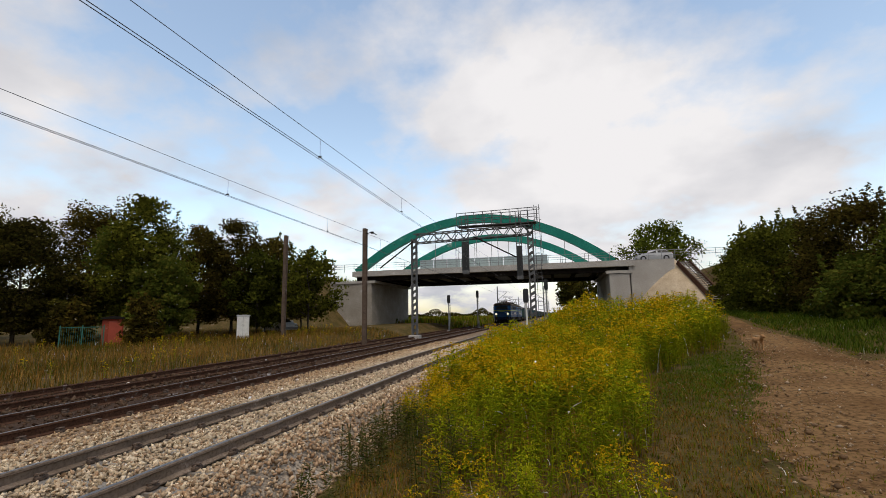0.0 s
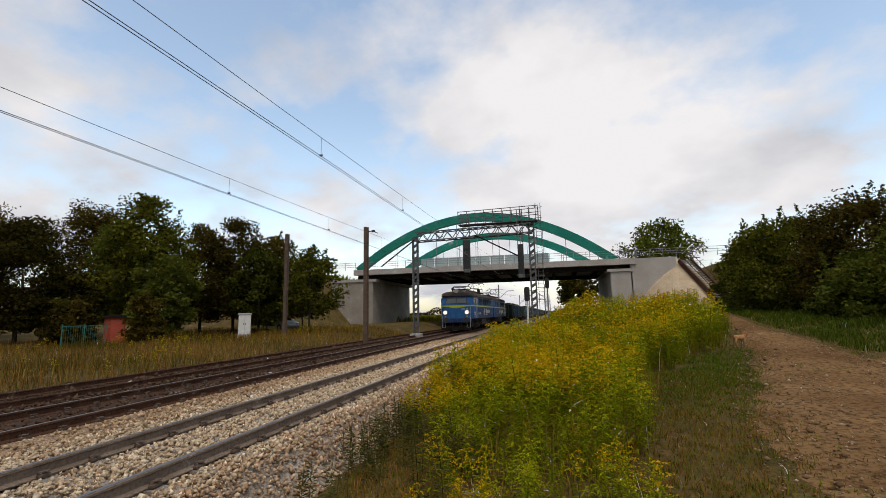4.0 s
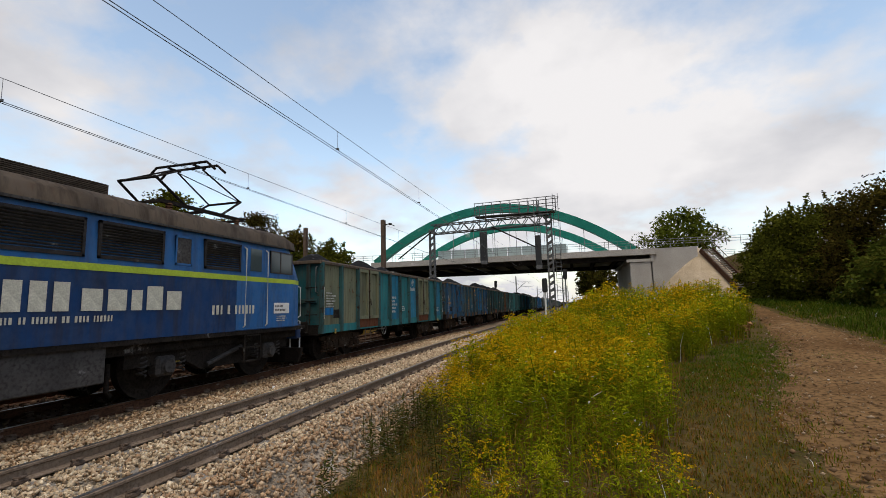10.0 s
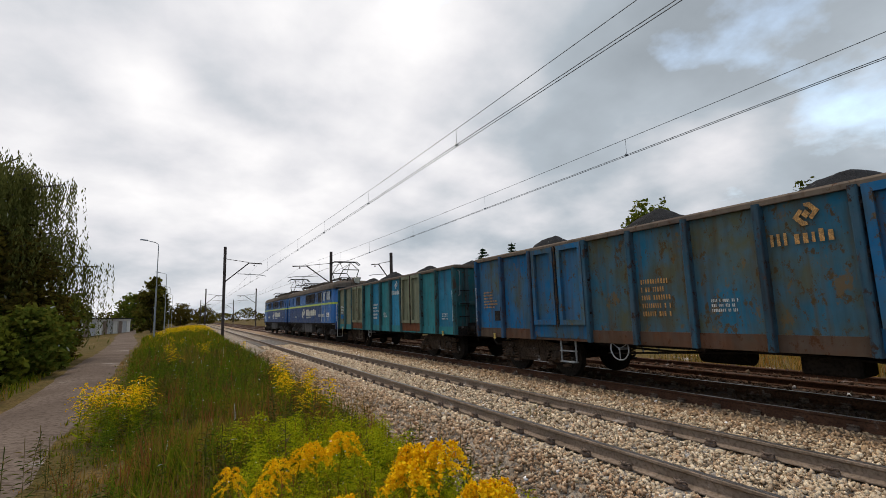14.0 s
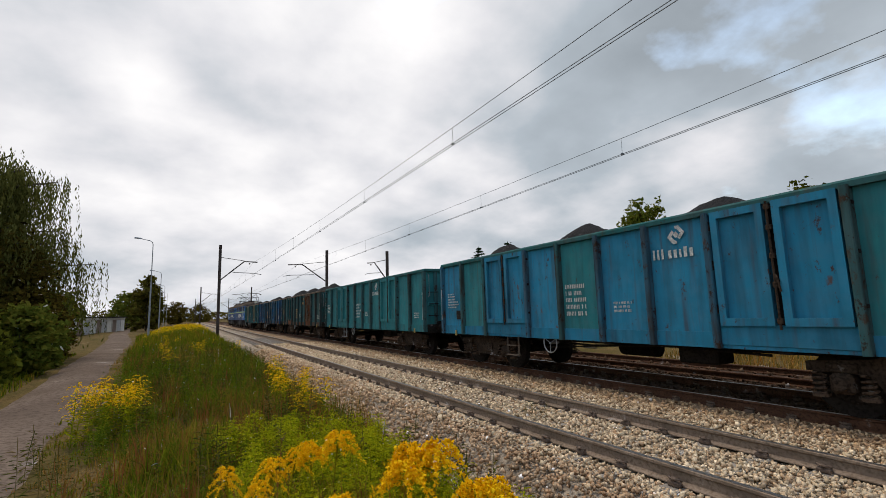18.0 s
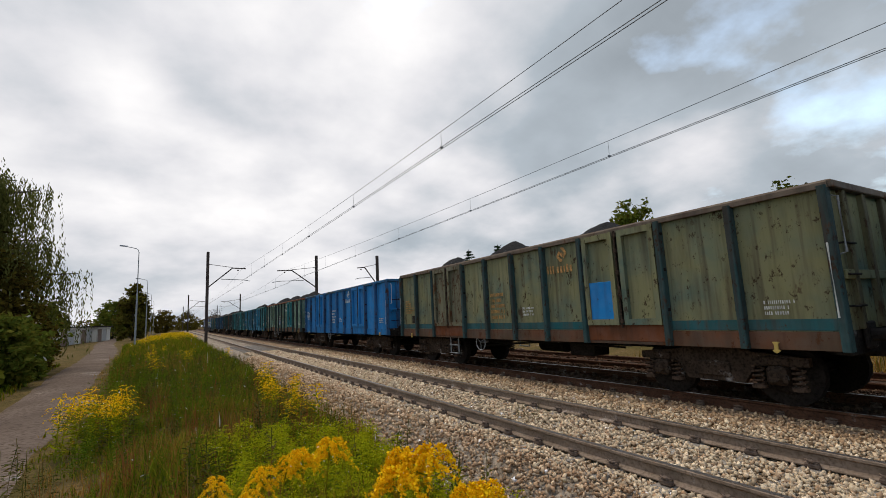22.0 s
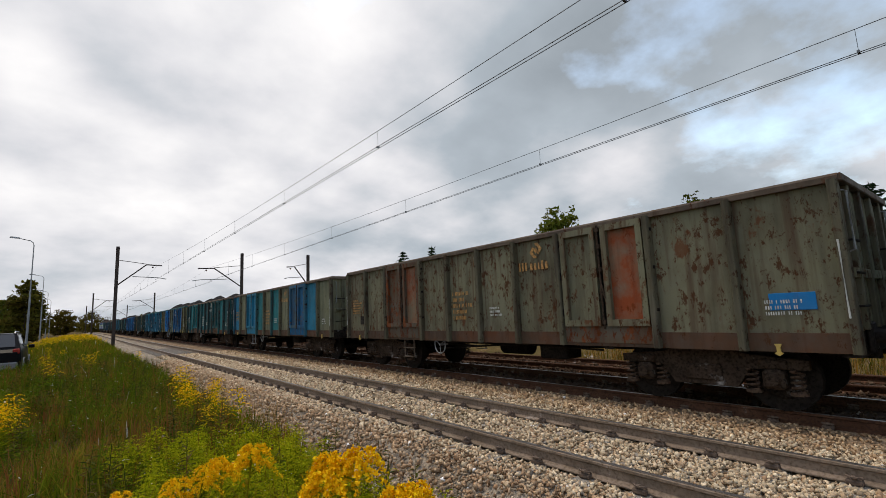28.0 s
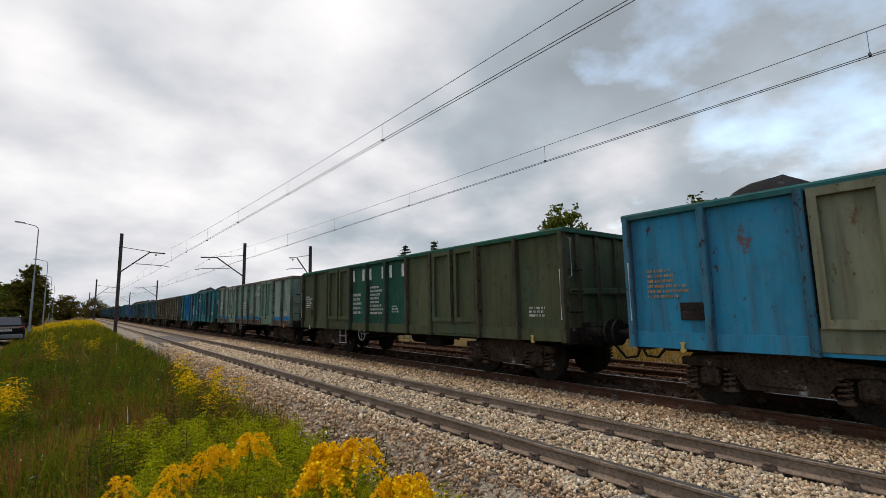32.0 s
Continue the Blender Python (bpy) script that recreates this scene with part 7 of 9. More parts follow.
M_DRY = island_surface("dry_grass", [(0.3, 0.156, 0.0327), (0.231, 0.129, 0.0267), (0.139, 0.11, 0.0178), (0.37, 0.221, 0.0595), (0.254, 0.101, 0.0209)], 0.8, 0.3)
M_STEM = island_surface("goldenrod_leaves", [(0.08, 0.11, 0.005), (0.18, 0.225, 0.008), (0.28, 0.28, 0.0095), (0.12, 0.16, 0.006), (0.23, 0.25, 0.009), (0.24, 0.16, 0.012)], 0.6, 0.3)
M_FLOWER = island_surface("goldenrod_flowers", [(0.56, 0.36, 0.010), (0.64, 0.42, 0.012), (0.44, 0.34, 0.012), (0.62, 0.31, 0.010), (0.42, 0.28, 0.010)], 0.7, 0.25)
M_FLOWER_O = island_surface("goldenrod_ripe", [(0.78, 0.40, 0.01), (0.86, 0.54, 0.015), (0.70, 0.33, 0.01), (0.90, 0.64, 0.02), (0.82, 0.47, 0.012)], 0.7, 0.25)
M_FLOWER_G = island_surface("goldenrod_green", [(0.33, 0.36, 0.012), (0.42, 0.40, 0.013), (0.25, 0.30, 0.012), (0.48, 0.41, 0.014)], 0.7, 0.3)


def leaf_quads(c, size, rs, flat=0.0, aspect=1.8):
    """Leaves at the points c: folded lozenges turned at random. Returns vertices and quads."""
    n = len(c)
    a = rs.normal(size=(n, 3)); a[:, 2] *= (1 - flat)
    a /= np.linalg.norm(a, axis=1, keepdims=True) + 1e-9
    b = np.cross(a, rs.normal(size=(n, 3))); b /= np.linalg.norm(b, axis=1, keepdims=True) + 1e-9
    s = size * rs.uniform(0.6, 1.4, (n, 1))
    u, w = a * s * aspect * 0.5, b * s * 0.5
    v = np.stack([c - u, c + w, c + u, c - w], 1).reshape(-1, 3)
    return v, np.arange(4 * n).reshape(-1, 4)


def make_tree(x, y, h, r, label, leaf, seed, n_leaf=5200, size=0.22, trunk=0.3, low=0.22, name="tree", sparse=False, lean=0.0, cat="tree"):
    rs = np.random.default_rng(seed)
    rnd = random.Random(seed)
    z = float(ground_z(x, y)) - 0.1
    t = thing(name, label, cat, "trees" if name == "tree" else name + "s", m=pose(x, y, z, 0, 0, rnd.uniform(0, 360)))
    g = Geo()
    top = h * 0.82
    pts = [(lean * k / 5 + rnd.uniform(-0.06, 0.06) * k, rnd.uniform(-0.06, 0.06) * k, top * k / 5) for k in range(6)]
    g.tube(pts, [trunk * (1 - 0.16 * k) * 0.5 for k in range(6)], 8)
    ends = []
    nl = 9 if sparse else 8
    for k in range(nl):
        u = low * 0.8 + (0.9 - low * 0.8) * k / nl
        p = Vector(pts[0]).lerp(Vector(pts[5]), u)
        a = k * 2.4 + rnd.uniform(-0.4, 0.4)
        ln = r * (0.95 - 0.45 * u) * rnd.uniform(0.75, 1.1)
        q = p + Vector((math.cos(a) * ln * 0.55, math.sin(a) * ln * 0.55, h * 0.08))
        e = p + Vector((math.cos(a) * ln, math.sin(a) * ln, h * rnd.uniform(0.12, 0.22)))
        g.tube([p, q, e], [trunk * 0.22, trunk * 0.14, trunk * 0.05], 6)
        ends += [q, e]
    part("trunk", g, M_BARK, t, smooth=True)
    # clumps of leaves round the limbs and over an uneven crown
    nc = 34 if sparse else 80
    cs = []
    for k in range(nc):
        a, u = rnd.uniform(0, 2 * math.pi), rnd.uniform(0, 1)
        zz = low + (1 - low) * u
        wid = r * (math.sin(math.pi * min(1, (zz - low) / (1 - low) * 0.86 + 0.12)) ** 0.6) * rnd.uniform(0.35, 1.0)
        cs.append((math.cos(a) * wid, math.sin(a) * wid, h * zz * rnd.uniform(0.93, 1.03), rnd.uniform(0.55, 1.0)))
    cs += [(e.x, e.y, e.z, 0.7) for e in ends]
    cs = np.array(cs)
    k = rs.integers(0, len(cs), n_leaf)
    spread = r * (0.17 if sparse else 0.165) * cs[k, 3:4]
    c = cs[k, :3] + np.clip(rs.normal(size=(n_leaf, 3)), -1.7, 1.7) * spread * np.array([1, 1, 0.75])
    c[:, 2] = np.maximum(c[:, 2], h * low * 0.6)
    # young shoots that stand out of the crown
    sh = []
    for q in range(7 if name == "bush" else 5):
        a, w = rnd.uniform(0, 2 * math.pi), r * rnd.uniform(0.1, 0.75)
        L = rnd.uniform(0.12, 0.26) * (h if h < 7 else 5)
        top_z = h * (1.0 - 0.28 * (w / r) ** 2) * rnd.uniform(0.86, 0.98)
        m = int(L / (size * 0.2))
        d = np.linspace(0, 1, m)[:, None]
        sh.append(np.array([[math.cos(a) * w, math.sin(a) * w, top_z]]) + d * np.array([[math.cos(a) * 0.3 * L, math.sin(a) * 0.3 * L, L]]) + rs.normal(size=(m, 3)) * size * 1.3 * (1.15 - d))
    c = np.concatenate([c] + sh)
    v, f = leaf_quads(c, size, rs, 0.3)
    put_mesh("crown", fast_mesh("crown", v, f), leaf, t)
    return t


def make_conifer(x, y, h, r, seed, label="dark green spruce with a pointed crown"):
    rs = np.random.default_rng(seed)
    z = float(ground_z(x, y)) - 0.1
    t = thing("conifer", label, "tree", "conifers", m=pose(x, y, z))
    g = Geo(); g.cyl((0, 0, 0), (0, 0, h * 0.98), 0.16, 0.015, n=7); part("trunk", g, M_BARK, t)
    C = []
    for k in range(26):
        u = k / 26
        zz, rr = h * (0.12 + 0.86 * u), r * (1 - u) ** 0.85 + 0.12
        nb = 7 if u < 0.7 else 5
        for b in range(nb):
            a = b * 2 * math.pi / nb + k * 0.7 + rs.uniform(-0.2, 0.2)
            m = int(16 * (1 - u) + 6)
            s = np.linspace(0.1, 1, m) * rr * rs.uniform(0.8, 1.1)
            C.append(np.stack([np.cos(a) * s, np.sin(a) * s, zz - 0.22 * s + 0.1 * (s / rr) ** 2], -1) + rs.normal(size=(m, 3)) * 0.05)
    v, f = leaf_quads(np.concatenate(C), 0.14, rs, 0.5, 2.6)
    put_mesh("crown", fast_mesh("crown", v, f), M_NEEDLE, t)


def make_willow(x, y, h, r, seed):
    rs = np.random.default_rng(seed)
    rnd = random.Random(seed)
    z = float(ground_z(x, y)) - 0.1
    t = thing("willow", "tall weeping willow with hanging dark green strands", "tree", m=pose(x, y, z))
    g = Geo(); g.tube([(0, 0, 0), (0.1, 0, h * 0.3), (-0.1, 0.1, h * 0.6), (0, 0, h * 0.85)], [0.4, 0.32, 0.2, 0.06], 9)
    C = []
    for k in range(44):
        a, u = k * 2.4, 0.25 + 0.7 * rnd.random()
        p = Vector((0, 0, h * u * 0.85))
        ln = r * rnd.uniform(0.35, 1.0) * (1.15 - 0.5 * u)
        e = p + Vector((math.cos(a) * ln, math.sin(a) * ln, h * 0.13))
        g.tube([p, (p + e) / 2 + Vector((0, 0, 0.5)), e], [0.09, 0.06, 0.02], 6)
        for q in range(64):
            w = rnd.uniform(0.3, 1.05)
            s = p.lerp(e, w) + Vector((rnd.gauss(0, 0.35), rnd.gauss(0, 0.35), rnd.uniform(0, 0.4)))
            L = rnd.uniform(0.12, 0.42) * h * min(1.0, s.z / (0.5 * h))
            m = int(L / 0.09)
            d = np.linspace(0, 1, m)
            C.append(np.stack([s.x + d * rnd.uniform(-0.3, 0.3) + 0.04 * rs.normal(size=m), s.y + d * rnd.uniform(-0.3, 0.3) + 0.04 * rs.normal(size=m), s.z - d * L], -1))
    part("trunk", g, M_BARK, t, smooth=True)
    c = np.concatenate(C); c = c[c[:, 2] > 0.25]
    n = len(c)
    s = 0.09 * rs.uniform(0.6, 1.5, (n, 1))
    a = np.stack([rs.normal(size=n) * 0.25, rs.normal(size=n) * 0.25, -np.ones(n)], -1)
    b = np.stack([rs.normal(size=n), rs.normal(size=n), np.zeros(n)], -1); b /= np.linalg.norm(b, axis=1, keepdims=True)
    v = np.stack([c, c + a * s + b * s * 0.30, c + a * s * 2, c + a * s - b * s * 0.30], 1).reshape(-1, 3)
    put_mesh("crown", fast_mesh("crown", v, np.arange(4 * n).reshape(-1, 4)), M_WILLOW, t)


# west of the tracks
for i, (x, y, h, r, lf) in enumerate(((-47, 26, 11.2, 3.8, M_LEAF), (-41, 27.5, 8.6, 3.6, M_LEAF_DK), (-45, 36, 11.2, 4.6, M_LEAF_DK), (-37.5, 33.0, 9.2, 3.0, M_LEAF_LT), (-33.5, 32.0, 10.6, 3.6, M_LEAF), (-30.0, 38.5, 9.4, 3.6, M_LEAF_DK), (-30.5, 31, 6.0, 2.6, M_LEAF_LT), (-28.5, 42.0, 8.6, 3.4, M_LEAF_DK), (-34.6, 39.5, 9.2, 3.8, M_LEAF_DK), (-26.2, 37.0, 6.6, 2.6, M_LEAF), (-52, 24, 10.0, 4.4, M_LEAF_DK), (-56, 33, 11.5, 5, M_LEAF_DK), (-39, 30, 5.2, 2.4, M_LEAF_DK), (-50, 19, 7.0, 3.4, M_LEAF))):
    make_tree(x, y, h * 1.13, r, "leafy tree with a dense uneven green crown", lf, 100 + i, 17000, 0.15, 0.32, 0.16)
make_tree(-20.8, 36.5, 7.4, 3.0, "small sparse tree on several thin stems", M_LEAF, 131, 6000, 0.16, 0.2, 0.25, sparse=True)
make_tree(-23.5, 40.0, 7.2, 2.8, "small sparse tree on several thin stems", M_LEAF_DK, 132, 6000, 0.16, 0.2, 0.25, sparse=True)
for i, (x, y, h, r) in enumerate(((-33.8, 26.7, 3.0, 1.1), (-29.0, 27.8, 3.4, 1.3), (-35.6, 27.0, 2.6, 1.3))):
    make_tree(x, y, h, r, "dark bush beside the hut under the trees", M_LEAF_DK, 260 + i, 3000, 0.15, 0.1, 0.03, name="bush", cat="bush")
# east: bushes over the dirt road and a tree by the bridge
for i, (x, y, h, r, lf) in enumerate(((11.2, 27.0, 4.6, 2.4, M_LEAF), (13.0, 23.6, 5.0, 2.9, M_LEAF_DK), (14.8, 20.6, 4.9, 2.9, M_LEAF), (12.2, 21.8, 2.6, 1.9, M_LEAF_LT), (15.2, 18.6, 2.9, 2.0, M_LEAF), (17.4, 23.5, 6.4, 3.6, M_LEAF_DK), (14.0, 29.5, 5.0, 2.8, M_LEAF_DK), (18.0, 19.5, 4.8, 2.8, M_LEAF), (20.5, 21.0, 6.0, 3.4, M_LEAF_DK), (12.4, 34.0, 4.6, 2.0, M_LEAF), (14.5, 37.0, 5.6, 2.6, M_LEAF_DK))):
    make_tree(x, y, h, r, "dense dark bush beside the dirt road", lf, 150 + i, 22000, 0.085, 0.16, 0.03, name="bush", cat="bush")
make_tree(17.4, 82.0, 13.8, 6.2, "round-crowned tree behind the bridge ramp", M_LEAF, 170, 9000, 0.26, 0.3, 0.4)
make_tree(4.0, 84.0, 8.0, 4.0, "dark tree seen under the bridge", M_LEAF_DK, 171, 3500, 0.35)
# south: willow, hedge trees, far trees
make_willow(8.9, -29.0, 10.9, 5.0, 180)
make_willow(12.4, -24.0, 9.4, 4.4, 181)
make_tree(7.6, -27.2, 6.0, 2.4, "dark leafy tree below the willow", M_LEAF_DK, 185, 9000, 0.13, 0.22, 0.06)
make_tree(9.6, -31.5, 8.6, 2.6, "dark leafy tree below the willow", M_LEAF_DK, 186, 9000, 0.15, 0.26, 0.12)
for i, (x, y, h, r, lf) in enumerate(((6.6, -20.0, 3.0, 1.4, M_LEAF_LT), (5.0, -14.6, 2.2, 1.0, M_LEAF_LT), (7.6, -25.5, 2.8, 1.7, M_LEAF), (8.8, -20.0, 2.8, 1.6, M_LEAF_LT), (7.4, -33.5, 2.6, 1.5, M_LEAF_DK), (4.9, -20.5, 2.3, 1.0, M_LEAF_LT), (5.2, -23.5, 2.4, 1.1, M_LEAF_LT), (6.0, -26.5, 3.2, 1.5, M_LEAF_DK), (6.6, -31.0, 3.4, 1.7, M_LEAF), (5.2, -18.0, 1.7, 0.9, M_LEAF))):
    make_tree(x, y, h, r, "roadside bush with yellow-green leaves", lf, 190 + i, 5000, 0.11, 0.1, 0.04, name="bush", cat="bush")
for i, (x, y, h, r, lf) in enumerate(((5.9, -92, 8.8, 2.6, M_LEAF_DK), (10.6, -114, 7.2, 3.4, M_LEAF_LT), (20, -82, 6.5, 3.4, M_LEAF), (22, -86, 7.0, 4, M_LEAF_DK), (29, -90, 7.0, 4, M_LEAF), (18.5, -100, 6.5, 3.5, M_LEAF), (8.0, -140, 7.0, 3.6, M_LEAF_DK), (3.4, -185, 7.5, 4.0, M_LEAF_DK), (12, -165, 8, 5, M_LEAF), (-4.5, -230, 8, 5, M_LEAF_DK))):
    make_tree(x, y, h, r, "distant tree beside the southern road", lf, 200 + i, 2600, 0.36, 0.3, 0.06)
for i, (x, y, h, r) in enumerate(((-26.0, -39.0, 8.7, 2.2), (-27.8, -36.5, 8.9, 2.3), (-46.0, -20.0, 9.3, 2.3), (-33.0, -4.4, 8.2, 2.4))):
    make_conifer(x, y, h, r, 220 + i)
for i, (x, y, h, r, lf) in enumerate(((-34.0, 0.5, 5.4, 2.4, M_LEAF_LT), (-32.5, -24.0, 10.2, 2.6, M_LEAF_LT), (-36.5, -14.5, 9.6, 2.8, M_LEAF), (-37, -19, 8.0, 3.0, M_LEAF_DK), (-34, 8, 8.0, 3.4, M_LEAF), (-36, 14, 9, 3.6, M_LEAF_DK), (-33, 2.5, 6.0, 3.0, M_LEAF), (-40, -30, 8, 4, M_LEAF_DK), (-44, -44, 8, 4, M_LEAF_DK))):
    make_tree(x, y, h, r, "leafy garden tree beyond the tracks", lf, 240 + i, 5500, 0.19, 0.25, 0.15)


for i, (x, y) in enumerate(((-26.5, -13.0), (-26.8, -10.2), (-26.4, -7.3), (-26.7, -4.6), (-26.5, -1.8), (-26.9, 1.2))):
    make_tree(x, y, 2.5 + 0.2 * (i % 3), 1.6, "garden hedge bush beyond the tracks", (M_LEAF, M_LEAF_LT)[i % 2], 280 + i, 2200, 0.12, 0.08, 0.03, name="bush", cat="bush")


def tree_line(name, x0, x1, y, hmin, hmax, n, seed, label):
    """A far wood: joined clumps of leaves with an uneven top."""
    rs = np.random.default_rng(seed)
    u = rs.uniform(0, 1, n)
    top = hmin + (hmax - hmin) * (0.5 + 0.5 * np.sin(u * 37 + 2 * np.sin(u * 11))) * (0.6 + 0.4 * np.sin(u * 91 + 1))
    c = np.stack([x0 + (x1 - x0) * u, y + rs.normal(size=n) * 4, rs.uniform(0, 1, n) ** 0.7 * top], -1)
    v, f = leaf_quads(c, 0.9, rs, 0.3, 1.4)
    put_mesh(name, fast_mesh(name, v, f), M_LEAF_DK, label=label, kind="stuff")["category"] = "wood"


tree_line("far_wood", -190, 60, 330, 2.5, 7, 9000, 5, "dark wood along the horizon beyond the fields")
tree_line("far_wood", -150, 130, -330, 4, 9, 9000, 6, "dark wood along the horizon down the line")


def blades(P, h, w, rs, bend=0.35):
    """Grass at the points P (x, y, z), two quads to a blade."""
    n = len(P)
    h = h * rs.uniform(0.55, 1.3, (n, 1)) if np.isscalar(h) else h[:, None] * rs.uniform(0.7, 1.2, (n, 1))
    a = rs.uniform(0, 2 * np.pi, n)
    d = np.stack([np.cos(a), np.sin(a), np.zeros(n)], -1)
    s = np.stack([-d[:, 1], d[:, 0], np.zeros(n)], -1) * w * rs.uniform(0.6, 1.4, (n, 1))
    up = np.array([0, 0, 1.0])
    k = bend * rs.uniform(0.2, 1.3, (n, 1))
    m = P + up * h * 0.55 + d * h * k * 0.35
    t = P + up * h * (1 - 0.35 * k) + d * h * k
    v = np.stack([P - s, P + s, m + s * 0.75, m - s * 0.75, t + s * 0.12, t - s * 0.12], 1).reshape(-1, 3)
    b = np.arange(n)[:, None] * 6
    f = np.concatenate([b + [0, 1, 2, 3], b + [3, 2, 4, 5]], 1).reshape(-1, 4)
    return v, f


def scatter(n, x0, x1, y0, y1, rs, keep=None):
    x, y = rs.uniform(x0, x1, n), rs.uniform(y0, y1, n)
    if keep is not None:
        k = keep(x, y)
        x, y = x[k], y[k]
    return np.stack([x, y, ground_z(x, y) - 0.02], -1)


ROADP = np.array([(p[0], p[1], p[2]) for p in ROAD] + [(8.7, 12.2, 2.5), (14, 13.4, 2.6), (26, 14.0, 2.6)])


def off_road(x, y, margin=0.1):
    d = np.full(np.shape(x), 99.0)
    R = ROADP
    n = len(ROAD)
    fork = [q for q in range(n) if R[q][1] == 7.5][0]
    segs = list(zip(R[:n - 1], R[1:n])) + [(R[fork], R[n]), (R[n], R[n + 1]), (R[n + 1], R[n + 2])]
    for a, b in segs:
        ab = b[:2] - a[:2]
        t = np.clip(((x - a[0]) * ab[0] + (y - a[1]) * ab[1]) / (ab @ ab), 0, 1)
        d = np.minimum(d, np.hypot(x - a[0] - t * ab[0], y - a[1] - t * ab[1]) - (a[2] + (b[2] - a[2]) * t))
    return d - margin


def fnoise(x, y, s):
    return 0.5 * (np.sin(x * s + 1.3 * np.sin(y * s * 0.7)) * np.cos(y * s * 1.1 + 0.8 * np.sin(x * s * 0.6))) + 0.5


def goldenrod_kind(seed, h, big=1.0, fine=1, rise=0.75):
    """One plant: stem and leaves, and an arching plume of tiny flowers. Returns two (vertices, quads)."""
    rs = np.random.default_rng(seed)
    S, F = [], []
    bend = rs.uniform(-0.12, 0.12, 2)
    def axis(u):
        return np.stack([bend[0] * h * u ** 2, bend[1] * h * u ** 2, h * u], -1)
    u = np.linspace(0, 1, 5)
    p = axis(u)
    for k in range(4):
        for d in ((0.006, 0), (0, 0.006)):
            o = np.array([d[0], d[1], 0])
            S.append(np.stack([p[k] - o, p[k] + o, p[k + 1] + o * 0.7, p[k + 1] - o * 0.7]))
    nl = int(26 * h / 1.1)
    for k in range(nl):
        uu = 0.08 + 0.8 * k / nl
        a = k * 2.4 + rs.uniform(-0.3, 0.3)
        b = axis(np.array(uu))
        L = rs.uniform(0.09, 0.15) * big
        d = np.array([math.cos(a), math.sin(a), 0.35]); d2 = np.array([math.cos(a), math.sin(a), -0.25])
        sd = np.array([-math.sin(a), math.cos(a), 0]) * 0.014 * big
        m = b + d * L * 0.5
        S.append(np.stack([b - sd * 0.4, b + sd * 0.4, m + sd, m - sd])); S.append(np.stack([m - sd, m + sd, m + d2 * L * 0.5 + sd * 0.1, m + d2 * L * 0.5 - sd * 0.1]))
    nb = int(11 * fine ** 0.2)
    for k in range(nb):
        uu = (0.80 if rise < 1 else 0.70) + (0.2 if rise < 1 else 0.3) * k / nb
        b = axis(np.array(uu))
        a = k * 2.4 + rs.uniform(-0.4, 0.4)
        L = (0.18 - 0.08 * k / nb) * big * rs.uniform(0.75, 1.25)
        m = int(13 * fine)
        t = np.linspace(0.15, 1, m)
        c = b + np.stack([np.cos(a) * L * t, np.sin(a) * L * t, L * (rise * t - 1.15 * t * t)], -1)
        c = np.repeat(c, 2, 0) + rs.normal(size=(2 * m, 3)) * 0.008 * big
        v, _ = leaf_quads(c, 0.017 * big / fine ** 0.3, rs, 0, 1.7)
        F += list(v.reshape(-1, 4, 3))
    return np.array(S).reshape(-1, 4, 3), np.array(F).reshape(-1, 4, 3)


def place_kinds(kinds, P, hs, rs):
    """Copies of the plants at P, merged; returns leaf and flower quads."""
    outS, outF = [], []
    which = rs.integers(0, len(kinds), len(P))
    for k, (S, F) in enumerate(kinds):
        q = P[which == k]; hh = hs[which == k]
        a = rs.uniform(0, 2 * np.pi, len(q))
        ca, sa = np.cos(a), np.sin(a)
        for src, dst in ((S, outS), (F, outF)):
            v = src.reshape(1, -1, 3) * hh[:, None, None]
            x = v[..., 0] * ca[:, None] - v[..., 1] * sa[:, None] + q[:, None, 0]
            y = v[..., 0] * sa[:, None] + v[..., 1] * ca[:, None] + q[:, None, 1]
            dst.append(np.stack([x, y, v[..., 2] + q[:, None, 2]], -1).reshape(-1, 3))
    return np.concatenate(outS), np.concatenate(outF)


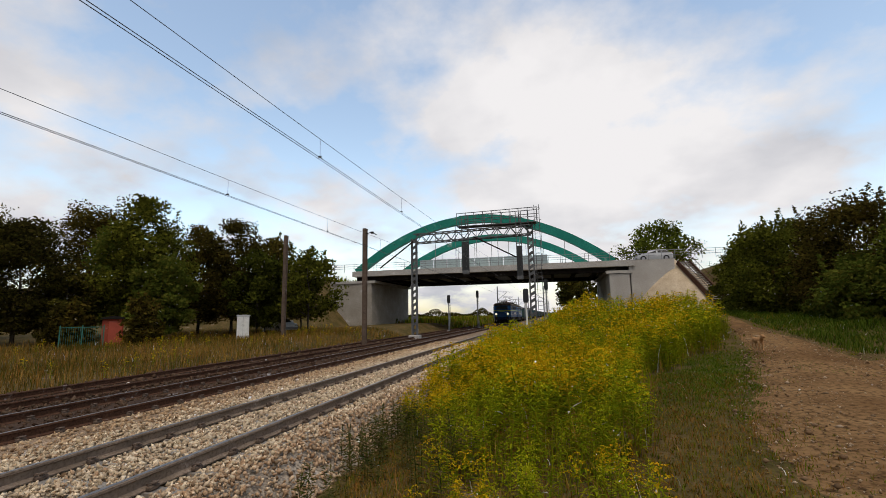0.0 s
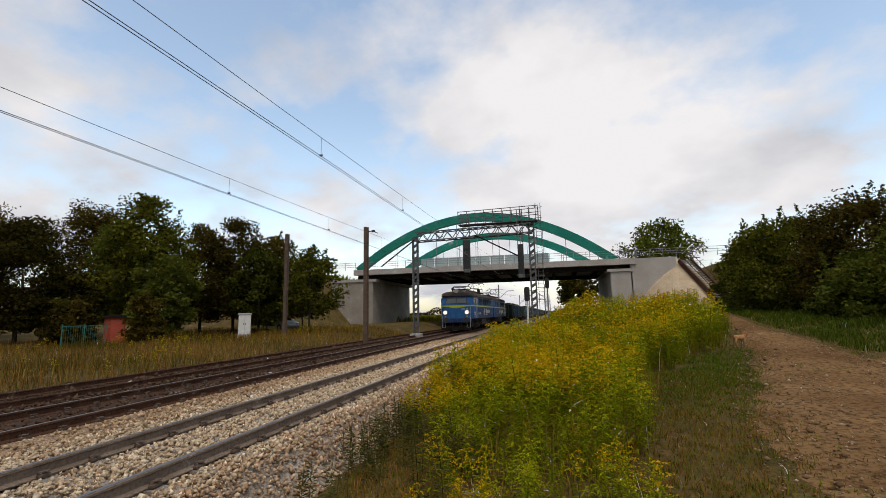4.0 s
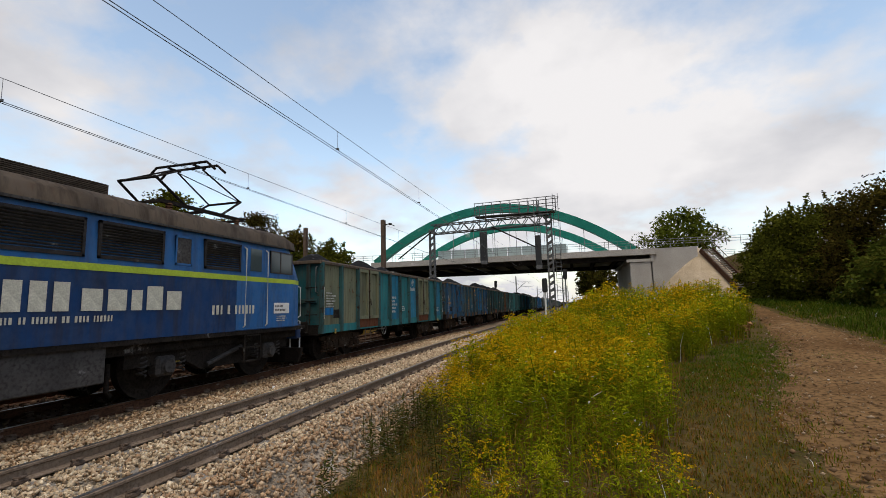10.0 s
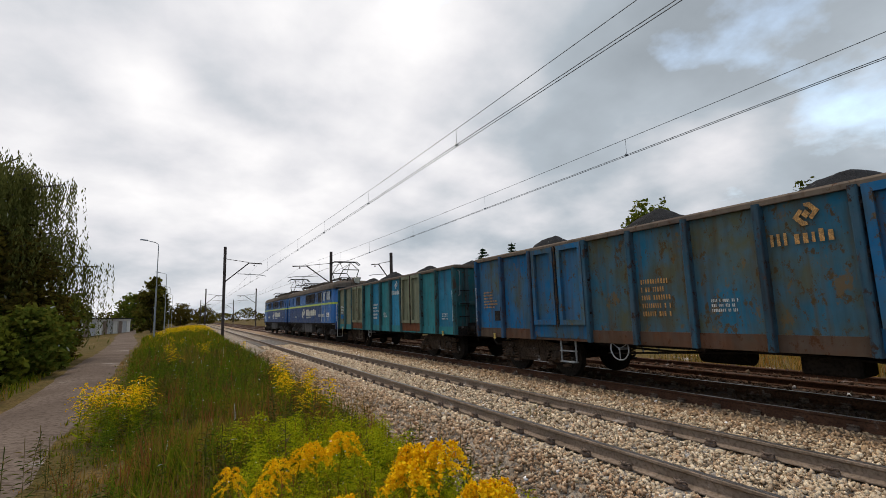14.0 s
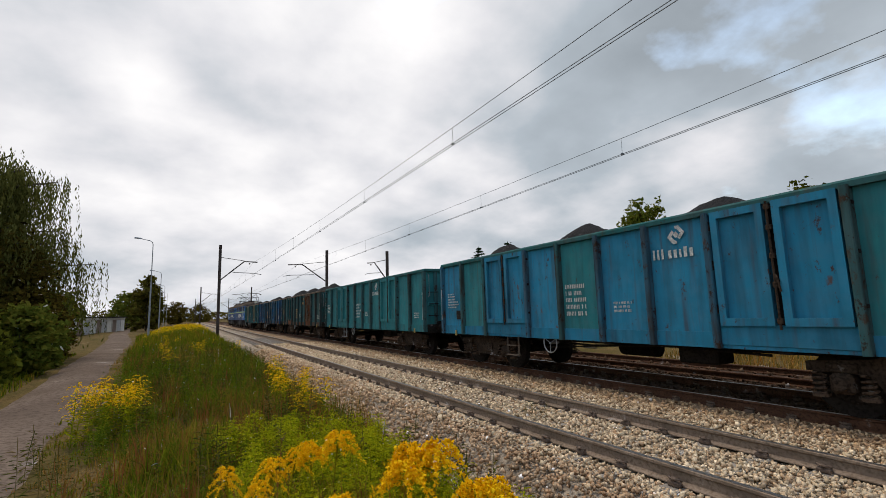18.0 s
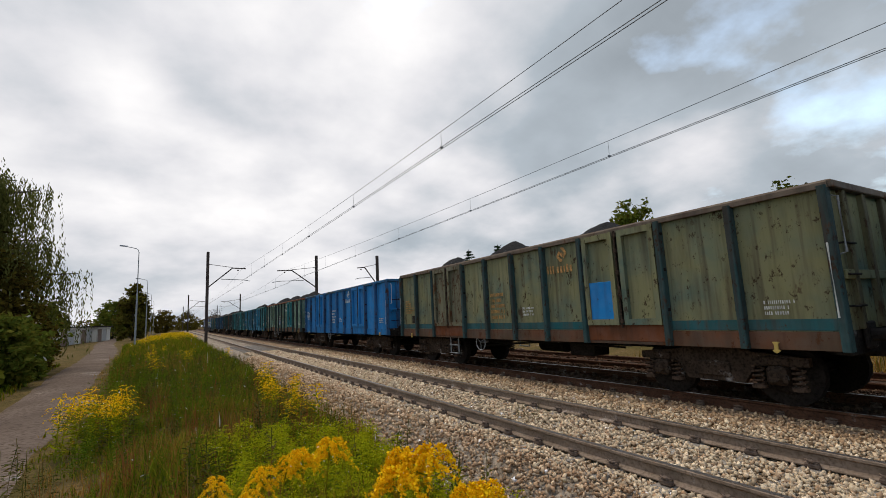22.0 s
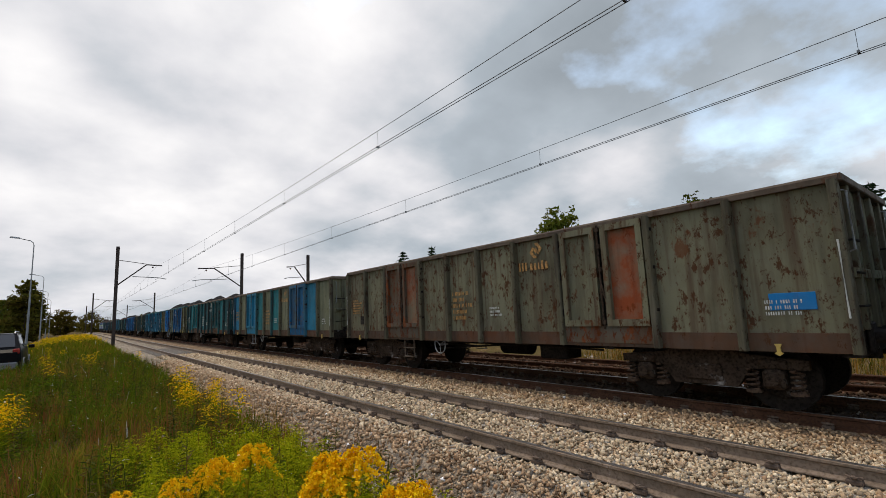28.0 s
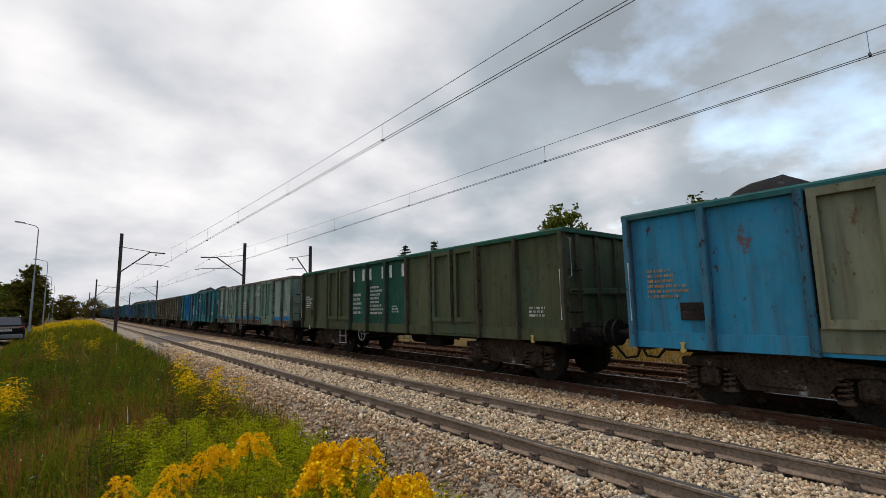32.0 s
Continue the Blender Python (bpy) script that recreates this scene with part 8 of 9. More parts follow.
def thicket_kind(seed, leaves, sprays):
    """A plant of one metre for the thickets: a leafy stem under a feathery upright plume."""
    rs = np.random.default_rng(seed)
    S, F = [], []
    bend = rs.uniform(-0.16, 0.16, 2)
    def axis(u):
        return np.array([bend[0] * u * u, bend[1] * u * u, u])
    for k in range(3):
        o = np.array([0.006, 0, 0])
        S.append(np.stack([axis(k / 3) - o, axis(k / 3) + o, axis((k + 1) / 3) + o, axis((k + 1) / 3) - o]))
    for k in range(leaves):
        u = 0.10 + 0.74 * (k / leaves) ** 0.85
        a = k * 2.4 + rs.uniform(-0.4, 0.4)
        b, L = axis(u), rs.uniform(0.12, 0.21) * (1.15 - 0.5 * u)
        d, sd = np.array([math.cos(a), math.sin(a), rs.uniform(-0.2, 0.75)]), np.array([-math.sin(a), math.cos(a), 0]) * rs.uniform(0.013, 0.021)
        S.append(np.stack([b, b + d * L * 0.45 + sd, b + d * L - [0, 0, 0.03], b + d * L * 0.45 - sd]))
    nb = max(5, sprays // 9)
    for k in range(nb):
        u = 0.62 + 0.37 * k / nb
        a = k * 2.4 + rs.uniform(-0.5, 0.5)
        L = (0.27 - 0.17 * k / nb) * rs.uniform(0.75, 1.25)
        c, s_ = math.cos(a), math.sin(a)
        for q in range(sprays // nb):
            t = (q + 0.6) / (sprays // nb)
            b = axis(u) + np.array([c * L * t, s_ * L * t, L * (0.75 * t - 0.75 * t * t)]) + rs.normal(size=3) * 0.008
            d = np.array([c, s_, 0.75 - 1.5 * t]) + rs.normal(size=3) * 0.35; d /= np.linalg.norm(d)
            sd = np.cross(d, rs.normal(size=3)); sd /= np.linalg.norm(sd) + 1e-6
            ln, w = rs.uniform(0.024, 0.046), rs.uniform(0.008, 0.014) * (1.2 - 0.5 * t)
            F.append(np.stack([b - d * ln * 0.5, b + sd * w, b + d * ln * 0.5, b - sd * w]))
    return np.array(S).reshape(-1, 4, 3), np.array(F).reshape(-1, 4, 3)


KINDS = [thicket_kind(300 + k, 30, 120) for k in range(8)]
KINDS_FAR = [(S[:, :, :] * [1, 1, 1], F[::2].mean(1, keepdims=True) + (F[::2] - F[::2].mean(1, keepdims=True)) * 1.8) for S, F in (thicket_kind(320 + k, 14, 44) for k in range(5))]


def thicket(name, P, hs, label, flower, seed, far=False):
    S, F = place_kinds(KINDS_FAR if far else KINDS, P, hs, np.random.default_rng(seed))
    t = thing(name, label, "wildflowers", kind="stuff")
    put_mesh("foliage", fast_mesh("foliage", S, np.arange(len(S)).reshape(-1, 4)), M_STEM, t, kind="stuff")
    put_mesh("blossom", fast_mesh("blossom", F, np.arange(len(F)).reshape(-1, 4)), flower, t, kind="stuff")


THICKET_LEAVES = []


# the thicket north of the viewer
def north_edge(x, y):
    right = np.interp(y, [4, 5.4, 8, 10.6, 12, 13.9, 17, 23, 30], [0.55, 0.75, 1.2, 1.8, 2.4, 3.5, 5.5, 7.0, 7.8])
    left = -2.6 + 0.25 * np.sin(y * 1.3)
    return (x > left + np.maximum(0, 8.5 - y) * 0.34) & (x < right + 0.22 * np.sin(y * 2.1))


P = scatter(6000, -3.2, 8.0, 3.3, 30, rng, lambda x, y: north_edge(x, y) & (rng.uniform(size=len(x)) < np.clip(1.5 - y / 26, 0.35, 1)))
wave = fnoise(P[:, 0] + 2.0, P[:, 1] * 0.8, 0.95)
hs = np.clip(0.62 + 0.09 * (P[:, 1] - 4.3), 0.5, 1.12) * (0.72 + 0.5 * wave) * rng.uniform(0.75, 1.25, len(P))
k = 0.62 * fnoise(P[:, 0], P[:, 1], 1.05) + 0.38 * fnoise(P[:, 0] * 1.3 + 4, P[:, 1] + 1, 2.4) + rng.uniform(-0.13, 0.13, len(P))
for near in (True, False):
    q = (P[:, 1] < 15) == near
    where = "beside the track" if near else "on the bank below the bridge"
    hi, mid = q & (k > 0.58), q & (k <= 0.58) & (k > 0.43)
    thicket("goldenrod_thicket", P[hi], hs[hi], "dense thicket of orange-yellow goldenrod " + where, M_FLOWER, 7, not near)
    thicket("goldenrod_thicket", P[mid], hs[mid] * 0.95, "green-yellow goldenrod coming into bloom " + where, M_FLOWER_G, 8, not near)
    low = q & (k <= 0.43)
    leafy = (P[low], hs[low] * 0.85, where)
    THICKET_LEAVES.append(leafy)
Q = scatter(12000, -3.0, 7.0, 5.0, 22, rng, lambda x, y: north_edge(x, y) & (rng.uniform(size=len(x)) < np.clip(9 / y, 0.3, 1)))
THICKET_GRASS = (Q, np.clip(0.25 + 0.045 * Q[:, 1], 0.3, 0.9))
# the southern verge: yellow bank far down, single plants nearer
P = scatter(2300, -2.4, 3.4, -95, -21, rng, lambda x, y: (x < 1.9 - (y + 21) * 0.045) & (x > -2.2) & (off_road(x, y) > 0.2) & (rng.uniform(size=len(x)) < np.clip((-y - 42) / 30, 0.012, 1)))
thicket("goldenrod_bank", P, rng.uniform(0.5, 0.85, len(P)), "bank of orange-yellow goldenrod along the road", M_FLOWER_O, 9, True)
P = np.concatenate([scatter(11, -2.1, -1.5, -9.8, -8.6, rng), scatter(20, 0.6, 1.5, -10.2, -8.8, rng), scatter(3, -2.1, -1.4, -7.4, -6.2, rng), scatter(10, -2.2, 1.5, -30, -10, rng)])
thicket("goldenrod_clump", P, rng.uniform(0.7, 1.0, len(P)), "clumps of orange-yellow goldenrod in the grass verge", M_FLOWER_O, 10)
P = scatter(500, -2.5, -0.4, -7.0, -2.2, rng, lambda x, y: (x + y * 0.12 < -0.6))
thicket("goldenrod_sprouts", P, rng.uniform(0.3, 0.62, len(P)) , "low green goldenrod sprouts beside the ballast", M_FLOWER_G, 12)


def weeds(name, P, hs, label, mat, seed):
    """Leafy plants with no bloom."""
    S, _ = place_kinds(KINDS, P, hs, np.random.default_rng(seed))
    put_mesh(name, fast_mesh(name, S, np.arange(len(S)).reshape(-1, 4)), mat, label=label, kind="stuff")["category"] = "weeds"


M_TURF = island_surface("trodden_turf", [(0.15, 0.062, 0.014), (0.21, 0.092, 0.022), (0.11, 0.092, 0.011), (0.26, 0.125, 0.032), (0.085, 0.11, 0.008), (0.15, 0.12, 0.014), (0.07, 0.10, 0.008)], 0.8, 0.25)
M_SORREL = island_surface("dry_red_stalks", [(0.19, 0.065, 0.02), (0.26, 0.10, 0.03), (0.13, 0.055, 0.016), (0.24, 0.14, 0.04)], 0.8, 0.25)
M_WEED_DK = island_surface("dark_weed_leaves", [(0.03, 0.045, 0.010), (0.07, 0.075, 0.016), (0.12, 0.085, 0.028), (0.045, 0.06, 0.013)], 0.7, 0.2)
for q, h, where in THICKET_LEAVES:
    weeds("thicket_weeds", q, h, "bright green leafy stems not yet in bloom " + where, M_STEM, 66)
M_VERGE_LEAF = island_surface("verge_leaves", [(0.035, 0.07, 0.006), (0.075, 0.13, 0.009), (0.13, 0.175, 0.013), (0.055, 0.095, 0.007), (0.16, 0.15, 0.014)], 0.65, 0.3)
P = scatter(3600, -2.6, 2.0, -30, -3.0, rng, lambda x, y: (off_road(x, y) > 0.1) & (fnoise(x, y, 1.3) + np.clip(-y / 60, 0, 0.3) > 0.42))
weeds("verge_weeds", P, rng.uniform(0.25, 0.5, len(P)) * np.clip(0.8 - P[:, 1] / 25, 0.9, 1.35), "leafy dark green weeds in the verge", M_VERGE_LEAF, 61)
P = scatter(800, -2.9, 1.7, -26, -3.0, rng, lambda x, y: (off_road(x, y) > 0.45) & (fnoise(x + 3, y, 0.9) > 0.42))
weeds("verge_weeds", P, rng.uniform(0.3, 0.78, len(P)), "dark brown-green weeds in the verge", M_WEED_DK, 62)
P = np.concatenate([scatter(110, -3.1, -1.9, 6.2, 9.5, rng), scatter(45, -2.9, -0.8, 4.4, 6.6, rng)])
weeds("verge_weeds", P, rng.uniform(0.35, 0.75, len(P)), "dark weeds at the foot of the ballast", M_WEED_DK, 63)
P = scatter(9, 1.0, 1.7, -8.2, -6.2, rng)
weeds("roadside_weeds", P, rng.uniform(0.45, 0.8, len(P)), "tall brown-green weeds at the road's edge", M_WEED_DK, 64)
P = np.stack([X1 + rng.normal(size=9) * 0.1 + 0.15, -5.9 + rng.normal(size=9) * 0.12, np.full(9, -0.16)], -1)
weeds("track_weeds", P, rng.uniform(0.14, 0.3, 9), "small weed between the rails of the near track", M_WEED_DK, 65)


# big flower heads close to the viewer
def near_goldenrod(x, y, h, big, seed):
    S, F = goldenrod_kind(seed, h, big, 3.6)
    t = thing("goldenrod", "goldenrod plant with a drooping orange-yellow plume", "flower", "goldenrod plants close by", m=pose(x, y, float(ground_z(x, y)) - 0.02))
    put_mesh("stem", fast_mesh("stem", S.reshape(-1, 3), np.arange(len(S) * 4).reshape(-1, 4)), M_STEM, t)
    put_mesh("plume", fast_mesh("plume", F.reshape(-1, 3), np.arange(len(F) * 4).reshape(-1, 4)), M_FLOWER_O, t)


for i, (x, y, h, big) in enumerate(((-1.06, -3.85, 0.88, 1.2), (-0.95, -3.95, 0.8, 1.0), (-1.45, -3.35, 0.85, 1.5), (-1.6, -3.2, 0.9, 1.5), (-1.35, -3.1, 0.78, 1.4), (-1.72, -2.6, 0.78, 1.4), (-1.85, -2.75, 0.72, 1.3), (-0.55, -3.75, 0.78, 0.95), (-0.32, -3.85, 0.76, 0.8), (-0.45, -3.55, 0.70, 0.8), (-0.9, -3.1, 0.68, 1.1), (-0.72, -3.9, 0.82, 0.75), (-0.3, -3.45, 0.6, 0.8), (-1.2, -2.9, 0.6, 0.9))):
    near_goldenrod(x, y, h, big * 0.95, 400 + i)


def grass_patch(name, P, h, w, mat, label, seed, bend=0.4):
    v, f = blades(P, h, w, np.random.default_rng(seed), bend)
    put_mesh(name, fast_mesh(name, v, f), mat, label=label, kind="stuff")["category"] = "grass"


def tufts(P, per, spread, rs):
    """Each point becomes a tuft of blades."""
    Q = np.repeat(P, per, 0)
    Q[:, :2] += rs.normal(size=(len(Q), 2)) * spread
    return Q


def verge(x, y):
    return (x > -2.75 + 0.2 * np.sin(y * 1.7)) & (off_road(x, y) > -0.7 * np.random.default_rng(3).uniform(size=np.shape(x)) ** 3) & (np.hypot(x, y) > 0.9)


grass_patch("thicket_grass", THICKET_GRASS[0], THICKET_GRASS[1], 0.0055, M_STEM, "tall bright green grass among the goldenrod", 33, 0.5)
Q = scatter(13000, 1.4, 6.6, 8.0, 17, rng, lambda x, y: (off_road(x, y) > -0.6) & ~north_edge(x, y) & (np.exp(-((x - 3.3 - 0.35 * (y - 12)) / 1.3) ** 2 - ((y - 12.3) / 3.0) ** 2) > rng.uniform(0, 0.8, len(x))))
grass_patch("verge_grass", tufts(Q, 7, 0.06, rng), np.repeat(rng.uniform(0.03, 0.09, len(Q)), 7), 0.006, M_LUSH, "patch of lush green grass beside the dirt road", 34, 0.7)
# southern verge
P = scatter(7500, -2.9, 3.2, -30, -1.2, rng, lambda x, y: verge(x, y) & (x < 2.6) & (rng.uniform(size=len(x)) < np.clip(14 / (-y + 3), 0.2, 1)))
hh = (0.10 + 0.42 * fnoise(P[:, 0], P[:, 1], 0.9) * sstep(0.2, 1.4, off_road(P[:, 0], P[:, 1]))) * rng.uniform(0.6, 1.5, len(P))
kk = fnoise(P[:, 0] + 5, P[:, 1], 0.6) + rng.uniform(-0.35, 0.35, len(P)) < 0.50
grass_patch("verge_grass", tufts(P[kk], 8, 0.045, rng), np.repeat(hh[kk], 8), 0.0075, M_GRASS, "long green grass of the verge", 21, 0.6)
grass_patch("verge_dry_grass", tufts(P[~kk], 6, 0.05, rng), np.repeat(hh[~kk] * 1.2, 6), 0.0045, M_DRY, "long dry grass stalks in the verge", 22, 0.45)
P = scatter(9000, 3.2, 7.5, -34, -9, rng, lambda x, y: (off_road(x, y) > 0.02) & (x > 2))
grass_patch("verge_grass", P, 0.22, 0.012, M_GRASS, "short grass between the road and the hedge", 32)
P = scatter(16000, -2.4, 6, -70, -28, rng, lambda x, y: (off_road(x, y) > 0) & (x < 4.0))
grass_patch("verge_grass", P, 0.5, 0.02, M_GRASS, "long green grass of the far verge", 23)
# northern side: low grass by the road and under the thicket
P = scatter(11000, -3.0, 12, 2.2, 26, rng, lambda x, y: verge(x, y) & (x > -2.9 + np.maximum(0, 5.0 - y) * 0.2) & (rng.uniform(size=len(x)) < np.clip(10 / (y + 2), 0.2, 1)))
near = north_edge(P[:, 0], P[:, 1])
lush = np.maximum(fnoise(P[:, 0] * 1.2, P[:, 1] + 2, 0.7), 1.1 * np.exp(-((P[:, 0] - 3.4) / 1.3) ** 2 - ((P[:, 1] - 12.5) / 2.6) ** 2))
hh = np.where(near, 0.45, 0.05 + 0.20 * lush ** 2) * np.clip(0.4 + P[:, 1] * 0.09, 0.4, 1.0) * rng.uniform(0.6, 1.4, len(P))
kk = (lush + rng.uniform(-0.3, 0.3, len(P)) > 0.42) | ((P[:, 1] > 9) & ~near)
left = (P[:, 0] < 0.3) & (P[:, 1] < 5.5)
low_turf = ~near & (P[:, 1] < 9.5)
kk &= ~(low_turf & (rng.uniform(size=len(P)) < 0.75))
hh = np.where(low_turf | (~near & (P[:, 1] < 17)), np.minimum(hh, 0.09), hh)
kk &= ~(left & (rng.uniform(size=len(P)) < 0.7))
hh = np.where(left, 0.14, hh)
grass_patch("verge_grass", tufts(P[kk], 7, 0.05, rng), np.repeat(hh[kk], 7), 0.007, M_GRASS, "short green grass by the dirt road", 24, 0.6)
grass_patch("verge_dry_grass", tufts(P[~kk], 5, 0.06, rng), np.repeat(hh[~kk], 5), 0.005, M_DRY, "short brown grass by the dirt road", 25, 0.6)
P = scatter(16000, -2.9, 5.0, 2.4, 12, rng, lambda x, y: (off_road(x, y) > -np.where(y < 8.5, 1.9 * fnoise(x, y, 1.9), 0.5) * rng.uniform(size=len(x))) & ~(north_edge(x, y) & (y > 6.5)) & (x > -2.7 + 0.1 * np.sin(y * 5)) & (rng.uniform(size=len(x)) < np.clip(7 / y, 0.3, 1)))
grass_patch("trodden_turf", tufts(P, 5, 0.05, rng), np.repeat(rng.uniform(0.03, 0.13, len(P)), 5), 0.0045, M_TURF, "low trodden brown and olive grass beside the thicket", 35, 0.9)
P = scatter(700, -2.5, 2.0, -22, -2.6, rng, lambda x, y: (off_road(x, y) > 0.15) & (fnoise(x + 1, y + 4, 0.8) > 0.5))
grass_patch("dry_red_stalks", tufts(P, 9, 0.05, rng), np.repeat(rng.uniform(0.3, 0.75, len(P)), 9), 0.005, M_SORREL, "rust-red dry stalks in the verge", 36, 0.35)
P = scatter(500, 5.4, 6.5, 11.7, 13.7, rng, lambda x, y: np.hypot((x - 5.95) / 0.5, (y - 12.7) / 0.9) < 0.7 + 0.5 * fnoise(x, y, 5))
grass_patch("road_grass", tufts(P, 7, 0.04, rng), np.repeat(rng.uniform(0.04, 0.12, len(P)), 7), 0.006, M_LUSH, "island of low green grass in the dirt road", 37, 0.8)
P = scatter(9000, 0.2, 10, 2.5, 17, rng, lambda x, y: (off_road(x, y) < 0.5) & (off_road(x, y) > -1.9) & (fnoise(x * 1.3, y, 1.7) + rng.uniform(-0.22, 0.22, len(x)) > 0.74))
grass_patch("road_grass", tufts(P, 6, 0.04, rng), np.repeat(rng.uniform(0.03, 0.11, len(P)), 6), 0.006, M_GRASS, "tufts of low grass on the edges of the dirt road", 31, 0.8)
P = scatter(85000, 6.5, 24, 14, 36, rng, lambda x, y: off_road(x, y, 0.15) > 0)
grass_patch("bank_grass", P, (0.10 + 0.28 * fnoise(P[:, 0], P[:, 1], 1.6)), 0.010, M_BANK, "rank dark green grass below the bushes", 26, 0.9)
# western field
P = scatter(70000, -40, -14.6, -12, 46, rng, lambda x, y: (x < -14.7 - 0.3 * np.sin(y)) & (rng.uniform(size=len(x)) < np.clip(1.15 - np.abs(x + 15) / 30, 0.15, 1)))
kk = fnoise(P[:, 0], P[:, 1], 0.35) + rng.uniform(-0.45, 0.45, len(P)) < 0.5
grass_patch("field_grass", P[kk], 0.40, 0.011, M_FIELD, "tall olive-green grass of the field beyond the tracks", 27)
grass_patch("field_dry_grass", P[~kk], 0.5, 0.010, M_DRY, "tall ochre grass of the field beyond the tracks", 28)
P = scatter(420, -31, -15.2, -2, 40, rng, lambda x, y: fnoise(x, y, 0.5) > 0.5)
thicket("goldenrod_field", P, rng.uniform(0.6, 0.95, len(P)), "scattered goldenrod in the dry field", M_FLOWER, 13, True)
P = scatter(30000, -60, -10, 70, 260, rng, lambda x, y: (x < -12.6))
grass_patch("field_grass", P, 0.9, 0.08, M_GRASS, "far field of green and yellow grass", 29)
P = scatter(9000, -0.9, 6.5, 60, 200, rng)
grass_patch("field_grass", P, 0.9, 0.08, M_GRASS, "far field grass beyond the bridge", 30)


# ---- ballast stones, last: they are many ----
M_STONE = island_surface("ballast_stone", [(0.38, 0.28, 0.175), (0.57, 0.455, 0.31), (0.14, 0.088, 0.05), (0.76, 0.62, 0.435), (0.35, 0.225, 0.135), (0.50, 0.40, 0.27)], 0.9)
M_STONE_R = island_surface("rusty_ballast_stone", [(0.34, 0.224, 0.126), (0.454, 0.31, 0.184), (0.176, 0.103, 0.0581), (0.529, 0.391, 0.242), (0.378, 0.241, 0.136)], 0.9)


def stones(name, n, x0, x1, y_half, top, mat, label, seed, size=0.023, lim=(-99, 99)):
    rs = np.random.default_rng(seed)
    x = rs.uniform(x0, x1, n)
    y = np.sign(rs.uniform(-1, 1, n)) * y_half * rs.uniform(0, 1, n) ** 1.8
    z = np.full(n, top)
    edge = np.minimum(x - (x0 + 0.75), (x1 - 0.75) - x)
    z = np.where(edge < 0, top + edge * 0.64, z) + rs.uniform(-0.012, 0.022, n)
    keep = (x > lim[0] + rs.normal(size=n) * 0.15) & (x < lim[1] + rs.normal(size=n) * 0.15)
    for xc in (X1, X2):
        for s in (-1, 1):
            d = np.abs(x - xc - s * GAUGE)
            keep &= d > 0.085
            z -= 0.04 * np.exp(-(d / 0.2) ** 2)
    x, y, z = x[keep], y[keep], z[keep]
    n = len(x)
    s = size * rs.uniform(0.55, 1.45, (n, 1, 1)) * (1 + np.abs(y)[:, None, None] / 22)
    octa = np.array([(1, 0, 0), (-1, 0, 0), (0, 1, 0), (0, -1, 0), (0, 0, 1), (0, 0, -1)], float)[None] * 1.45
    v = (octa * rs.uniform(0.6, 1.15, (n, 6, 1)) + rs.uniform(-0.4, 0.4, (n, 6, 3))) * np.array([1.1, 1.0, 0.75]) * s
    q = rs.normal(size=(n, 4)); q /= np.linalg.norm(q, axis=1, keepdims=True)
    w, a, b, c = q.T
    R = np.stack([1 - 2 * (b * b + c * c), 2 * (a * b - c * w), 2 * (a * c + b * w), 2 * (a * b + c * w), 1 - 2 * (a * a + c * c), 2 * (b * c - a * w), 2 * (a * c - b * w), 2 * (b * c + a * w), 1 - 2 * (a * a + b * b)], -1).reshape(n, 3, 3)
    v = np.einsum("nij,nkj->nki", R, v) + np.stack([x, y, z], -1)[:, None]
    f = np.array([(0, 2, 4), (2, 1, 4), (1, 3, 4), (3, 0, 4), (2, 0, 5), (1, 2, 5), (3, 1, 5), (0, 3, 5)])[None] + (np.arange(n) * 6)[:, None, None]
    put_mesh(name, fast_mesh(name, v.reshape(-1, 3), f.reshape(-1, 3)), mat, label=label, kind="stuff")["category"] = "ballast"


# rusty stone tones, darkened for the shadow below the wagons
M_STONE_S = island_surface("siding_stone", [(0.06, 0.036, 0.023), (0.10, 0.062, 0.04), (0.035, 0.02, 0.013), (0.13, 0.09, 0.06)], 0.9)
M_STONE_B = island_surface("brown_ballast_stone", [(0.34, 0.215, 0.125), (0.49, 0.335, 0.205), (0.16, 0.095, 0.054), (0.63, 0.475, 0.315), (0.31, 0.185, 0.105), (0.41, 0.28, 0.175)], 0.9)
stones("ballast_stones", 125000, -7.75, -2.7, 30, -0.165, M_STONE, "light grey and tan crushed stones of the near track", 41, 0.0175, (-7.0, -3.75))
stones("ballast_stones", 85000, -7.75, -2.7, 26, -0.17, M_STONE_B, "brown-grey crushed stones on the shoulder of the near track", 44, 0.0165, (-3.9, 0))
stones("ballast_stones", 42000, -11.35, -5.85, 30, -0.15, M_STONE_R, "tan rust-stained gravel of the busy track", 42, 0.018, (-8.0, 0))
stones("ballast_stones", 16000, -11.35, -5.85, 30, -0.145, M_STONE_S, "rusty gravel between the rails of the busy track, coloured darker for the shadow under the train", 45, 0.022, (-99, -7.9))
stones("ballast_stones", 7000, -14.95, -9.75, 36, -0.29, M_STONE_S, "rusty crushed stones of the siding", 43, 0.035)


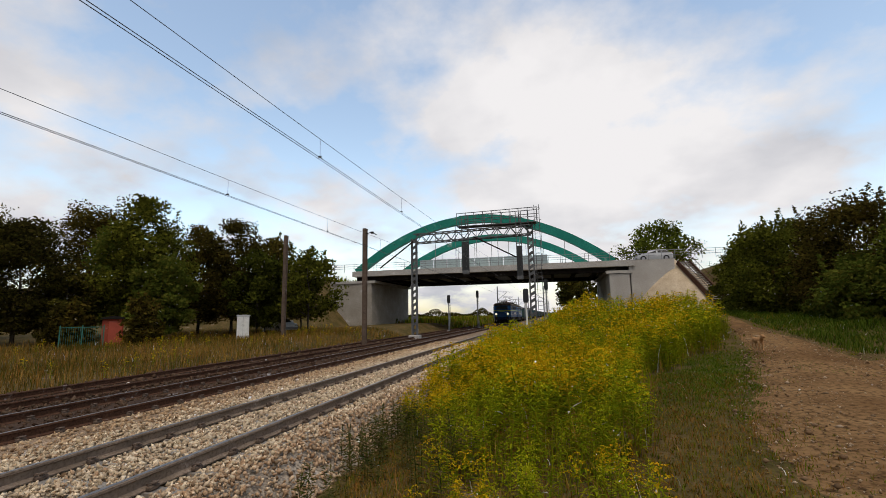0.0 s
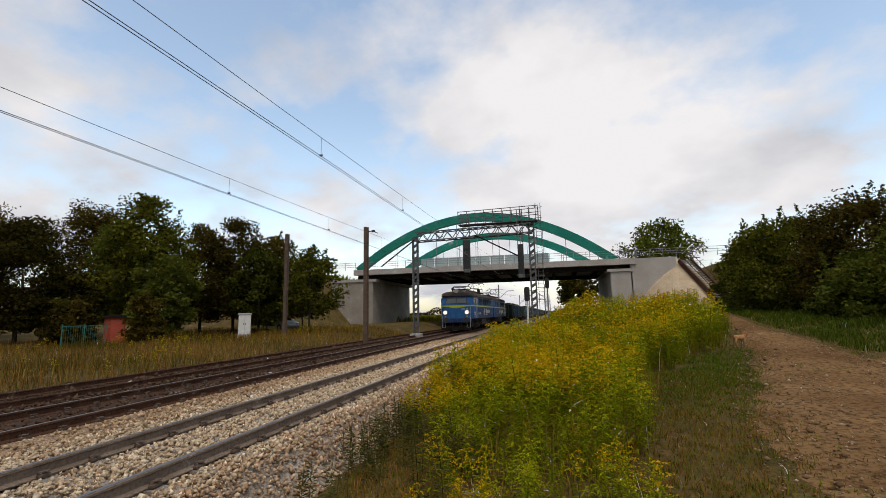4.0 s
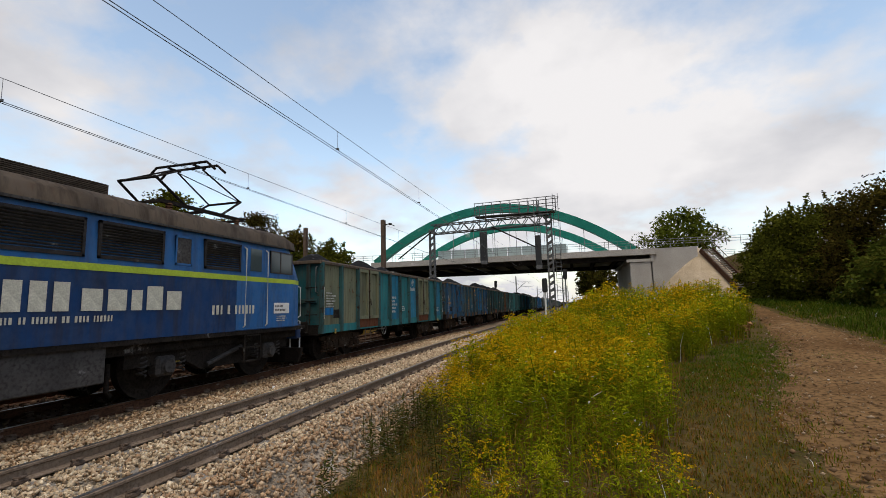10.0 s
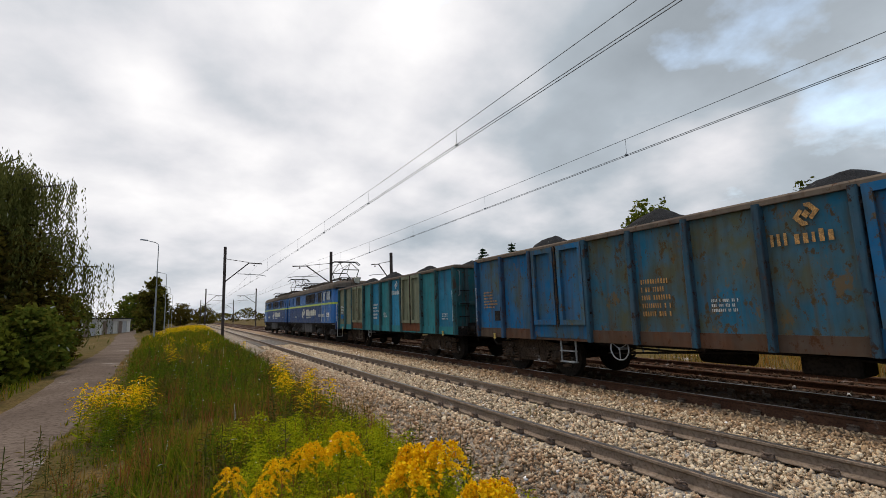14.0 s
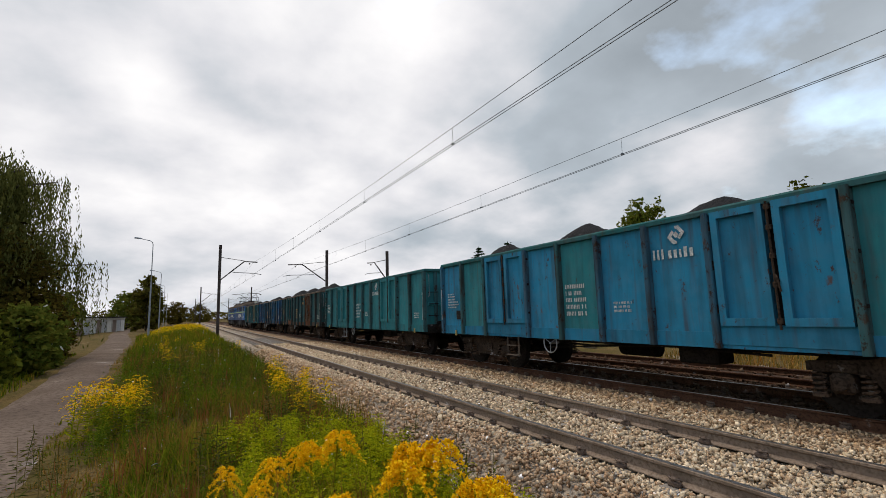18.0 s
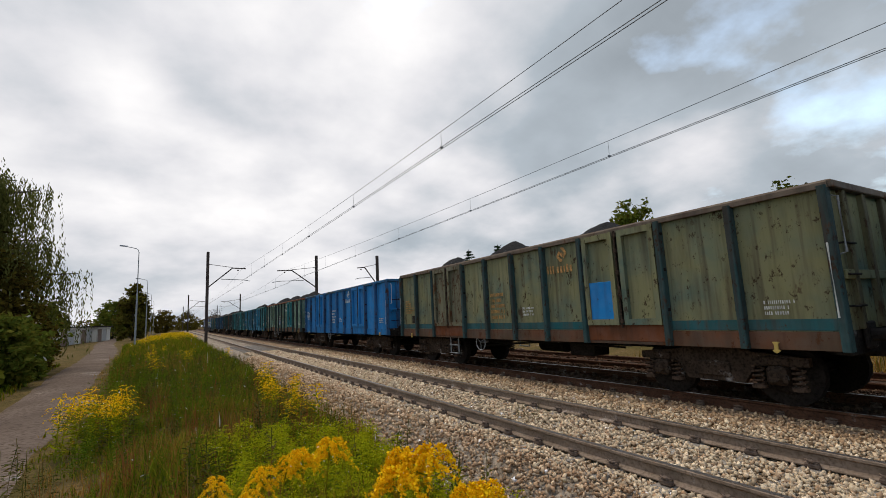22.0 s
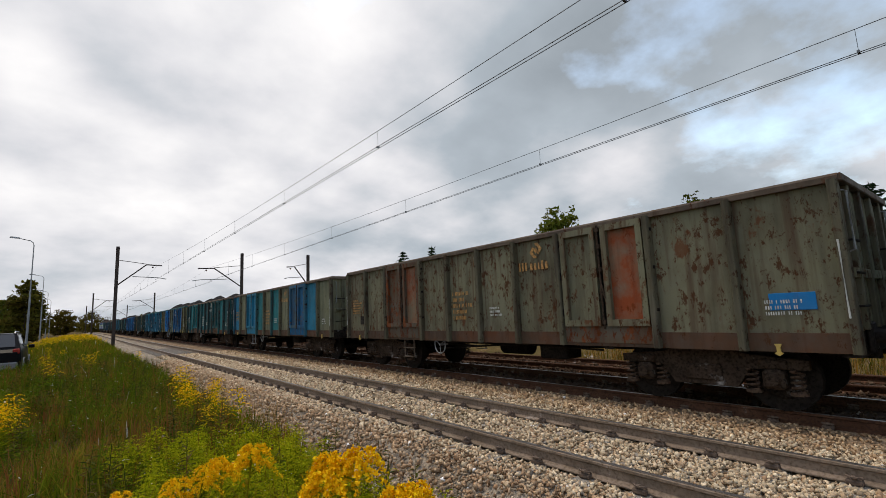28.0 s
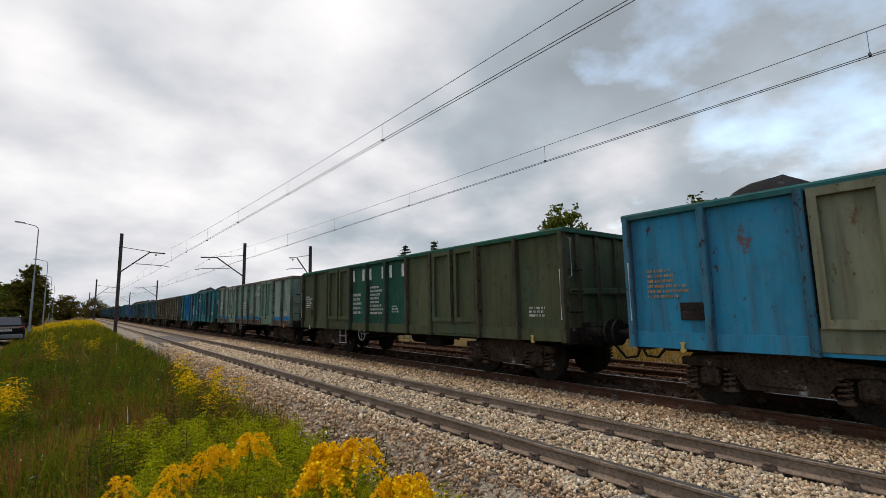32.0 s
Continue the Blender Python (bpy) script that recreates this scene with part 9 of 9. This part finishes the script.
M_PEBBLE = island_surface("road_pebble", [(0.16, 0.095, 0.05), (0.24, 0.155, 0.088), (0.085, 0.05, 0.026), (0.40, 0.30, 0.20), (0.13, 0.075, 0.04)], 0.9)


def pebbles():
    """Loose stones on the dirt road."""
    rs = np.random.default_rng(51)
    P = scatter(22000, 0.6, 14, 2, 20, rs, lambda x, y: off_road(x, y) < 0.0)
    n = len(P)
    c = P + np.array([0, 0, 0.075])
    s = rs.uniform(0.006, 0.022, (n, 1, 1)) * (1 + (rs.uniform(size=(n, 1, 1)) > 0.96) * 1.8)
    o = np.array([(1, 0, 0), (0, 1, 0), (-1, 0, 0), (0, -1, 0), (0.2, 0.1, 0.7), (0.1, 0, -0.7)], float)[None] * rs.uniform(0.6, 1.3, (n, 6, 3)) * s + c[:, None]
    t = np.array([(0, 1, 4), (1, 2, 4), (2, 3, 4), (3, 0, 4), (1, 0, 5), (2, 1, 5), (3, 2, 5), (0, 3, 5)])[None] + (np.arange(n) * 6)[:, None, None]
    put_mesh("road_pebbles", fast_mesh("road_pebbles", o.reshape(-1, 3), t.reshape(-1, 3)), M_PEBBLE, label="loose pebbles on the dirt road", kind="stuff")["category"] = "stones"


pebbles()


def motions():
    for ob, at in MOVING:
        walk(ob, [(t, pose(X2, y + at, 0)) for t, y in TRAIN])
    walk(LA, [(t, pose(X2, y + LA_AT, 0)) for t, y in TRAIN])
    walk(LB, [(t, pose(X2, y + LB_AT, 0, 0, 0, 180)) for t, y in TRAIN])
    walk(SUV, [(t, pose(x, y, float(ground_z(x, y)) + 0.05, 0, 0, -a)) for t, x, y, a in SUV_ROWS])
    walk(LORRY, [(t, pose(x, 66.0, 8.06 if x > -27 else float(ground_z(x, 66.0)) + 0.03, 0, 0, -90)) for t, x in LORRY_ROWS])
    walk(PALE_CAR, [(t, pose(x, 64.0, 8.06 if x > -27 else float(ground_z(x, 64.0)) + 0.03, 0, 0, -90)) for t, x in PALE_ROWS])
    walk(BIRD, [(t, pose(x, y, z, 0, 0, 80)) for t, x, y, z in BIRD_ROWS])
    walk(DOG, [(t, pose(x, y, DOG_Z, 0, 0, a)) for t, x, y, a in DOG_ROWS])


motions()
